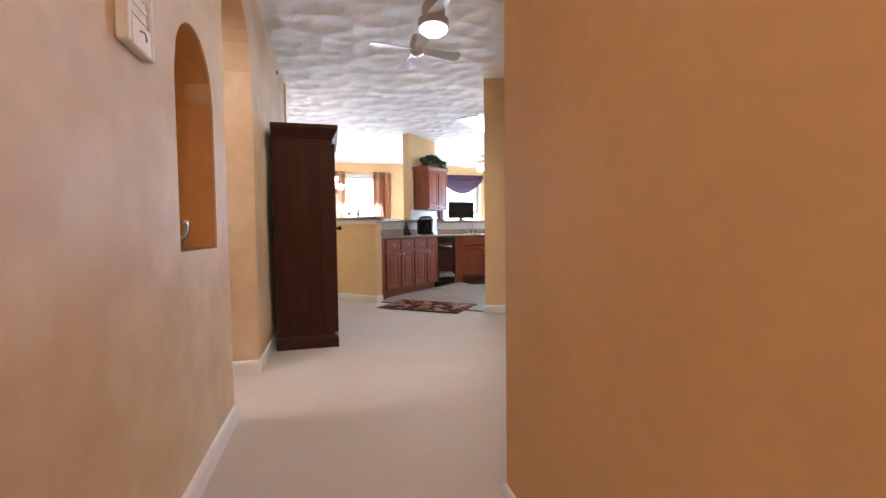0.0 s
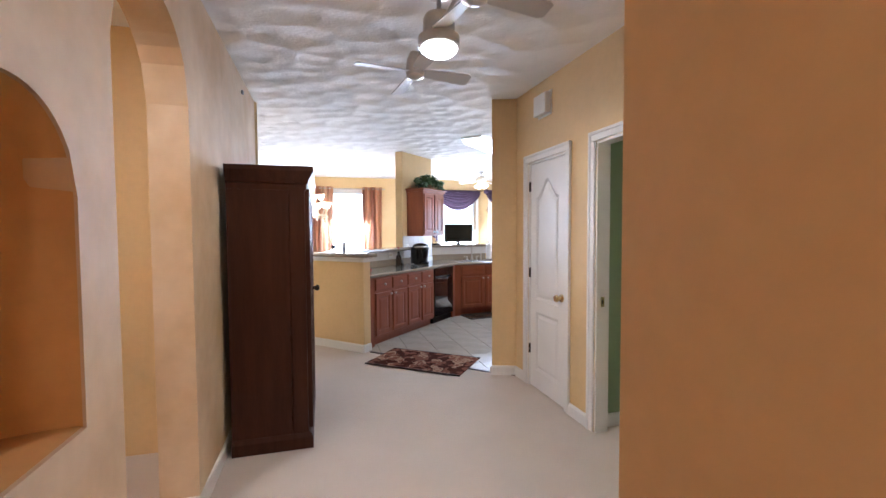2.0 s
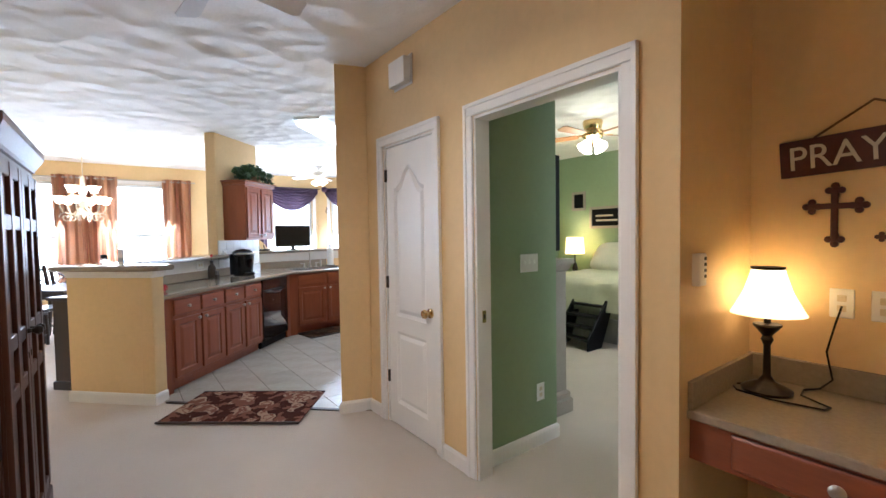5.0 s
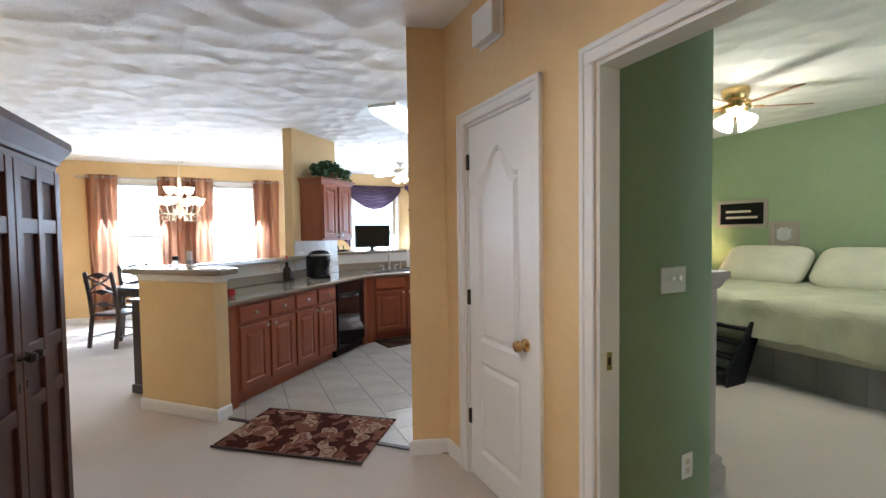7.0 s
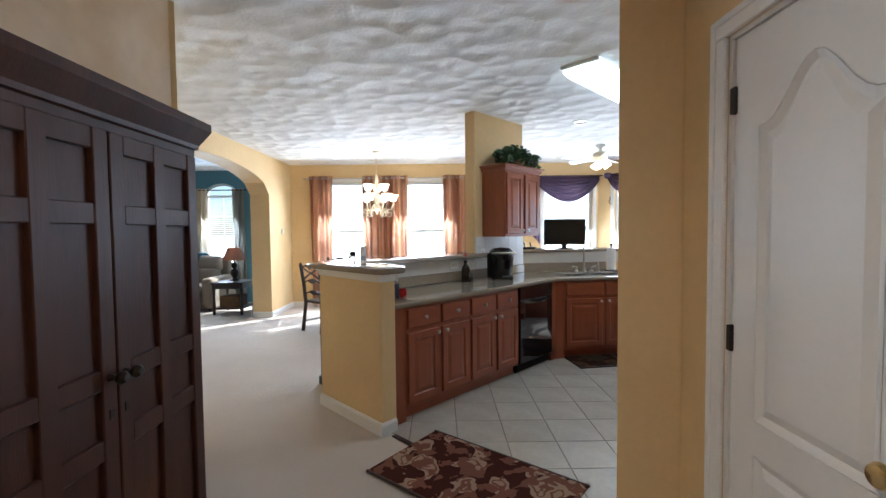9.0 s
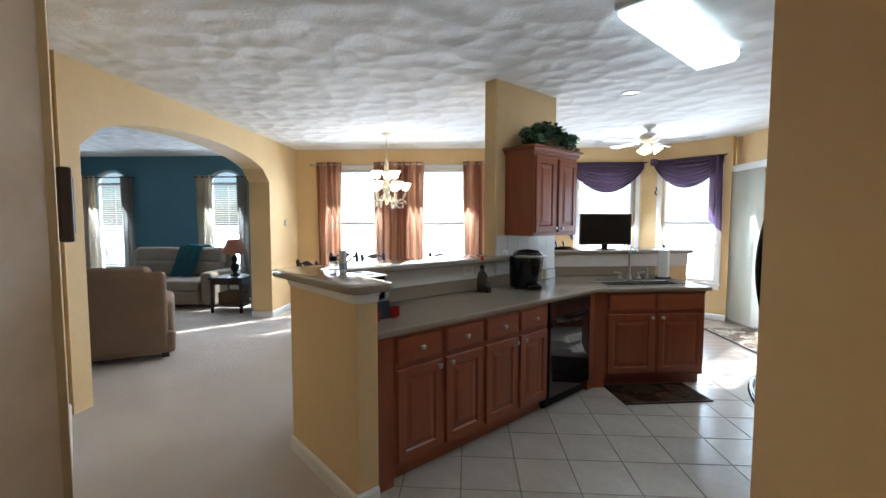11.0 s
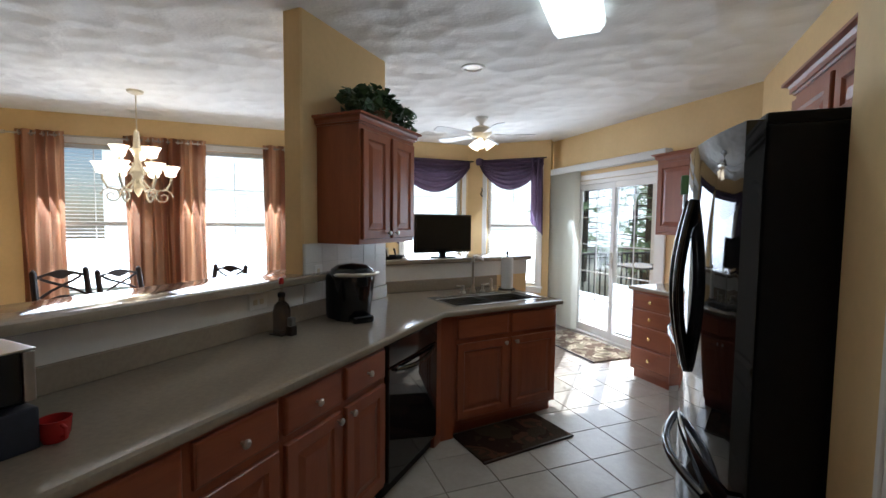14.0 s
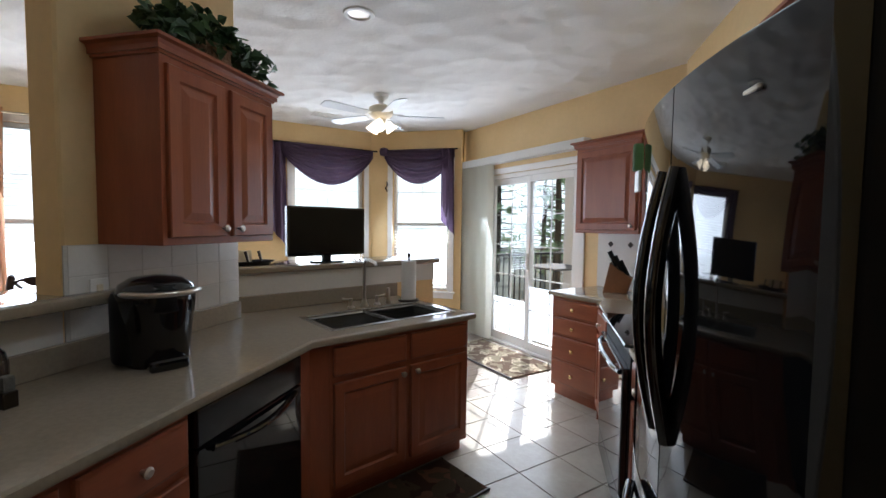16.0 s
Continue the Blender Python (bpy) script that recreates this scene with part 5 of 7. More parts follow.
def curtain(m, w, h, folds, material, label, group, depth=0.045, rings=True, seed=0):
    """A hanging panel: x across, z from 0 (hem) to h, pleats deep in y."""
    rnd = random.Random(seed)
    cur = thing("curtain", m, label, "curtain", group)
    t = bmesh.new()
    nx, nz = folds * 8, 10
    ph = [rnd.uniform(-0.5, 0.5) for _ in range(folds + 1)]
    rows = []
    for j in range(nz + 1):
        row = []
        for i in range(nx + 1):
            s = i / nx
            f = s * folds
            amp = depth * (0.75 + 0.25 * math.sin(j * 0.8 + f))
            y = amp * math.sin(2 * math.pi * f + 0.3 * ph[int(min(f, folds))] * (1 - j / nz) * 2)
            x = s * w + 0.012 * math.sin(2.1 * f + j * 0.5)
            row.append(t.verts.new((x, y, h * j / nz)))
        rows.append(row)
    for a, b in zip(rows, rows[1:]):
        for i in range(nx):
            t.faces.new((a[i], a[i + 1], b[i + 1], b[i]))
    bmesh.ops.solidify(t, geom=t.faces[:], thickness=0.004)
    part("panel", t, material, cur, "", True)
    if rings:
        for k in range(folds * 2):
            x = (k + 0.5) / (folds * 2) * w
            part("grommet", lathe(bmesh.new(), [(0.018, -0.004), (0.03, -0.004), (0.03, 0.004), (0.018, 0.004)], pose(x, 0, h - 0.04, 0, 90, 0), 12), M_NICKEL, cur, "metal grommet")
    return cur


for k, (v0, v1) in enumerate(((-1.16, -0.74), (-0.16, 0.27), (0.26, 0.69), (1.37, 1.82))):
    curtain(face_u(v0, 11.10) @ Matrix.Translation((0, 0, 0.05)), v1 - v0, 2.44, 4, M_RUST, "rust and copper striped grommet curtain panel", "dining curtains", seed=k)
rod = thing("curtain_rod", face_u(-1.3, 11.10), "thin metal curtain rod over the dining windows", "curtain rod")
part("rod", tube(bmesh.new(), [(0.05, 0, 2.445), (3.2, 0, 2.445)], 0.011), M_NICKEL, rod, "", True)
part("finial", lathe(bmesh.new(), [(0.0, -0.03), (0.02, -0.015), (0.02, 0.015), (0.0, 0.03)], pose(0.03, 0, 2.445, 0, 90)), M_NICKEL, rod, "", True)
for x in (0.1, 3.1):
    part("bracket", tube(bmesh.new(), [(x, 0, 2.445), (x, 0.1, 2.445)], 0.008), M_NICKEL, rod)
for k, (v0, v1, mt) in enumerate(((-6.06, -5.72, M_CREAM), (-5.22, -4.98, M_SAGEC), (-3.72, -3.42, M_CREAM), (-2.92, -2.68, M_SAGEC))):
    curtain(face_u(v0, 11.70) @ Matrix.Translation((0, 0, 0.04)), v1 - v0, 2.30, 3, mt, "pale linen curtain beside an arched window", "living room curtains", rings=False, seed=20 + k)
for v in (-6.1, -3.76):
    rod = thing("curtain_rod", face_u(v, 11.70), "dark curtain rod across an arched window", "curtain rod")
    part("rod", tube(bmesh.new(), [(0.0, 0, 2.31), (1.12, 0, 2.31)], 0.012), M_BRONZE, rod, "", True)
    for x in (0.04, 1.08):
        part("bracket", tube(bmesh.new(), [(x, 0, 2.31), (x, 0.1, 2.31)], 0.008), M_BRONZE, rod)


# purple swag valances in the bay
def swag(bm, m, w, drop, folds=7):
    t = bmesh.new()
    n, k = 22, folds * 4
    rows = []
    for j in range(k + 1):
        s = j / k
        row = []
        for i in range(n + 1):
            x = i / n
            c = math.sin(math.pi * x) ** 0.8
            z = -0.10 * s - (drop - 0.10) * s * c
            y = -0.05 - 0.03 * math.sin(2 * math.pi * s * folds + 1.4 * math.sin(math.pi * x * 1.3)) * (0.45 + 0.55 * c) - 0.05 * math.sin(math.pi * s) * c
            row.append(t.verts.new((x * w, y, z)))
        rows.append(row)
    for a, b in zip(rows, rows[1:]):
        for i in range(n):
            t.faces.new((a[i], a[i + 1], b[i + 1], b[i]))
    return join(bm, t, m)


def tail(bm, m, w, drop):
    t = bmesh.new()
    n, k = 16, 10
    rows = []
    for j in range(k + 1):
        rows.append([t.verts.new((w * (0.9 + 0.1 * j / k) * i / n, -0.04 - 0.03 * math.sin(4 * math.pi * i / n), -(drop * (0.82 + 0.18 * i / n)) * j / k)) for i in range(n + 1)])
    for a, b in zip(rows, rows[1:]):
        for i in range(n):
            t.faces.new((a[i], a[i + 1], b[i + 1], b[i]))
    return join(bm, t, m)


va = thing("scarf_valance", face_u(3.12, 11.19) @ Matrix.Translation((0, 0, 2.46)), "purple sheer scarf valance draped over the bay window", "valance", "bay valances")
part("swag", swag(bmesh.new(), pose(0.02, 0, 0), 1.22, 0.50), M_PURPLE, va, "", True)
part("tail", tail(bmesh.new(), pose(-0.10, 0, 0), 0.2, 1.30), M_PURPLE, va, "", True)
part("rod", tube(bmesh.new(), [(-0.12, -0.05, 0.0), (1.30, -0.05, 0.0)], 0.010), M_BRONZE, va, "", True)
part("bracket", tube(bmesh.new(), [(0.0, 0.0, 0.0), (0.0, -0.05, 0.0)], 0.008), M_BRONZE, va)
vb = thing("scarf_valance", pose(-4.62, 10.99, 2.46), "purple sheer scarf valance with a long side tail", "valance", "bay valances")
part("swag", swag(bmesh.new(), pose(0.0, 0, 0), 0.98, 0.46), M_PURPLE, vb, "", True)
part("tail", tail(bmesh.new(), pose(0.80, -0.02, 0), 0.19, 1.14), M_PURPLE, vb, "", True)
part("knot", lathe(bmesh.new(), [(0.0, -0.06), (0.05, -0.045), (0.06, 0.0), (0.045, 0.05), (0.0, 0.06)], pose(0.0, -0.07, -0.02, 0, 90)), M_PURPLE, vb, "", True)
part("rod", tube(bmesh.new(), [(0.0, -0.05, 0.0), (1.02, -0.05, 0.0)], 0.010), M_BRONZE, vb, "", True)
part("bracket", tube(bmesh.new(), [(0.9, 0.0, 0.0), (0.9, -0.05, 0.0)], 0.008), M_BRONZE, vb)
sconce = thing("wall_ornament", pose(-4.60, 10.985, 1.98), "small dark metal hook ornament between the windows", "ornament")
part("hook", tube(bmesh.new(), [(0, -0.006, 0.06), (0.02, -0.03, 0.02), (-0.01, -0.03, -0.03), (0.015, -0.01, -0.07)], 0.010), M_BRONZE, sconce, "", True)

# ---- sliding glass door ----
SD = D @ pose(5.4, 9.95, 0, 0, 0, -90)
sl = tagged(thing("door", SD, "white sliding glass patio door with grilles, closed", "sliding door"), kind="structure")
part("frame", boxes(((0, 0.02, 0), (0.05, 0.14, 2.08)), ((1.48, 0.02, 0), (1.53, 0.14, 2.08)), ((0.05, 0.02, 2.03), (1.48, 0.14, 2.08)), ((0.05, 0.02, 0), (1.48, 0.14, 0.03)), bevel=0.004), M_TRIM, sl)
part("casing", boxes(((-0.07, -0.018, 0), (0, 0, 2.08)), ((1.53, -0.018, 0), (1.60, 0, 2.08)), ((-0.07, -0.018, 2.08), (1.60, 0, 2.15)), bevel=0.005), M_TRIM, sl)
for x0, y in ((0.05, 0.09), (0.735, 0.05)):
    x1 = x0 + 0.745
    p = part("sash", boxes(((x0, y - 0.02, 0.03), (x0 + 0.065, y + 0.02, 2.03)), ((x1 - 0.065, y - 0.02, 0.03), (x1, y + 0.02, 2.03)), ((x0 + 0.065, y - 0.02, 1.955), (x1 - 0.065, y + 0.02, 2.03)), ((x0 + 0.065, y - 0.02, 0.03), (x1 - 0.065, y + 0.02, 0.13)), bevel=0.004), M_TRIM, sl)
    g = part("pane", boxes(((x0 + 0.06, y - 0.002, 0.12), (x1 - 0.06, y + 0.002, 1.96))), M_GLASS, sl)
    g.visible_shadow = False
    for k in range(1, 5):
        z = 0.13 + 1.825 * k / 5
        part("grille_bar", boxes(((x0 + 0.065, y - 0.006, z - 0.006), (x1 - 0.065, y + 0.006, z + 0.006))), M_TRIM, sl)
    part("grille_bar", boxes((((x0 + x1) / 2 - 0.006, y - 0.006, 0.13), ((x0 + x1) / 2 + 0.006, y + 0.006, 1.955))), M_TRIM, sl)
part("pull", boxes(((0.76, 0.0, 0.95), (0.785, 0.03, 1.15)), bevel=0.006), M_WHITE, sl)
vbld = thing("vertical_blinds", SD, "cream vertical blinds gathered beside the sliding door", "blind")
part("valance_rail", boxes(((-0.62, -0.13, 2.20), (1.66, -0.02, 2.29)), bevel=0.006), M_BLIND, vbld, "white valance rail")
vane = None
for k in range(21):
    if vane is None:
        v_ = part("vane", boxes(((-0.043, -0.0015, 0.05), (0.043, 0.0015, 2.21))), M_VANE, vbld)
        vane = v_.data
    else:
        v_ = new("vane", vane)
        v_.parent = vbld
    v_.matrix_local = pose(-0.40 + k * 0.030, -0.075, 0, 0, 0, 68 + 4 * math.sin(k))

# ---- outside: deck, railing, table, trees ----
structure("ground", boxes(((-60, -40, -1.4), (60, 80, -1.2)), m=D), M_GROUND, "pale sunlit lawn far below the deck", "ground")
deck = tagged(thing("deck", D @ pose(5.56, 7.4, 0), "weathered grey plank deck outside the sliding door", "deck"), kind="structure")
bm_me = None
for k in range(26):
    if bm_me is None:
        o = part("plank", boxes(((0, 0, -0.05), (2.6, 0.132, -0.02)), bevel=0.003), M_DECK, deck)
        bm_me = o.data
    else:
        o = new("plank", bm_me)
        o.parent = deck
    o.location = (0, 0.14 * k, 0)
part("joist", boxes(((0.1, 0.05, -0.25), (0.2, 3.6, -0.05)), ((2.3, 0.05, -0.25), (2.4, 3.6, -0.05))), M_DECK, deck)
for k in range(2):
    part("footing", boxes(((2.2, 0.3 + 2.8 * k, -1.25), (2.35, 0.45 + 2.8 * k, -0.25))), M_DECK, deck)
rail = thing("deck_railing", D @ pose(8.05, 7.4, -0.02), "black iron deck railing with upright balusters", "railing")
part("top_rail", boxes(((-0.03, 0, 0.98), (0.03, 3.6, 1.02)), ((-2.4, 3.57, 0.98), (0.03, 3.63, 1.02)), bevel=0.005), M_IRON, rail)
part("bottom_rail", boxes(((-0.02, 0, 0.08), (0.02, 3.6, 0.11)), ((-2.4, 3.58, 0.08), (0.02, 3.62, 0.11))), M_IRON, rail)
bal = None
for k in range(52):
    if bal is None:
        o = part("baluster", boxes(((-0.009, -0.009, 0.0), (0.009, 0.009, 0.98))), M_IRON, rail)
        bal = o.data
    else:
        o = new("baluster", bal)
        o.parent = rail
    o.location = (0, 0.06 + 0.113 * k, 0) if k < 32 else (-0.12 * (k - 31), 3.6, 0)
post = thing("porch_post", D @ pose(7.9, 10.72, -0.05), "square white porch post", "post")
part("shaft", boxes(((-0.10, -0.10, 0), (0.10, 0.10, 3.4)), bevel=0.008), M_TRIM, post)
part("plinth", boxes(((-0.13, -0.13, 0), (0.13, 0.13, 0.2)), bevel=0.01), M_TRIM, post)
porch = tagged(thing("porch_roof", D @ pose(5.57, 7.2, 3.35), "white porch roof over the deck on its post", "roof"), kind="structure")
part("soffit", boxes(((0.0, 0.0, 0.05), (2.75, 3.42, 0.09))), M_TRIM, porch)
part("beam", boxes(((0.0, 3.42, 0.0), (2.75, 3.60, 0.20)), bevel=0.006), M_TRIM, porch)
tbl = thing("patio_table", D @ pose(6.98, 10.22, -0.02), "tall iron patio table with pale top", "table")
part("tabletop", boxes(((-0.38, -0.38, 0.84), (0.38, 0.38, 0.87)), bevel=0.006), M_DECK, tbl)
for sx in (-1, 1):
    for sy in (-1, 1):
        part("leg", tube(bmesh.new(), [(sx * 0.33, sy * 0.33, 0.84), (sx * 0.26, sy * 0.26, 0.5), (sx * 0.3, sy * 0.3, 0.2), (sx * 0.36, sy * 0.36, 0.0)], 0.014), M_IRON, tbl, "curved iron leg")
    part("scroll", tube(bmesh.new(), [(sx * 0.28 + 0.08 * (1 - k / 14) * math.cos(k * 0.9), 0.0, 0.35 + 0.08 * (1 - k / 14) * math.sin(k * 0.9)) for k in range(14)] + [(sx * 0.26, 0.0, 0.36), (sx * 0.29, 0.30, 0.22)], 0.009, 6), M_IRON, tbl)


def pine(place, h, seed, spread=1.0):
    rnd = random.Random(seed)
    tr = thing("pine_tree", Matrix.Translation(place), "tall green pine tree with layered open branches", "tree", "pines behind the house")
    part("trunk", tube(bmesh.new(), [(0, 0, 0), (0.05, 0.02, h * 0.4), (0, 0.08, h * 0.75), (0.02, 0.05, h)], 0.16, 8, 0.03), M_BARK, tr, "", True)
    limbs, t = bmesh.new(), bmesh.new()
    for k in range(44):
        z = h * (0.12 + 0.86 * k / 44)
        a = k * 2.4 + rnd.uniform(-0.4, 0.4)
        r = spread * (1.0 - 0.72 * k / 44) * rnd.uniform(0.6, 1.15) * 1.7
        end = Vector((r * math.cos(a), r * math.sin(a), z + rnd.uniform(-0.35, 0.2)))
        tube(limbs, [(0, 0, z), tuple(Vector((0, 0, z)).lerp(end, 0.5) + Vector((0, 0, 0.08))), tuple(end)], 0.03, 5, 0.008)
        for s in range(13):
            c = Vector((0, 0, z)).lerp(end, 0.25 + 0.78 * rnd.random()) + Vector((rnd.gauss(0, 0.14), rnd.gauss(0, 0.14), rnd.gauss(0, 0.09)))
            for q in range(5):
                d = Vector((rnd.gauss(0, 1), rnd.gauss(0, 1), rnd.gauss(0, 0.5))).normalized()
                w = d.orthogonal().normalized() * 0.035
                p = [t.verts.new(c - w), t.verts.new(c + w), t.verts.new(c + d * rnd.uniform(0.16, 0.30))]
                t.faces.new(p)
    part("branches", limbs, M_BARK, tr)
    part("needles", t, M_PINE, tr)
    return tr


for k, (v, u, h, sp) in enumerate(((14.2, 17.0, 7.5, 1.5), (16.4, 16.2, 8.5, 1.6), (18.6, 18.8, 9.0, 1.8), (20.5, 16.0, 9.5, 1.8), (15.0, 21.5, 9.0, 1.8), (22.5, 20.5, 10.0, 2.1), (24.0, 17.8, 10.0, 2.1), (19.5, 23.0, 9.5, 2.0))):
    pine(dpt(v, u, -1.2), h, 40 + k, sp)
# added sheet that glows by itself, for the brightness of the distance outdoors
sky_back = tagged(link("backdrop", bmesh.new(), M_TRIM), "glowing backdrop sheet standing for bright distant trees", "backdrop", kind="structure")
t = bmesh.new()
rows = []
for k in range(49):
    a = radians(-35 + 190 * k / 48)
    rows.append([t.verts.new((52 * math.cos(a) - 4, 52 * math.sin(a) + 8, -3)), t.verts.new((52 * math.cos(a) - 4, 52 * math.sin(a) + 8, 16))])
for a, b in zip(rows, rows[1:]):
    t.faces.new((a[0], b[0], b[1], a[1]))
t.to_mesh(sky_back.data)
t.free()
m = bpy.data.materials.new("glowing_distance_sheet")
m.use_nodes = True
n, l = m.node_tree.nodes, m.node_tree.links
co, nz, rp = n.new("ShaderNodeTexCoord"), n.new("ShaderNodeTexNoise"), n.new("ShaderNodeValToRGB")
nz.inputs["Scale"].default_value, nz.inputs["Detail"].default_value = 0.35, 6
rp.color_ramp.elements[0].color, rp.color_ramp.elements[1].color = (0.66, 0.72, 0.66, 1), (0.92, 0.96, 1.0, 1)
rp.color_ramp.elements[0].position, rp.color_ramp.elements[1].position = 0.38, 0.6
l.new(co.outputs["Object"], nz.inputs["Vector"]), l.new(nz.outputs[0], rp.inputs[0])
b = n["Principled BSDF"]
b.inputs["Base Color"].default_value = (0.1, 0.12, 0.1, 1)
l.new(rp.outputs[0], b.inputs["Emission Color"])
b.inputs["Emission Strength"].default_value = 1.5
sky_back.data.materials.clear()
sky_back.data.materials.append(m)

# ---- hall things ----
A = D @ pose(0.355, 3.68, 0, 0, 0, 90)      # armoire: x along the hall, minus y looks across it
arm = thing("armoire", A, "dark mahogany armoire with panelled double doors, closed", "armoire")
AW, AD, AH = 0.97, 0.50, 1.86
part("carcass", boxes(((0.03, 0.03, 0.09), (AW - 0.03, AD, AH - 0.12)), bevel=0.003), M_ARMOIRE, arm)
part("side_panel", boxes(((0.022, 0.0 + 0.13, 0.09), (0.031, AD, AH - 0.13)), ((0.018, 0.03, 0.09), (0.031, 0.125, AH - 0.13)), bevel=0.002), M_ARMOIRE, arm)
part("plinth", sweep(bmesh.new(), [(0, 0), (0.03, 0), (0.03, 0.075), (0.015, 0.10), (0, 0.105)], [(AW - 0.03, AD), (AW - 0.03, 0.03), (0.03, 0.03), (0.03, AD)][::-1]), M_ARMOIRE, arm)
part("cornice", sweep(bmesh.new(), [(0, AH - 0.15), (0.010, AH - 0.15), (0.012, AH - 0.11), (0.022, AH - 0.105), (0.025, AH - 0.09), (0.05, AH - 0.045), (0.058, AH - 0.03), (0.058, AH), (0, AH)], [(AW - 0.03, AD), (AW - 0.03, 0.03), (0.03, 0.03), (0.03, AD)][::-1]), M_ARMOIRE, arm)
part("top_board", boxes(((0.0, 0.0, AH - 0.02), (AW, AD, AH - 0.001))), M_ARMOIRE, arm)
for side in (0, 1):
    x0 = 0.045 if side == 0 else AW / 2 + 0.003
    x1 = AW / 2 - 0.003 if side == 0 else AW - 0.045
    z0, z1 = 0.12, AH - 0.14
    do = part("cabinet_door", boxes(((x0, 0.018, z0), (x1, 0.03, z1))), M_ARMOIRE, arm)
    st, xm = 0.055, (x0 + x1) / 2
    zs = [z0, 0.81, 1.01, 1.48, z1]
    for xa, xb in ((x0, x0 + st), (x1 - st, x1), (xm - st / 2, xm + st / 2)):
        part("stile", boxes(((xa, 0.0, z0), (xb, 0.02, z1)), bevel=0.003), M_ARMOIRE, do)
    for z in zs:
        a_, b_ = (z, z + 0.06) if z == z0 else ((z - 0.06, z) if z == z1 else (z - 0.03, z + 0.03))
        part("rail", boxes(((x0 + st, 0.002, a_), (x1 - st, 0.02, b_)), bevel=0.003), M_ARMOIRE, do)
    for za, zb in zip(zs, zs[1:]):
        for xa, xb in ((x0 + st, xm - st / 2), (xm + st / 2, x1 - st)):
            part("field", boxes(((xa + 0.002, 0.0155, za + 0.03), (xb - 0.002, 0.0185, zb - 0.03))), M_ARMOIRE, do)
    kx = AW / 2 - 0.03 if side == 0 else AW / 2 + 0.03
    part("knob", lathe(bmesh.new(), [(0.012, 0), (0.008, 0.015), (0.018, 0.028), (0.02, 0.038), (0.012, 0.05), (0, 0.052)], pose(kx, 0.0, 1.01, 90), 14), M_BRONZE, do, "dark round knob", True)
    part("escutcheon", boxes(((kx - 0.008, -0.003, 0.89), (kx + 0.008, 0.001, 0.92)), bevel=0.001), M_BRONZE, do)

bowl = thing("glass_bowl", D @ pose(-0.265, 1.775, 0.9185) @ Matrix.Diagonal((0.62, 0.62, 0.78, 1)), "cut-glass bowl standing in the arched wall niche", "bowl")
part("bowl", lathe(bmesh.new(), [(0.03, 0.0), (0.04, 0.004), (0.05, 0.02), (0.085, 0.06), (0.095, 0.11), (0.088, 0.14), (0.083, 0.14), (0.088, 0.11), (0.078, 0.065), (0.04, 0.026), (0.0, 0.02)], None, 32), M_BOWL, bowl, "", True)
plate = thing("glass_dish", D @ pose(-0.235, 1.69, 0.9185) @ Matrix.Diagonal((0.45, 0.5, 0.9, 1)), "shallow clear glass dish in the niche", "dish")
part("dish", lathe(bmesh.new(), [(0.0, 0.0), (0.06, 0.0), (0.10, 0.02), (0.098, 0.023), (0.058, 0.005), (0.0, 0.005)], Matrix.Diagonal((0.7, 1, 1, 1)), 24), M_BOWL, plate, "", True)
pq = thing("wall_plaque", D @ pose(-0.19, 1.205, 1.46, 0, 0, 90) @ Matrix.Diagonal((0.84, 1, 1, 1)), "white framed key rack plaque hung on the hall wall", "plaque")
part("frame", boxes(((0, -0.03, 0), (0.025, 0, 0.55)), ((0.17, -0.03, 0), (0.195, 0, 0.55)), ((0.025, -0.03, 0.0), (0.17, 0, 0.075)), ((0.025, -0.03, 0.52), (0.17, 0, 0.55)), bevel=0.004), M_TRIM, pq)
part("panel", boxes(((0.025, -0.018, 0.075), (0.17, -0.002, 0.52))), M_PAPER, pq)
for k in range(14):
    part("rib", boxes(((0.03, -0.022, 0.09 + k * 0.03), (0.165, -0.018, 0.10 + k * 0.03))), M_TRIM, pq)
part("hook", tube(bmesh.new(), [(0.08, -0.03, 0.05), (0.08, -0.042, 0.045), (0.085, -0.044, 0.03), (0.095, -0.04, 0.028)], 0.0025), M_NICKEL, pq, "small metal hook")
sens = thing("wall_sensor", D @ pose(-0.19, 4.64, 2.59, 0, 0, 90), "tiny grey sensor high on the hall wall", "sensor")
part("body", boxes(((-0.02, -0.018, -0.015), (0.02, 0, 0.015)), bevel=0.005), mat("grey_plastic", (0.3, 0.3, 0.3), 0.5), sens)
strike = thing("strike_plate", face_d(2.275, 3.343), "small brass strike plate on the bedroom door jamb", "latch plate")
part("plate", boxes(((0.0165, 0.035, 0.90), (0.018, 0.062, 0.97)), bevel=0.0005), M_BRASS, strike)
part("latch_hole", boxes(((0.0178, 0.043, 0.92), (0.0186, 0.054, 0.95))), M_BLACKM, strike)
chime = thing("door_chime", face_d(2.275, 4.17), "white door chime box high on the wall", "chime")
part("cover", boxes(((0.0, -0.055, 2.42), (0.20, 0, 2.59)), bevel=0.008, seg=2), M_WHITE, chime)
part("back_plate", boxes(((-0.004, -0.006, 2.405), (0.224, -0.0005, 2.605)), bevel=0.001), M_WHITE, chime)


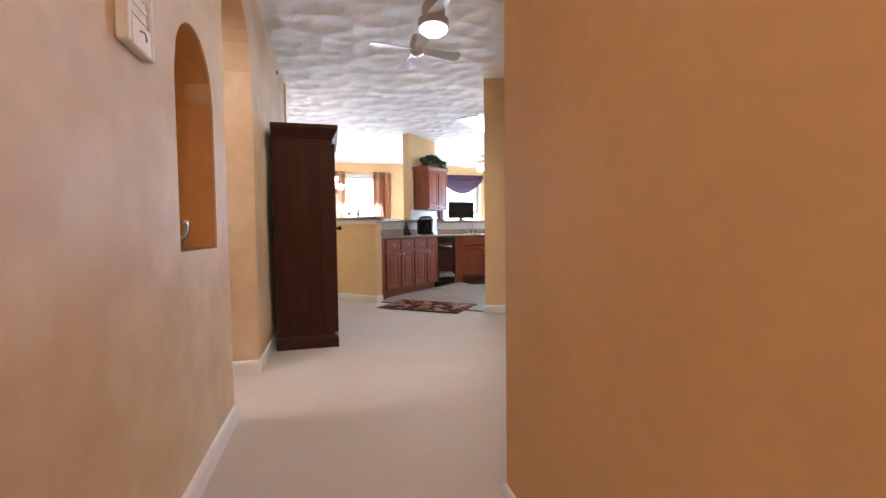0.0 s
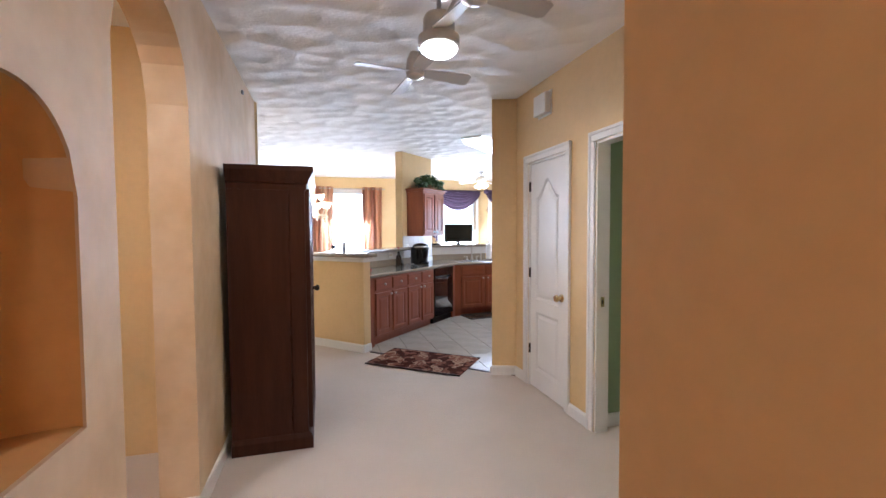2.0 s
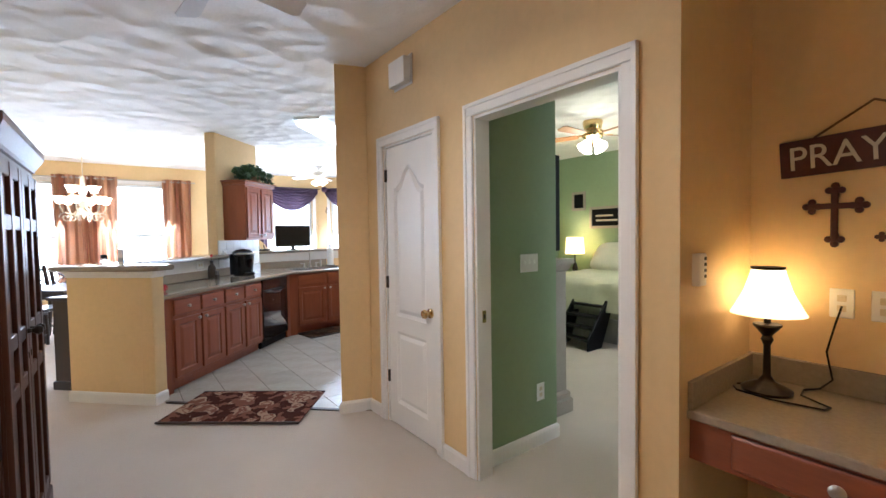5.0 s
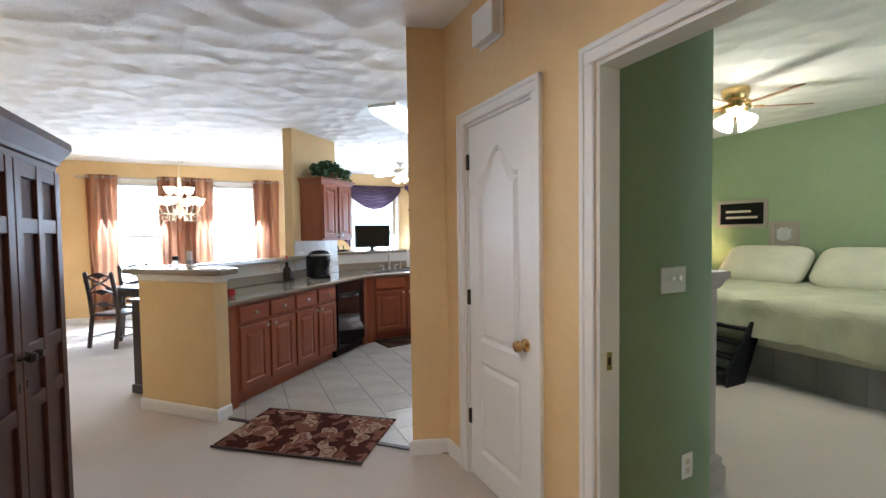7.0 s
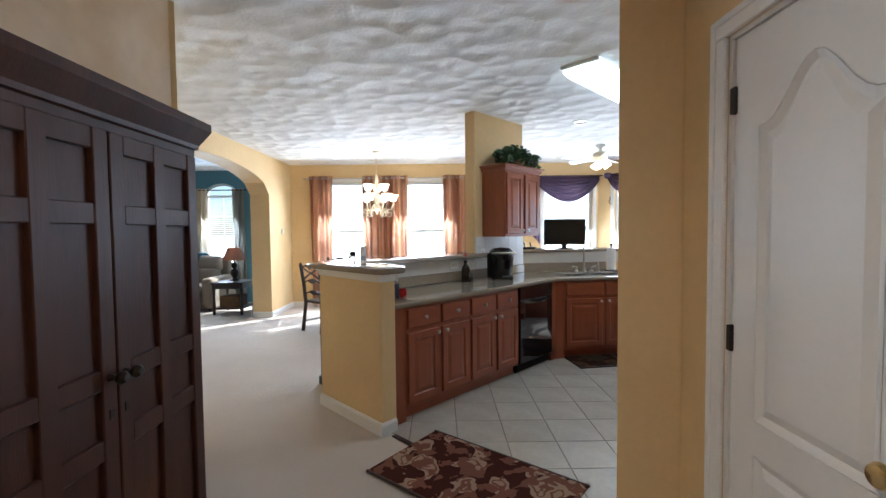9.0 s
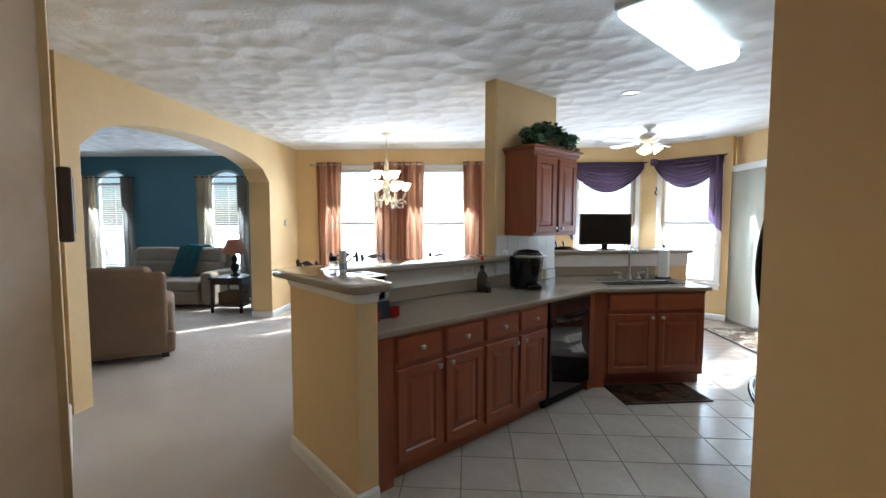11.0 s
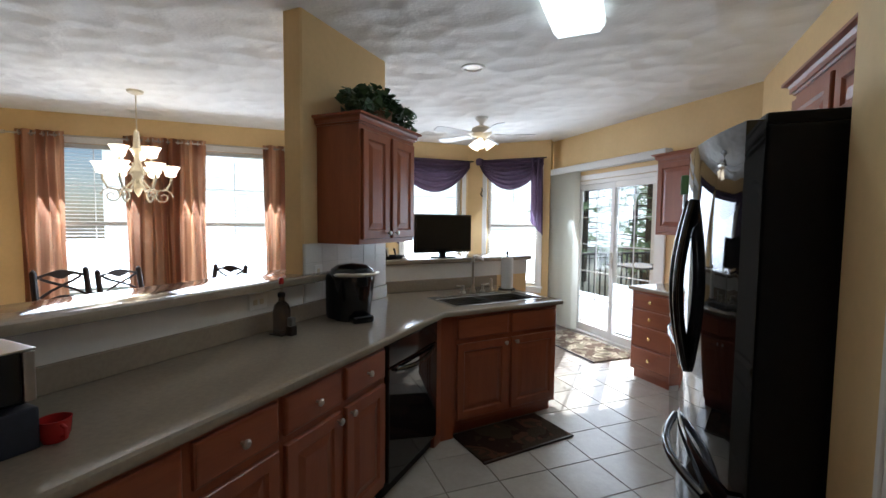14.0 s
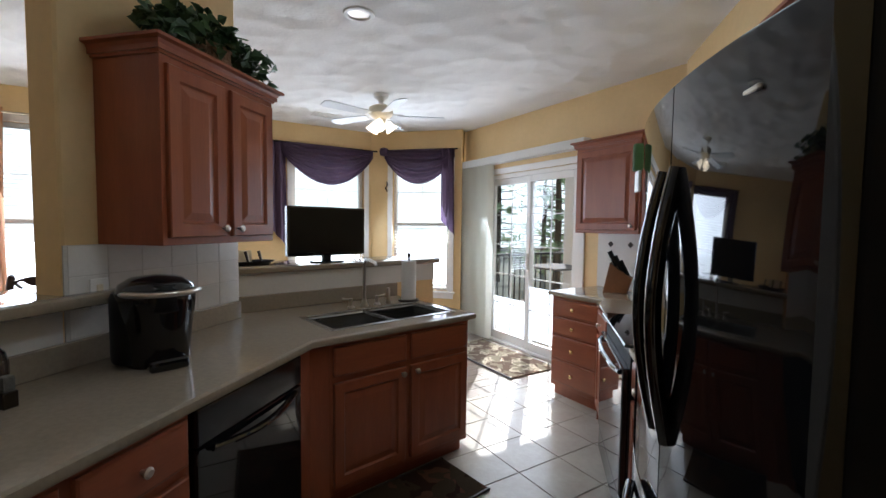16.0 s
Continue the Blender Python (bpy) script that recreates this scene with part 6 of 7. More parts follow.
def plate_switch(m, label, w=0.075, toggles=1, outlet=False):
    sw = thing("outlet" if outlet else "light_switch", m, label, "outlet" if outlet else "switch")
    part("cover_plate", boxes(((-w / 2, -0.006, -0.058), (w / 2, 0, 0.058)), bevel=0.003), M_WHITE, sw)
    for k in range(toggles):
        x = (k - (toggles - 1) / 2) * 0.046
        if outlet:
            for z in (-0.02, 0.02):
                part("socket", boxes(((x - 0.014, -0.008, z - 0.013), (x + 0.014, -0.004, z + 0.013)), bevel=0.002), M_CREAMC, sw)
        else:
            part("toggle", boxes(((x - 0.005, -0.016, -0.004), (x + 0.005, -0.004, 0.016)), bevel=0.002), M_WHITE, sw)
    return sw


plate_switch(D @ pose(2.783, 3.40, 1.212), "white triple light switch plate on the green wall", 0.165, 3)
plate_switch(D @ pose(2.885, 3.40, 0.352), "white outlet plate low on the green wall", 0.075, 1, True)
plate_switch(D @ pose(-1.6, 3.62, 1.10, 0, 0, 90), "white light switch in the passage beyond the arch")
plate_switch(D @ pose(2.965, 1.936, 1.11, 0, 0, -90), "white outlet with a cord plugged in above the desk", 0.075, 1, True)
plate_switch(D @ pose(2.965, 1.815, 1.11, 0, 0, -90), "white outlet plate above the desk", 0.075, 1, True)
th = thing("thermostat", D @ pose(2.40, 2.247, 1.262), "small white wall remote holder beside the desk", "thermostat")
part("cover", boxes(((-0.03, -0.03, -0.06), (0.03, 0, 0.06)), bevel=0.006, seg=2), M_WHITE, th)
for k in range(4):
    part("button", boxes(((0.006, -0.033, -0.03 + k * 0.022), (0.02, -0.029, -0.018 + k * 0.022))), M_BLACKM, th)
th = thing("thermostat", D @ pose(-1.56, 10.69, 1.45, 0, 0, 90), "round pale wall thermostat beside the archway", "thermostat")
part("dial", lathe(bmesh.new(), [(0.0, 0.03), (0.045, 0.028), (0.055, 0.015), (0.058, 0.0)], pose(0, 0, 0, 90)), M_CREAMC, th, "", True)
clk = thing("wall_shelf_clock", pose(-5.2, 3.68, 1.58) @ Matrix.Diagonal((1.2, 1.4, 1.3, 1)), "thick dark-framed wall plaque with pale face", "wall decor")
part("frame", boxes(((-0.18, 0, -0.17), (0.18, 0.05, 0.17)), bevel=0.012, seg=2), M_DARKWOOD, clk)
part("face", boxes(((-0.13, 0.045, -0.13), (0.13, 0.058, 0.13)), bevel=0.004), M_CREAMC, clk)

# desk alcove
desk = thing("built_in_desk", D @ pose(2.335, 2.245, 0, 0, 0, -90), "built-in stone-topped desk with one cherry drawer", "desk")
part("desk_top", prism(bmesh.new(), [(0.0, 0.0), (0.91, 0.0), (0.91, 0.628), (0.0, 0.628)], 0.715, 0.75, None, 0.006), M_COUNTER, desk)
part("upstand", boxes(((0.0, 0.608, 0.75), (0.91, 0.628, 0.855)), bevel=0.003), M_COUNTER, desk)
part("upstand", boxes(((0.0, 0.004, 0.75), (0.02, 0.607, 0.854)), bevel=0.003), M_COUNTER, desk)
part("apron", boxes(((0.0, 0.025, 0.56), (0.885, 0.055, 0.714)), ((0, 0.055, 0.56), (0.02, 0.62, 0.714)), ((0.865, 0.055, 0.56), (0.885, 0.62, 0.714))), M_CHERRYH, desk)
dr = part("drawer", raised_front(0.14, 0.85, 0.58, 0.70, True), M_CHERRYH, desk)
dr.location = (0, 0.027, 0)
part("knob", lathe(bmesh.new(), [(0.01, 0), (0.008, 0.012), (0.02, 0.02), (0.022, 0.028), (0.012, 0.036), (0, 0.037)], pose(0.42, -0.02, 0.645, 90), 14), M_NICKEL, dr, "oval nickel knob", True)
DL = D @ pose(2.77, 2.125, 0.75) @ Matrix.Diagonal((1, 1, 0.945, 1))
lamp = thing("table_lamp", DL, "bronze table lamp with lit cream bell shade", "lamp")
part("base", lathe(bmesh.new(), [(0.0, 0.0), (0.085, 0.0), (0.088, 0.012), (0.06, 0.03), (0.03, 0.045), (0.014, 0.07), (0.012, 0.20), (0.022, 0.225), (0.016, 0.24), (0.034, 0.265), (0.05, 0.285), (0.048, 0.292), (0.012, 0.295), (0.010, 0.40)]), M_BRONZE, lamp, "", True)
part("shade", lathe(bmesh.new(), [(0.128, 0.335), (0.110, 0.37), (0.082, 0.43), (0.062, 0.50), (0.055, 0.53), (0.053, 0.53), (0.060, 0.50), (0.080, 0.43), (0.108, 0.37), (0.126, 0.335)]), M_LAMPSH, lamp, "lit cream fabric bell shade", True)
part("shade_trim", lathe(bmesh.new(), [(0.056, 0.526), (0.058, 0.536), (0.053, 0.536)]), M_BRONZE, lamp, "dark trim ring")
bulb("desk_lamp_bulb", DL @ Vector((0, 0, 0.43)), 15, (1.0, 0.75, 0.44), 0.03)
cord = thing("lamp_cord", D @ pose(0, 0, 0.752), "black lamp cord looped across the desk", "cord")
part("cord_run", tube(bmesh.new(), [(2.83, 2.17, 0.006), (2.74, 2.24, 0.004), (2.68, 2.20, 0.004), (2.66, 2.08, 0.004), (2.69, 1.93, 0.004), (2.73, 1.92, 0.004), (2.80, 2.02, 0.004), (2.87, 2.03, 0.005), (2.92, 1.99, 0.01), (2.938, 1.955, 0.05), (2.94, 1.975, 0.16), (2.945, 1.95, 0.28), (2.945, 1.936, 0.335), (2.958, 1.936, 0.345)], 0.004, 6), M_BLACKM, cord, "", True)
tent = thing("display_card", D @ pose(2.82, 1.66, 0.752, 0, 0, -75), "black display box with a grey folded card before it", "card")
part("card", boxes(((-0.09, 0.0, 0.0), (0.09, 0.012, 0.17)), bevel=0.002), M_BLACKM, tent)
part("print_band", boxes(((-0.045, -0.002, 0.085), (0.03, 0.0, 0.092)), ((-0.045, -0.002, 0.10), (0.03, 0.0, 0.107)), ((-0.03, -0.002, 0.115), (0.02, 0.0, 0.122))), M_LETTER, tent, "pale printed lines")
part("folded_card", boxes(((-0.075, -0.004, 0.0), (0.075, 0.0, 0.085)), m=pose(0, -0.035, 0.002, -14), bevel=0.001), mat("grey_card", (0.34, 0.32, 0.30), 0.8, vary=0.03), tent, "plain grey folded card")
sign = thing("wall_sign", D @ pose(2.963, 2.137, 1.694, 0, -3, -90) @ Matrix.Diagonal((0.94, 1, 0.94, 1)), "oxblood wooden sign with raised cream letters", "sign")
part("board", boxes(((0.0, -0.02, -0.08), (0.62, 0, 0.08)), bevel=0.003), M_CROSS, sign)
for word, x in (("PRAY", 0.03), ("BIG", 0.385)):
    cu = bpy.data.curves.new("letters", "FONT")
    cu.body, cu.size, cu.extrude = word, 0.145, 0.004
    tmp = bpy.data.objects.new("letters", cu)
    me = bpy.data.meshes.new_from_object(tmp)
    bpy.data.objects.remove(tmp)
    me.materials.append(M_LETTER)
    o = new("letters", me)
    o.parent = sign
    o.matrix_local = pose(x, -0.022, -0.05, 90)
    me.transform(Matrix.Diagonal((0.92, 1, 1, 1)))
    o["label"] = "raised cream capital letters"
part("hanger", tube(bmesh.new(), [(0.12, -0.01, 0.08), (0.31, -0.008, 0.19), (0.52, -0.01, 0.08)], 0.005, 6), M_BASKET, sign, "twine hanger")


def cross(m, s, label):
    c = thing("wall_cross", m, label, "cross", "crosses over the desk")
    t = bmesh.new()
    for a, b in (((0, -1.35), (0, 1.0)), ((-0.85, 0.25), (0.85, 0.25))):
        box(t, (min(a[0], b[0]) - 0.14, -0.14, min(a[1], b[1]) + (-0.14 if a[1] == b[1] else 0)), (max(a[0], b[0]) + 0.14, 0, max(a[1], b[1]) + (0.14 if a[1] == b[1] else 0)), bevel=0.05)
    for x, z in ((0, 1.0), (0, -1.35), (-0.85, 0.25), (0.85, 0.25)):
        for dx, dz in ((0, 0), (0.22, 0), (-0.22, 0), (0, 0.22), (0, -0.22)):
            lathe(t, [(0.0, 0.0), (0.17, 0.0), (0.15, 0.10), (0.0, 0.15)], pose(x + dx, 0, z + dz, 90), 10)
    t.transform(Matrix.Diagonal((s, s, s, 1)))
    part("cross", t, M_CROSS, c)
    return c


cross(D @ pose(2.963, 1.962, 1.475, 0, 0, -90), 0.083, "large carved oxblood wooden cross on the wall")
cross(D @ pose(2.963, 1.785, 1.36, 0, 0, -90), 0.052, "small carved oxblood wooden cross on the wall")

# twin-headed hall fan with a light between the heads
FC = Vector((-1.38, 2.87, 0))
fan = thing("twin_ceiling_fan", pose(FC.x, FC.y, CEIL, 0, 0, 138.5), "brushed nickel twin-head ceiling fan with lit bowl light", "ceiling fan")
part("canopy", lathe(bmesh.new(), [(0.0, 0), (0.07, 0), (0.065, -0.025), (0.02, -0.04)]), M_NICKEL, fan, "", True)
part("downrod", tube(bmesh.new(), [(0, 0, -0.03), (0, 0, -0.14)], 0.013), M_NICKEL, fan, "", True)
part("hub", lathe(bmesh.new(), [(0.0, -0.13), (0.075, -0.13), (0.085, -0.15), (0.085, -0.235), (0.112, -0.245), (0.112, -0.295), (0.10, -0.30)]), M_NICKEL, fan, "brushed nickel drum", True)
part("light_bowl", lathe(bmesh.new(), [(0.10, -0.295), (0.096, -0.315), (0.07, -0.335), (0.03, -0.345), (0.0, -0.347)]), M_BULBH, fan, "lit white glass bowl", True)
for s in (1, -1):
    part("arm", tube(bmesh.new(), [(s * 0.08, 0, -0.19), (s * 0.25, 0, -0.17), (s * 0.40, 0, -0.19)], 0.012), M_NICKEL, fan, "", True)
    hm = pose(s * 0.48, 0, -0.26, 0, s * 4, 0)
    head = part("fan_head", lathe(bmesh.new(), [(0.0, 0.13), (0.03, 0.125), (0.05, 0.08), (0.058, 0.03), (0.06, 0.0), (0.055, -0.03), (0.03, -0.045), (0.0, -0.05)], hm), M_NICKEL, fan, "nickel motor head", True)
    for k in range(4):
        bm_ = prism(bmesh.new(), [(0.05, -0.035), (0.36, -0.055), (0.385, -0.04), (0.385, 0.04), (0.36, 0.055), (0.05, 0.035)], -0.003, 0.003, hm @ pose(0, 0, 0, 0, 0, 90 * k + 4) @ pose(0, 0, 0, -16))
        part("fan_blade", bm_, M_BLADE, fan)
# dome fixtures added out of view to go with the entry and passage lamps
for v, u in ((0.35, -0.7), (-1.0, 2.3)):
    dome = thing("ceiling_light", D @ pose(v, u, CEIL), "flush white glass dome ceiling light added out of view, lit", "ceiling light")
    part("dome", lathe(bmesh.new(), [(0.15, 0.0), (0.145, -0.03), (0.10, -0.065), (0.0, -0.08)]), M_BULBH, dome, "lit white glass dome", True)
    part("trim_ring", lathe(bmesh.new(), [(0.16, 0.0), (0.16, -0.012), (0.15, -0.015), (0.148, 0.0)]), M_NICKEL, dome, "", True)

# ---- bedroom ----
bed = thing("bed", D @ pose(5.42, 3.52, 0), "king bed with pale sage comforter and grey skirt, made", "bed")


def soft(bm, a, b, r, seg=4):
    return box(bm, a, b, None, r, seg)


line = []
for (ax, ay), (bx_, by_), nrm in (((0.10, 2.04), (0.10, 0.08), (-1, 0)), ((0.10, 0.08), (1.75, 0.08), (0, -1))):
    for k in range(60):
        q = 0.010 * math.sin(k * 1.9) + 0.005 * math.sin(k * 0.7)
        line.append((ax + (bx_ - ax) * k / 60 + nrm[0] * q, ay + (by_ - ay) * k / 60 + nrm[1] * q))
t = bmesh.new()
rows = [[t.verts.new((x, y, 0.01)), t.verts.new((x, y, 0.36))] for x, y in line]
for p, q in zip(rows, rows[1:]):
    t.faces.new((p[0], q[0], q[1], p[1]))
bmesh.ops.solidify(t, geom=t.faces[:], thickness=0.004)
part("bed_skirt", t, M_SKIRT, bed, "gathered grey skirt", True)
part("mattress", soft(bmesh.new(), (0.06, 0.06, 0.32), (1.77, 2.04, 0.76), 0.05), M_BEDDING, bed, "", True)
t = bmesh.new()
nx, ny = 40, 44
rows = []
for i in range(nx + 1):
    row = []
    for j in range(ny + 1):
        x, y = -0.35 + 1.95 * i / nx, -0.36 + 2.82 * j / ny
        over = max(0.0, 0.03 - x, 0.03 - y, y - 2.07)
        px, py = min(max(x, 0.0 - 0.02), 9), min(max(y, -0.02), 2.12)
        wob = noise.noise((x * 3.0, y * 3.0, 1.0)) * 0.028 + noise.noise((x * 8, y * 8, 4.0)) * 0.016
        z = 0.80 + wob - over * 1.0
        k = noise.noise((x * 3, y * 6, 7)) * 0.06 * min(1, over * 6)
        row.append(t.verts.new((px - k * (x < 0.03) - 0.05 * min(1, over * 3) * (x < 0.03), py - (0.05 * min(1, over * 3) + k) * (y < 0.03) + (0.05 * min(1, over * 3) + k) * (y > 2.07), max(z, 0.34))))
    rows.append(row)
for a, b in zip(rows, rows[1:]):
    for j in range(ny):
        t.faces.new((a[j], a[j + 1], b[j + 1], b[j]))
part("comforter", t, M_BEDDING, bed, "", True)
for y in (0.26, 1.26):
    pm = Matrix.Translation((1.54, y + 0.43, 0.99)) @ pose(0, 0, 0, 0, -45, 0)
    t = bmesh.new()
    bmesh.ops.create_uvsphere(t, u_segments=24, v_segments=14, radius=1.0)
    for v in t.verts:
        x, y_, z = v.co
        f = lambda q: math.copysign(abs(q) ** 0.42, q)  # noqa: E731
        v.co = Vector((f(x) * 0.29, f(y_) * 0.485, z * 0.12 * (1 - 0.35 * max(abs(x), abs(y_)) ** 4)))
    pw = thing("pillow", D @ pose(5.42, 3.52, 0) @ pm, "plump pale cream pillow leaning at the bed head", "pillow", "bed pillows")
    part("pillow_body", t, M_PILLOW, pw, "", True)
steps = thing("pet_steps", D @ pose(5.22, 4.50, 0), "black moulded plastic pet steps beside the bed", "steps")
for k in range(4):
    part("tread", boxes(((-0.20 + 0.09 * k, 0.0, 0.10 + 0.125 * k), (-0.06 + 0.09 * k, 0.42, 0.13 + 0.125 * k)), bevel=0.006), M_BLACKM, steps)
for y in (-0.03, 0.42):
    t = prism(bmesh.new(), [(-0.22, 0.0), (0.05, 0.0), (0.30, 0.50), (0.30, 0.56), (0.16, 0.56), (-0.22, 0.14)], -y - 0.03, -y, pose(0, 0, 0, 90), 0.006)
    part("side_wall", t, M_BLACKM, steps)
DR = D @ pose(3.057, 3.62, 0)
dres = thing("dresser", DR, "tall greige dresser with moulded base and top", "dresser")
part("carcass", boxes(((0.0, 0.0, 0.10), (0.40, 1.0, 1.16)), bevel=0.004), M_GREIGE, dres)
part("base_moulding", sweep(bmesh.new(), [(0, 0), (0.035, 0), (0.035, 0.10), (0.02, 0.115), (0.022, 0.15), (0.0, 0.17)], [(0.0, 0.0), (0.40, 0.0), (0.40, 1.0)]), M_GREIGE, dres)
part("top_moulding", sweep(bmesh.new(), [(0, 1.10), (0.012, 1.11), (0.03, 1.15), (0.045, 1.165), (0.045, 1.20), (0, 1.20)], [(0.0, 0.0), (0.40, 0.0), (0.40, 1.0)]), M_GREIGE, dres)
part("top_board", boxes(((0.0, 0.0, 1.16), (0.40, 1.0, 1.198))), M_GREIGE, dres)
part("bottom_board", boxes(((0.0, 0.0, 0.0), (0.40, 1.0, 0.10))), M_GREIGE, dres)
for k in range(4):
    part("drawer_front", boxes(((0.40, 0.05, 0.20 + 0.23 * k), (0.415, 0.95, 0.41 + 0.23 * k)), bevel=0.004), M_GREIGE, dres)
btv = thing("television", DR @ Matrix.Translation((0.33, 0.04, 1.20)), "black flat television on the bedroom dresser", "television")
part("bezel", boxes(((0.0, 0.0, 0.06), (0.05, 0.9, 0.80)), bevel=0.008, seg=2), M_BLACKM, btv)
part("screen", boxes(((0.0505, 0.02, 0.09), (0.053, 0.88, 0.78))), M_SCREEN, btv)
part("stand", boxes(((-0.06, 0.25, 0.0), (0.12, 0.65, 0.015)), ((0.01, 0.40, 0.01), (0.04, 0.50, 0.07)), bevel=0.004), M_BLACKM, btv)


def picture(v, u, z, w, h, label, inner):
    fr_ = thing("picture_frame", D @ pose(v, u, z, 0, 0, -90), label, "picture", "pictures over the bed")
    b = 0.045
    part("frame", boxes(((0, -0.02, 0), (b, 0, h)), ((w - b, -0.02, 0), (w, 0, h)), ((b, -0.02, 0), (w - b, 0, b)), ((b, -0.02, h - b), (w - b, 0, h)), bevel=0.004), M_GREIGE, fr_)
    part("backing", boxes(((b, -0.008, b), (w - b, -0.002, h - b))), inner, fr_)
    return fr_


picture(7.198, 6.29, 1.77, 0.28, 0.33, "small rustic frame with a pale plaque", M_BLACKM)
f2 = picture(7.198, 5.93, 1.45, 0.64, 0.37, "rustic framed dark sign over the bed", M_BLACKM)
for k in range(2):
    part("line", boxes(((0.12, -0.011, 0.12 + 0.08 * k), (0.52 - 0.08 * k, -0.0085, 0.15 + 0.08 * k))), M_LETTER, f2, "row of pale lettering")
f3 = picture(7.198, 5.27, 1.20, 0.33, 0.32, "square rustic frame with a pale shape", M_GREIGE)
part("mat_shape", boxes(((0.09, -0.012, 0.10), (0.24, -0.0085, 0.22)), ((0.11, -0.012, 0.08), (0.21, -0.009, 0.24)), bevel=0.002), M_PAPER, f3, "pale cut-out shape")
ns = thing("nightstand", D @ pose(6.72, 5.93, 0), "small greige nightstand beside the bed", "nightstand")
part("carcass", boxes(((0, 0, 0.08), (0.45, 0.45, 0.62)), bevel=0.006), M_GREIGE, ns)
part("top", boxes(((-0.02, -0.02, 0.62), (0.47, 0.47, 0.645)), bevel=0.006), M_GREIGE, ns)
for x in (0.03, 0.38):
    for y in (0.03, 0.38):
        part("foot", boxes(((x, y, 0), (x + 0.05, y + 0.05, 0.08))), M_GREIGE, ns)
LB = D @ pose(6.95, 6.06, 0.645)
lamp = thing("table_lamp", LB, "bedside lamp with lit drum shade", "lamp")
part("base", lathe(bmesh.new(), [(0.0, 0), (0.07, 0), (0.07, 0.015), (0.025, 0.04), (0.05, 0.12), (0.03, 0.2), (0.01, 0.24), (0.01, 0.45)]), M_BRONZE, lamp, "", True)
part("shade", lathe(bmesh.new(), [(0.16, 0.38), (0.14, 0.66), (0.138, 0.66), (0.158, 0.38)]), M_LAMPSH, lamp, "lit cream drum shade", True)
bulb("bedside_bulb", LB @ Vector((0, 0, 0.5)), 5, (1.0, 0.72, 0.42), 0.04)
BF = dpt(5.24, 4.57, CEIL)
bf = thing("ceiling_fan", Matrix.Translation(BF), "brass bedroom ceiling fan with oak blades and lit shades", "ceiling fan")
part("canopy", lathe(bmesh.new(), [(0.0, 0), (0.11, 0), (0.115, -0.03), (0.10, -0.10), (0.13, -0.13), (0.12, -0.19), (0.07, -0.22), (0.05, -0.26), (0.0, -0.27)]), M_BRASS, bf, "polished brass motor", True)
blade_set(bf, 5, 0.18, 0.62, 0.13, -0.17, M_OAK, 10, 12, M_BRASS)
for k in range(4):
    part("glass_shade", tulip(bmesh.new(), pose(0, 0, -0.24, 0, 0, 90 * k + 30) @ pose(0.06, 0, 0, 0, -40) @ Matrix.Diagonal((1.25, 1.25, 1.25, 1))), M_BULB, bf, "lit frosted glass shade", True)
bulb("bedroom_fan_bulb", BF + Vector((0, 0, -0.45)), 13, (1.0, 0.84, 0.56), 0.1)

# ---- dining room ----
CH = Vector((-6.78, 7.18, CEIL))
chn = thing("chandelier", Matrix.Translation(CH), "cream two-tier scrolled chandelier with lit glass shades", "chandelier")
part("canopy", lathe(bmesh.new(), [(0.0, 0), (0.07, 0), (0.065, -0.02), (0.015, -0.04)]), M_CREAMC, chn, "", True)
part("chain", tube(bmesh.new(), [(0.004 * (k % 2), 0.004 * ((k + 1) % 2), -0.03 - 0.03 * k) for k in range(13)], 0.006, 6), M_CREAMC, chn)
part("stem", lathe(bmesh.new(), [(0.0, -0.37), (0.02, -0.38), (0.025, -0.42), (0.03, -0.52), (0.05, -0.55), (0.025, -0.58), (0.025, -0.70), (0.06, -0.76), (0.045, -0.82), (0.025, -0.88), (0.045, -0.92), (0.02, -0.98), (0.0, -1.01)]), M_CREAMC, chn, "", True)
for tier, (n_, r, z, off) in enumerate(((3, 0.145, -0.64, 20), (6, 0.27, -0.80, 0))):
    for k in range(n_):
        a = radians(360 * k / n_ + off)
        c, s = math.cos(a), math.sin(a)
        pts = [(0.03 * c, 0.03 * s, z - 0.04), (r * 0.45 * c, r * 0.45 * s, z - 0.15), (r * 0.85 * c, r * 0.85 * s, z - 0.13), (r * 1.0 * c, r * 1.0 * s, z - 0.05), (r * c, r * s, z)]
        part("arm", tube(bmesh.new(), pts, 0.010, 7), M_CREAMC, chn, "", True)
        if tier:
            part("scroll", tube(bmesh.new(), [((r * 0.75 + 0.085 * math.cos(q * 0.7) * (1 - q / 16)) * c, (r * 0.75 + 0.085 * math.cos(q * 0.7) * (1 - q / 16)) * s, z - 0.20 + 0.085 * math.sin(q * 0.7) * (1 - q / 16)) for q in range(14)], 0.007, 6), M_CREAMC, chn)
        part("glass_shade", lathe(bmesh.new(), [(0.02, 0.0), (0.045, 0.01), (0.055, 0.05), (0.085, 0.105), (0.082, 0.105), (0.05, 0.05), (0.0, 0.012)], pose(r * c, r * s, z), 14), M_BULB, chn, "lit frosted glass shade", True)
bulb("chandelier_bulbs", CH + Vector((0, 0, -1.06)), 2.5, (1.0, 0.78, 0.5), 0.12)
TB = pose(-6.56, 7.01, 0)
tab = thing("dining_table", TB, "dark wooden dining table under the chandelier", "table")
part("tabletop", boxes(((-0.48, -0.78, 0.72), (0.48, 0.78, 0.76)), bevel=0.01, seg=2), M_DARKWOOD, tab)
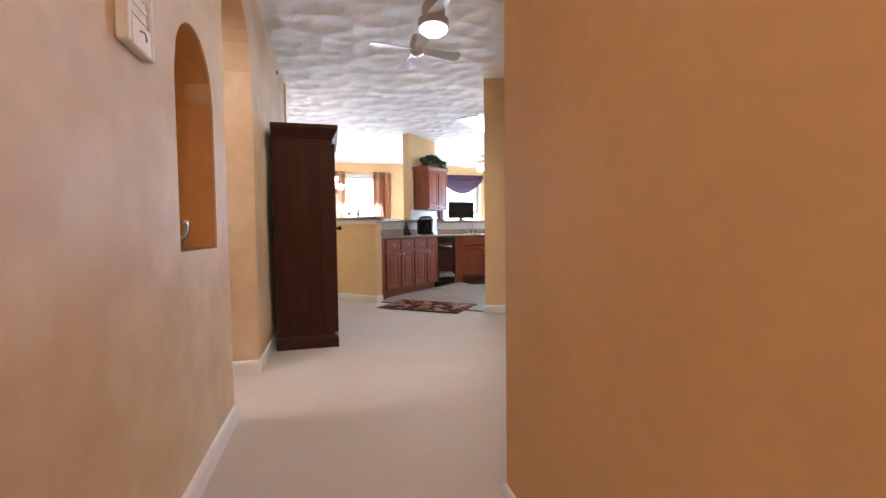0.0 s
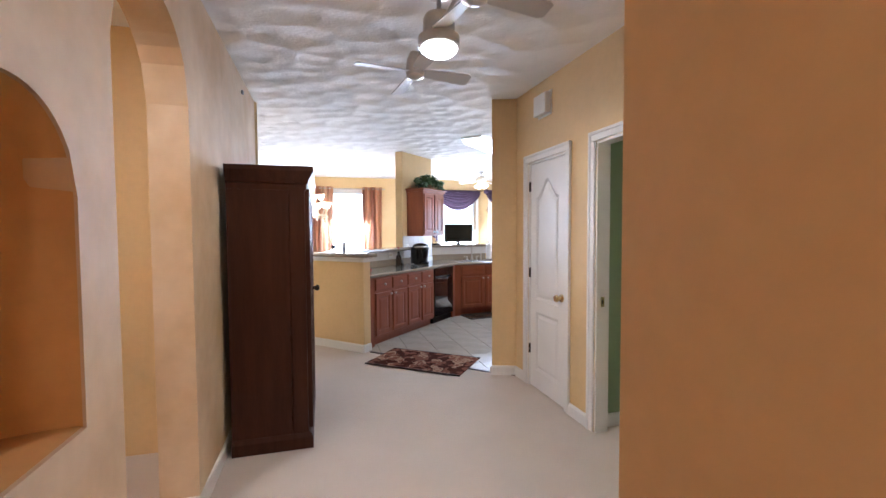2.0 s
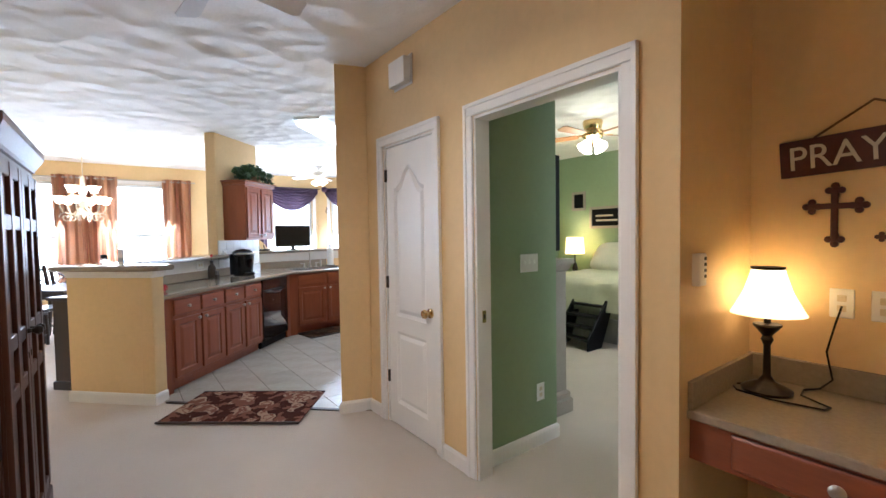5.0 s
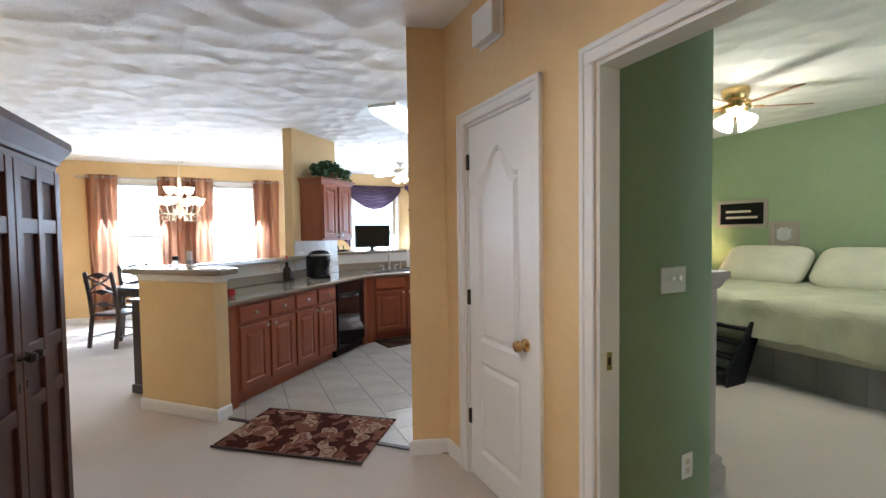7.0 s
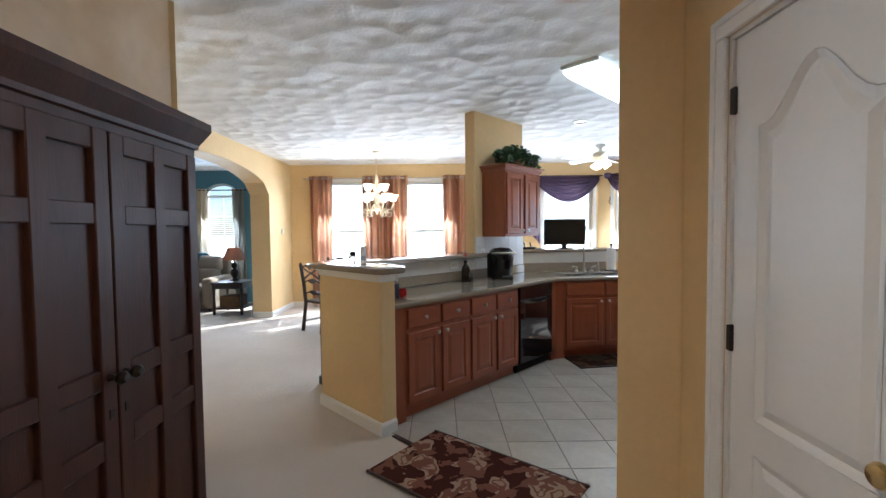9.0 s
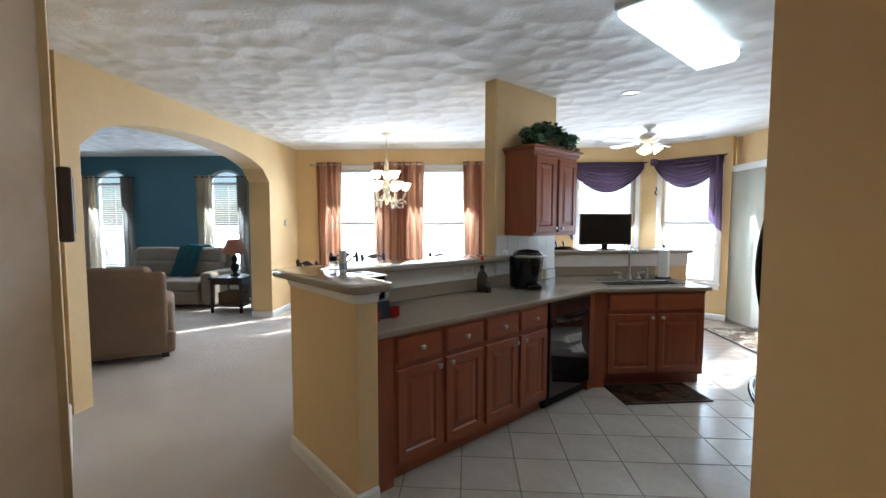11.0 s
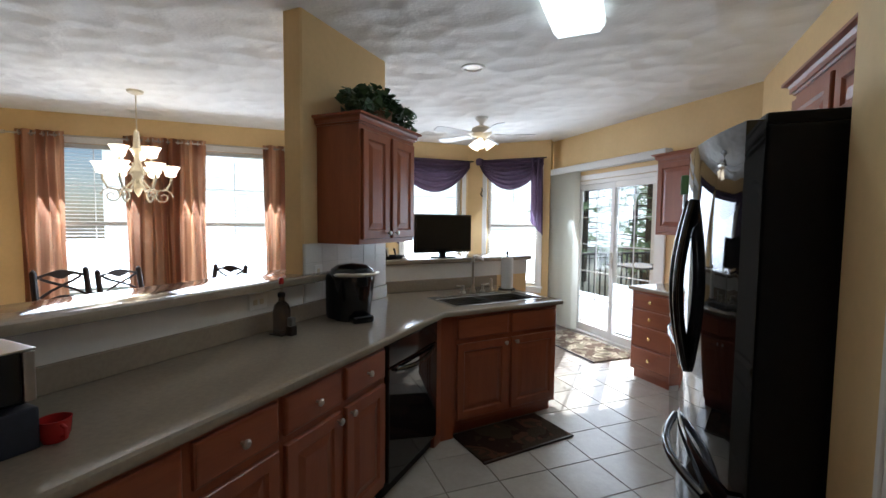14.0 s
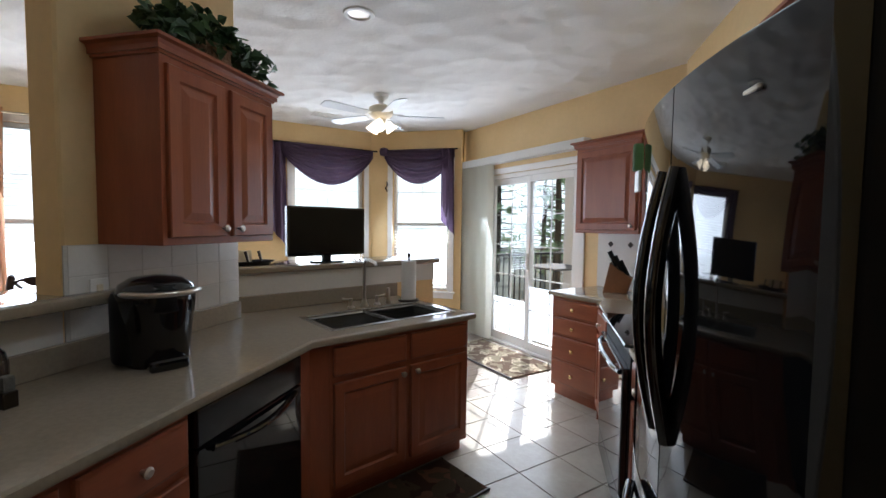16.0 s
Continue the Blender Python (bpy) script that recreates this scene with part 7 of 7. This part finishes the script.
part("apron", boxes(((-0.41, -0.71, 0.63), (0.41, -0.68, 0.72)), ((-0.41, 0.68, 0.63), (0.41, 0.71, 0.72)), ((-0.41, -0.68, 0.63), (-0.38, 0.68, 0.72)), ((0.38, -0.68, 0.63), (0.41, 0.68, 0.72))), M_DARKWOOD, tab)
for x in (-0.38, 0.38):
    for y in (-0.68, 0.68):
        part("leg", lathe(bmesh.new(), [(0.0, 0), (0.025, 0), (0.04, 0.06), (0.03, 0.1), (0.045, 0.35), (0.03, 0.5), (0.045, 0.55), (0.045, 0.72)], pose(x, y, 0), 12), M_DARKWOOD, tab, "", True)


def dining_chair(m):
    ch = thing("dining_chair", m, "dark wooden dining chair with carved cross back", "chair", "dining chairs")
    part("seat", boxes(((-0.22, -0.21, 0.44), (0.22, 0.21, 0.48)), bevel=0.015, seg=2), M_DARKWOOD, ch)
    for x in (-0.2, 0.2):
        part("leg", tube(bmesh.new(), [(x, -0.19, 0.44), (x, -0.2, 0.2), (x, -0.2, 0.0)], 0.022, 8, 0.018), M_DARKWOOD, ch)
        part("back_post", tube(bmesh.new(), [(x, 0.26, 0.0), (x, 0.2, 0.44), (x, 0.23, 0.75), (x * 0.98, 0.282, 1.055)], 0.026, 8, 0.026), M_DARKWOOD, ch)
        part("finial", lathe(bmesh.new(), [(0.0, 0.0), (0.02, 0.0), (0.022, 0.02), (0.0, 0.045)], pose(x * 0.98, 0.282, 1.045), 10), M_DARKWOOD, ch, "", True)
        part("stretcher", tube(bmesh.new(), [(x, -0.2, 0.15), (x, 0.24, 0.15)], 0.011), M_DARKWOOD, ch)
    for z, y, tall in ((0.60, 0.212, 0.05), (0.78, 0.235, 0.05), (1.015, 0.276, 0.055)):
        up = [(-0.2 + 0.4 * k / 16, z + tall * (0.55 + 0.45 * math.cos(2 * math.pi * (k / 16 - 0.5)))) for k in range(17)]
        lo = [(-0.2 + 0.4 * k / 16, z - tall * (0.25 + 0.35 * math.cos(4 * math.pi * (k / 16 - 0.5)))) for k in range(17)]
        part("back_rail", prism(bmesh.new(), lo + up[::-1], -0.010, 0.010, pose(0, y, 0, 90), 0.004, 1), M_DARKWOOD, ch, "carved wavy rail")
    for s in (-1, 1):
        part("splat", tube(bmesh.new(), [(s * 0.17, 0.24, 0.82), (s * 0.09, 0.25, 0.875), (0, 0.258, 0.92), (-s * 0.09, 0.266, 0.96), (-s * 0.15, 0.274, 0.995)], 0.013, 6), M_DARKWOOD, ch, "carved cross brace", True)
    return ch


first = dining_chair(pose(-6.93, 6.72, 0, 0, 0, 88) @ Matrix.Diagonal((1, 1, 0.96, 1)))
for x, y, a in ((-6.95, 7.24, 92), (-6.55, 7.78, 12), (-6.80, 6.24, 190)):
    copy_thing(first, pose(x, y, 0, 0, 0, a) @ Matrix.Diagonal((1, 1, 0.96, 1)))
buf = thing("console_cabinet", pose(-4.76, 5.0, 0), "dark walnut console cabinet against the half wall", "cabinet")
part("carcass", boxes(((0.0, 0.0, 0.08), (0.40, 1.0, 0.84)), bevel=0.006), M_DARKWOOD, buf)
part("top", boxes(((-0.03, -0.03, 0.84), (0.43, 1.03, 0.87)), bevel=0.008, seg=2), M_DARKWOOD, buf)
part("plinth", boxes(((-0.015, -0.015, 0.0), (0.415, 1.015, 0.08)), bevel=0.006), M_DARKWOOD, buf)
for k in range(2):
    part("cabinet_door", boxes(((-0.016, 0.04 + 0.47 * k, 0.14), (0.0, 0.48 + 0.47 * k, 0.80)), bevel=0.005), M_DARKWOOD, buf)

# ---- living room ----


def sofa(m, w, material, label, seats, name="sofa"):
    so = thing(name, m, label, "sofa" if seats > 1 else "armchair")
    cw = (w - 0.44) / seats
    part("base", soft(bmesh.new(), (-w / 2, -0.40, 0.06), (w / 2, 0.45, 0.30), 0.04), material, so, "", True)
    for s in (-1, 1):
        x0 = s * (w / 2 - 0.22) if s > 0 else -w / 2
        part("arm", soft(bmesh.new(), (min(x0, x0 + 0.22), -0.46, 0.10), (max(x0, x0 + 0.22), 0.40, 0.62), 0.09, 5), material, so, "", True)
        for y in (-0.36, 0.30):
            part("foot", boxes(((s * (w / 2 - 0.1) - 0.04, y, 0), (s * (w / 2 - 0.1) + 0.04, y + 0.08, 0.07))), M_DARKWOOD, so)
    for k in range(seats):
        x0 = -w / 2 + 0.22 + cw * k
        part("seat_cushion", soft(bmesh.new(), (x0 + 0.005, -0.50, 0.28), (x0 + cw - 0.005, 0.18, 0.48), 0.07, 5), material, so, "", True)
        part("footrest", soft(bmesh.new(), (x0 + 0.005, -0.53, 0.08), (x0 + cw - 0.005, -0.42, 0.30), 0.04, 3), material, so, "", True)
        t = soft(bmesh.new(), (x0 + 0.005, -0.13, -0.26), (x0 + cw - 0.005, 0.13, 0.02), 0.08, 5)
        soft(t, (x0 - 0.03, -0.10, -0.02), (x0 + cw + 0.03, 0.15, 0.28), 0.10, 5)
        t.transform(pose(0, 0.25, 0.72, -12))
        part("back_cushion", t, material, so, "", True)
    part("back_panel", soft(bmesh.new(), (-w / 2 + 0.06, 0.32, 0.08), (w / 2 - 0.06, 0.47, 0.94), 0.06, 4), material, so, "", True)
    return so


SO = D @ pose(-3.85, 11.1, 0)
sofa(SO, 2.05, M_SOFA, "taupe suede reclining sofa under the windows", 2)
throw = thing("throw_blanket", SO, "teal throw blanket draped over the sofa back", "blanket")
t = bmesh.new()
path = [(0.46, 0.75), (0.45, 0.98), (0.36, 1.05), (0.20, 1.04), (0.10, 0.92), (0.06, 0.75), (-0.02, 0.58), (-0.08, 0.50)]
rows = []
for i in range(13):
    x = 0.12 + 0.42 * i / 12
    rows.append([t.verts.new((x - 0.10 * j / 7 + 0.01 * math.sin(j * 2), y - 0.012 - 0.012 * math.sin(i * 1.9), z + 0.008 * math.sin(i * 1.3 + j))) for j, (y, z) in enumerate(path)])
for a, b in zip(rows, rows[1:]):
    for j in range(7):
        t.faces.new((a[j], a[j + 1], b[j + 1], b[j]))
bmesh.ops.solidify(t, geom=t.faces[:], thickness=0.012)
part("cloth", t, M_TEALT, throw, "", True)
sofa(D @ pose(-2.42, 8.25, 0, 0, 0, 215), 1.06, M_RECL, "brown suede recliner seen from behind", 1, "recliner")


def end_table(m, label):
    et = thing("end_table", m, label, "table", "end tables")
    part("top", boxes(((-0.28, -0.28, 0.54), (0.28, 0.28, 0.575)), bevel=0.008, seg=2), M_DARKWOOD, et)
    part("lower_shelf", boxes(((-0.24, -0.24, 0.10), (0.24, 0.24, 0.125))), M_DARKWOOD, et)
    part("apron", boxes(((-0.25, -0.25, 0.46), (0.25, 0.25, 0.54))), M_DARKWOOD, et)
    for x in (-0.24, 0.24):
        for y in (-0.24, 0.24):
            part("leg", lathe(bmesh.new(), [(0.0, 0), (0.022, 0), (0.03, 0.12), (0.02, 0.3), (0.03, 0.46), (0.03, 0.54)], pose(x, y, 0), 10), M_DARKWOOD, et, "", True)
    return et


def urn_lamp(m, label):
    lp = thing("table_lamp", m, label, "lamp", "living room lamps")
    part("base", lathe(bmesh.new(), [(0.0, 0), (0.08, 0), (0.08, 0.02), (0.03, 0.05), (0.06, 0.10), (0.07, 0.17), (0.03, 0.22), (0.05, 0.26), (0.045, 0.31), (0.012, 0.34), (0.012, 0.42)]), M_DARKWOOD, lp, "", True)
    part("shade", lathe(bmesh.new(), [(0.20, 0.37), (0.10, 0.60), (0.098, 0.60), (0.198, 0.37)]), M_SHADE, lp, "peach tapered fabric shade", True)


end_table(D @ pose(-2.42, 10.62, 0), "dark wooden end table with lower shelf")
urn_lamp(D @ pose(-2.42, 10.65, 0.575), "dark urn lamp with peach shade on an end table")
end_table(D @ pose(-5.55, 10.9, 0), "dark wooden end table beside the sofa")
urn_lamp(D @ pose(-5.55, 10.9, 0.575), "dark urn lamp with peach shade beside the sofa")
bsk = thing("storage_box", D @ pose(-2.42, 10.60, 0.125), "woven tan box on the lower table shelf", "box")
part("box_body", boxes(((-0.17, -0.17, 0.0), (0.17, 0.17, 0.20)), bevel=0.01), M_BASKET, bsk)
lf = thing("ceiling_fan", D @ pose(-5.0, 9.0, CEIL), "dark wooden living room ceiling fan", "ceiling fan")
part("motor", lathe(bmesh.new(), [(0.0, 0), (0.07, 0), (0.06, -0.04), (0.015, -0.06), (0.015, -0.2), (0.11, -0.22), (0.12, -0.30), (0.05, -0.34), (0.0, -0.36)]), M_BRONZE, lf, "", True)
blade_set(lf, 5, 0.16, 0.66, 0.14, -0.27, M_DARKWOOD, 30, 12, M_BRONZE)

# ---- kitchen floor: tiles and planks, each a piece of its own ----


def clip_poly(poly, planes):
    """The part of a flat polygon on the inner side of all half planes a*x + b*y <= c."""
    for a, b, c in planes:
        out = []
        for i in range(len(poly)):
            p, q = poly[i - 1], poly[i]
            dp_, dq = a * p[0] + b * p[1] - c, a * q[0] + b * q[1] - c
            if (dp_ <= 0) != (dq <= 0):
                s = dp_ / (dp_ - dq)
                out.append((p[0] + s * (q[0] - p[0]), p[1] + s * (q[1] - p[1])))
            if dq <= 0:
                out.append(q)
        poly = out
        if len(poly) < 3:
            return []
    return poly


R2 = 2 ** 0.5
TILE_EDGE_U = 8.42
kitchen = [(0, -1, -4.835), (-1, 0, 4.1), (1, 0, -1.45), (-1 / R2, 1 / R2, TILE_EDGE_U), (1 / R2, 1 / R2, 5.4)]
grout = clip_poly([(-6, 4), (0, 4), (0, 12), (-6, 12)], kitchen)
tiles = structure("kitchen_floor", prism(bmesh.new(), grout, -0.02, 0.003), M_GROUT, "cream ceramic tile floor laid on the diagonal", "floor")
TS, TU, TV = 0.33, 5.73, 2.07
count, shared = 0, None
for i in range(-12, 14):
    for j in range(-8, 12):
        u0, v0 = TU + i * TS + 0.003, TV + j * TS + 0.003
        q = [(v0, u0), (v0 + TS - 0.006, u0), (v0 + TS - 0.006, u0 + TS - 0.006), (v0, u0 + TS - 0.006)]
        w = [tuple(dpt(*p).xy) for p in q]
        c = clip_poly(w, kitchen)
        if not c:
            continue
        if len(c) == 4 and all(any(abs(a[0] - b[0]) + abs(a[1] - b[1]) < 1e-6 for b in w) for a in c):
            if shared is None:
                o = part("tile", prism(bmesh.new(), [(0, 0), (TS - 0.006, 0), (TS - 0.006, TS - 0.006), (0, TS - 0.006)], 0.0, 0.005, None, 0.0015, 1), M_TILE, tiles)
                shared = o.data
            else:
                o = new("tile", shared)
                o.parent = tiles
            p = dpt(v0, u0)
            o.matrix_local = pose(p.x, p.y, 0.002, 0, 0, 45)
        else:
            part("tile", prism(bmesh.new(), c, 0.002, 0.007), M_TILE, tiles)
tagged(link("transition_strip", boxes(((-3.45, 4.80, 0.0), (-1.9, 4.838, 0.012)), bevel=0.004), M_DARKWOOD), "thin dark strip between carpet and tile", "trim", kind="structure")
nook = [(1 / R2, -1 / R2, -TILE_EDGE_U), (1 / R2, 1 / R2, 5.4), (-1 / R2, 1 / R2, 11.2), (0, 1, 11.0), (-1 / R2, -1 / R2, -2.9)]
planks = structure("nook_floor", prism(bmesh.new(), clip_poly([(-8, 4), (0, 4), (0, 14), (-8, 14)], nook), -0.02, 0.003), M_GROUT, "grey-brown plank floor of the breakfast nook", "floor")
rnd = random.Random(12)
for i in range(20):
    u0 = TILE_EDGE_U + 0.142 * i
    v0 = 2.4 - rnd.uniform(0, 0.9)
    while v0 < 5.5:
        c = clip_poly([tuple(dpt(*p).xy) for p in ((v0 + 0.002, u0 + 0.002), (v0 + 0.898, u0 + 0.002), (v0 + 0.898, u0 + 0.140), (v0 + 0.002, u0 + 0.140))], nook)
        if c:
            part("plank", prism(bmesh.new(), c, 0.002, 0.007), M_WOODFLOOR, planks)
        v0 += 0.9
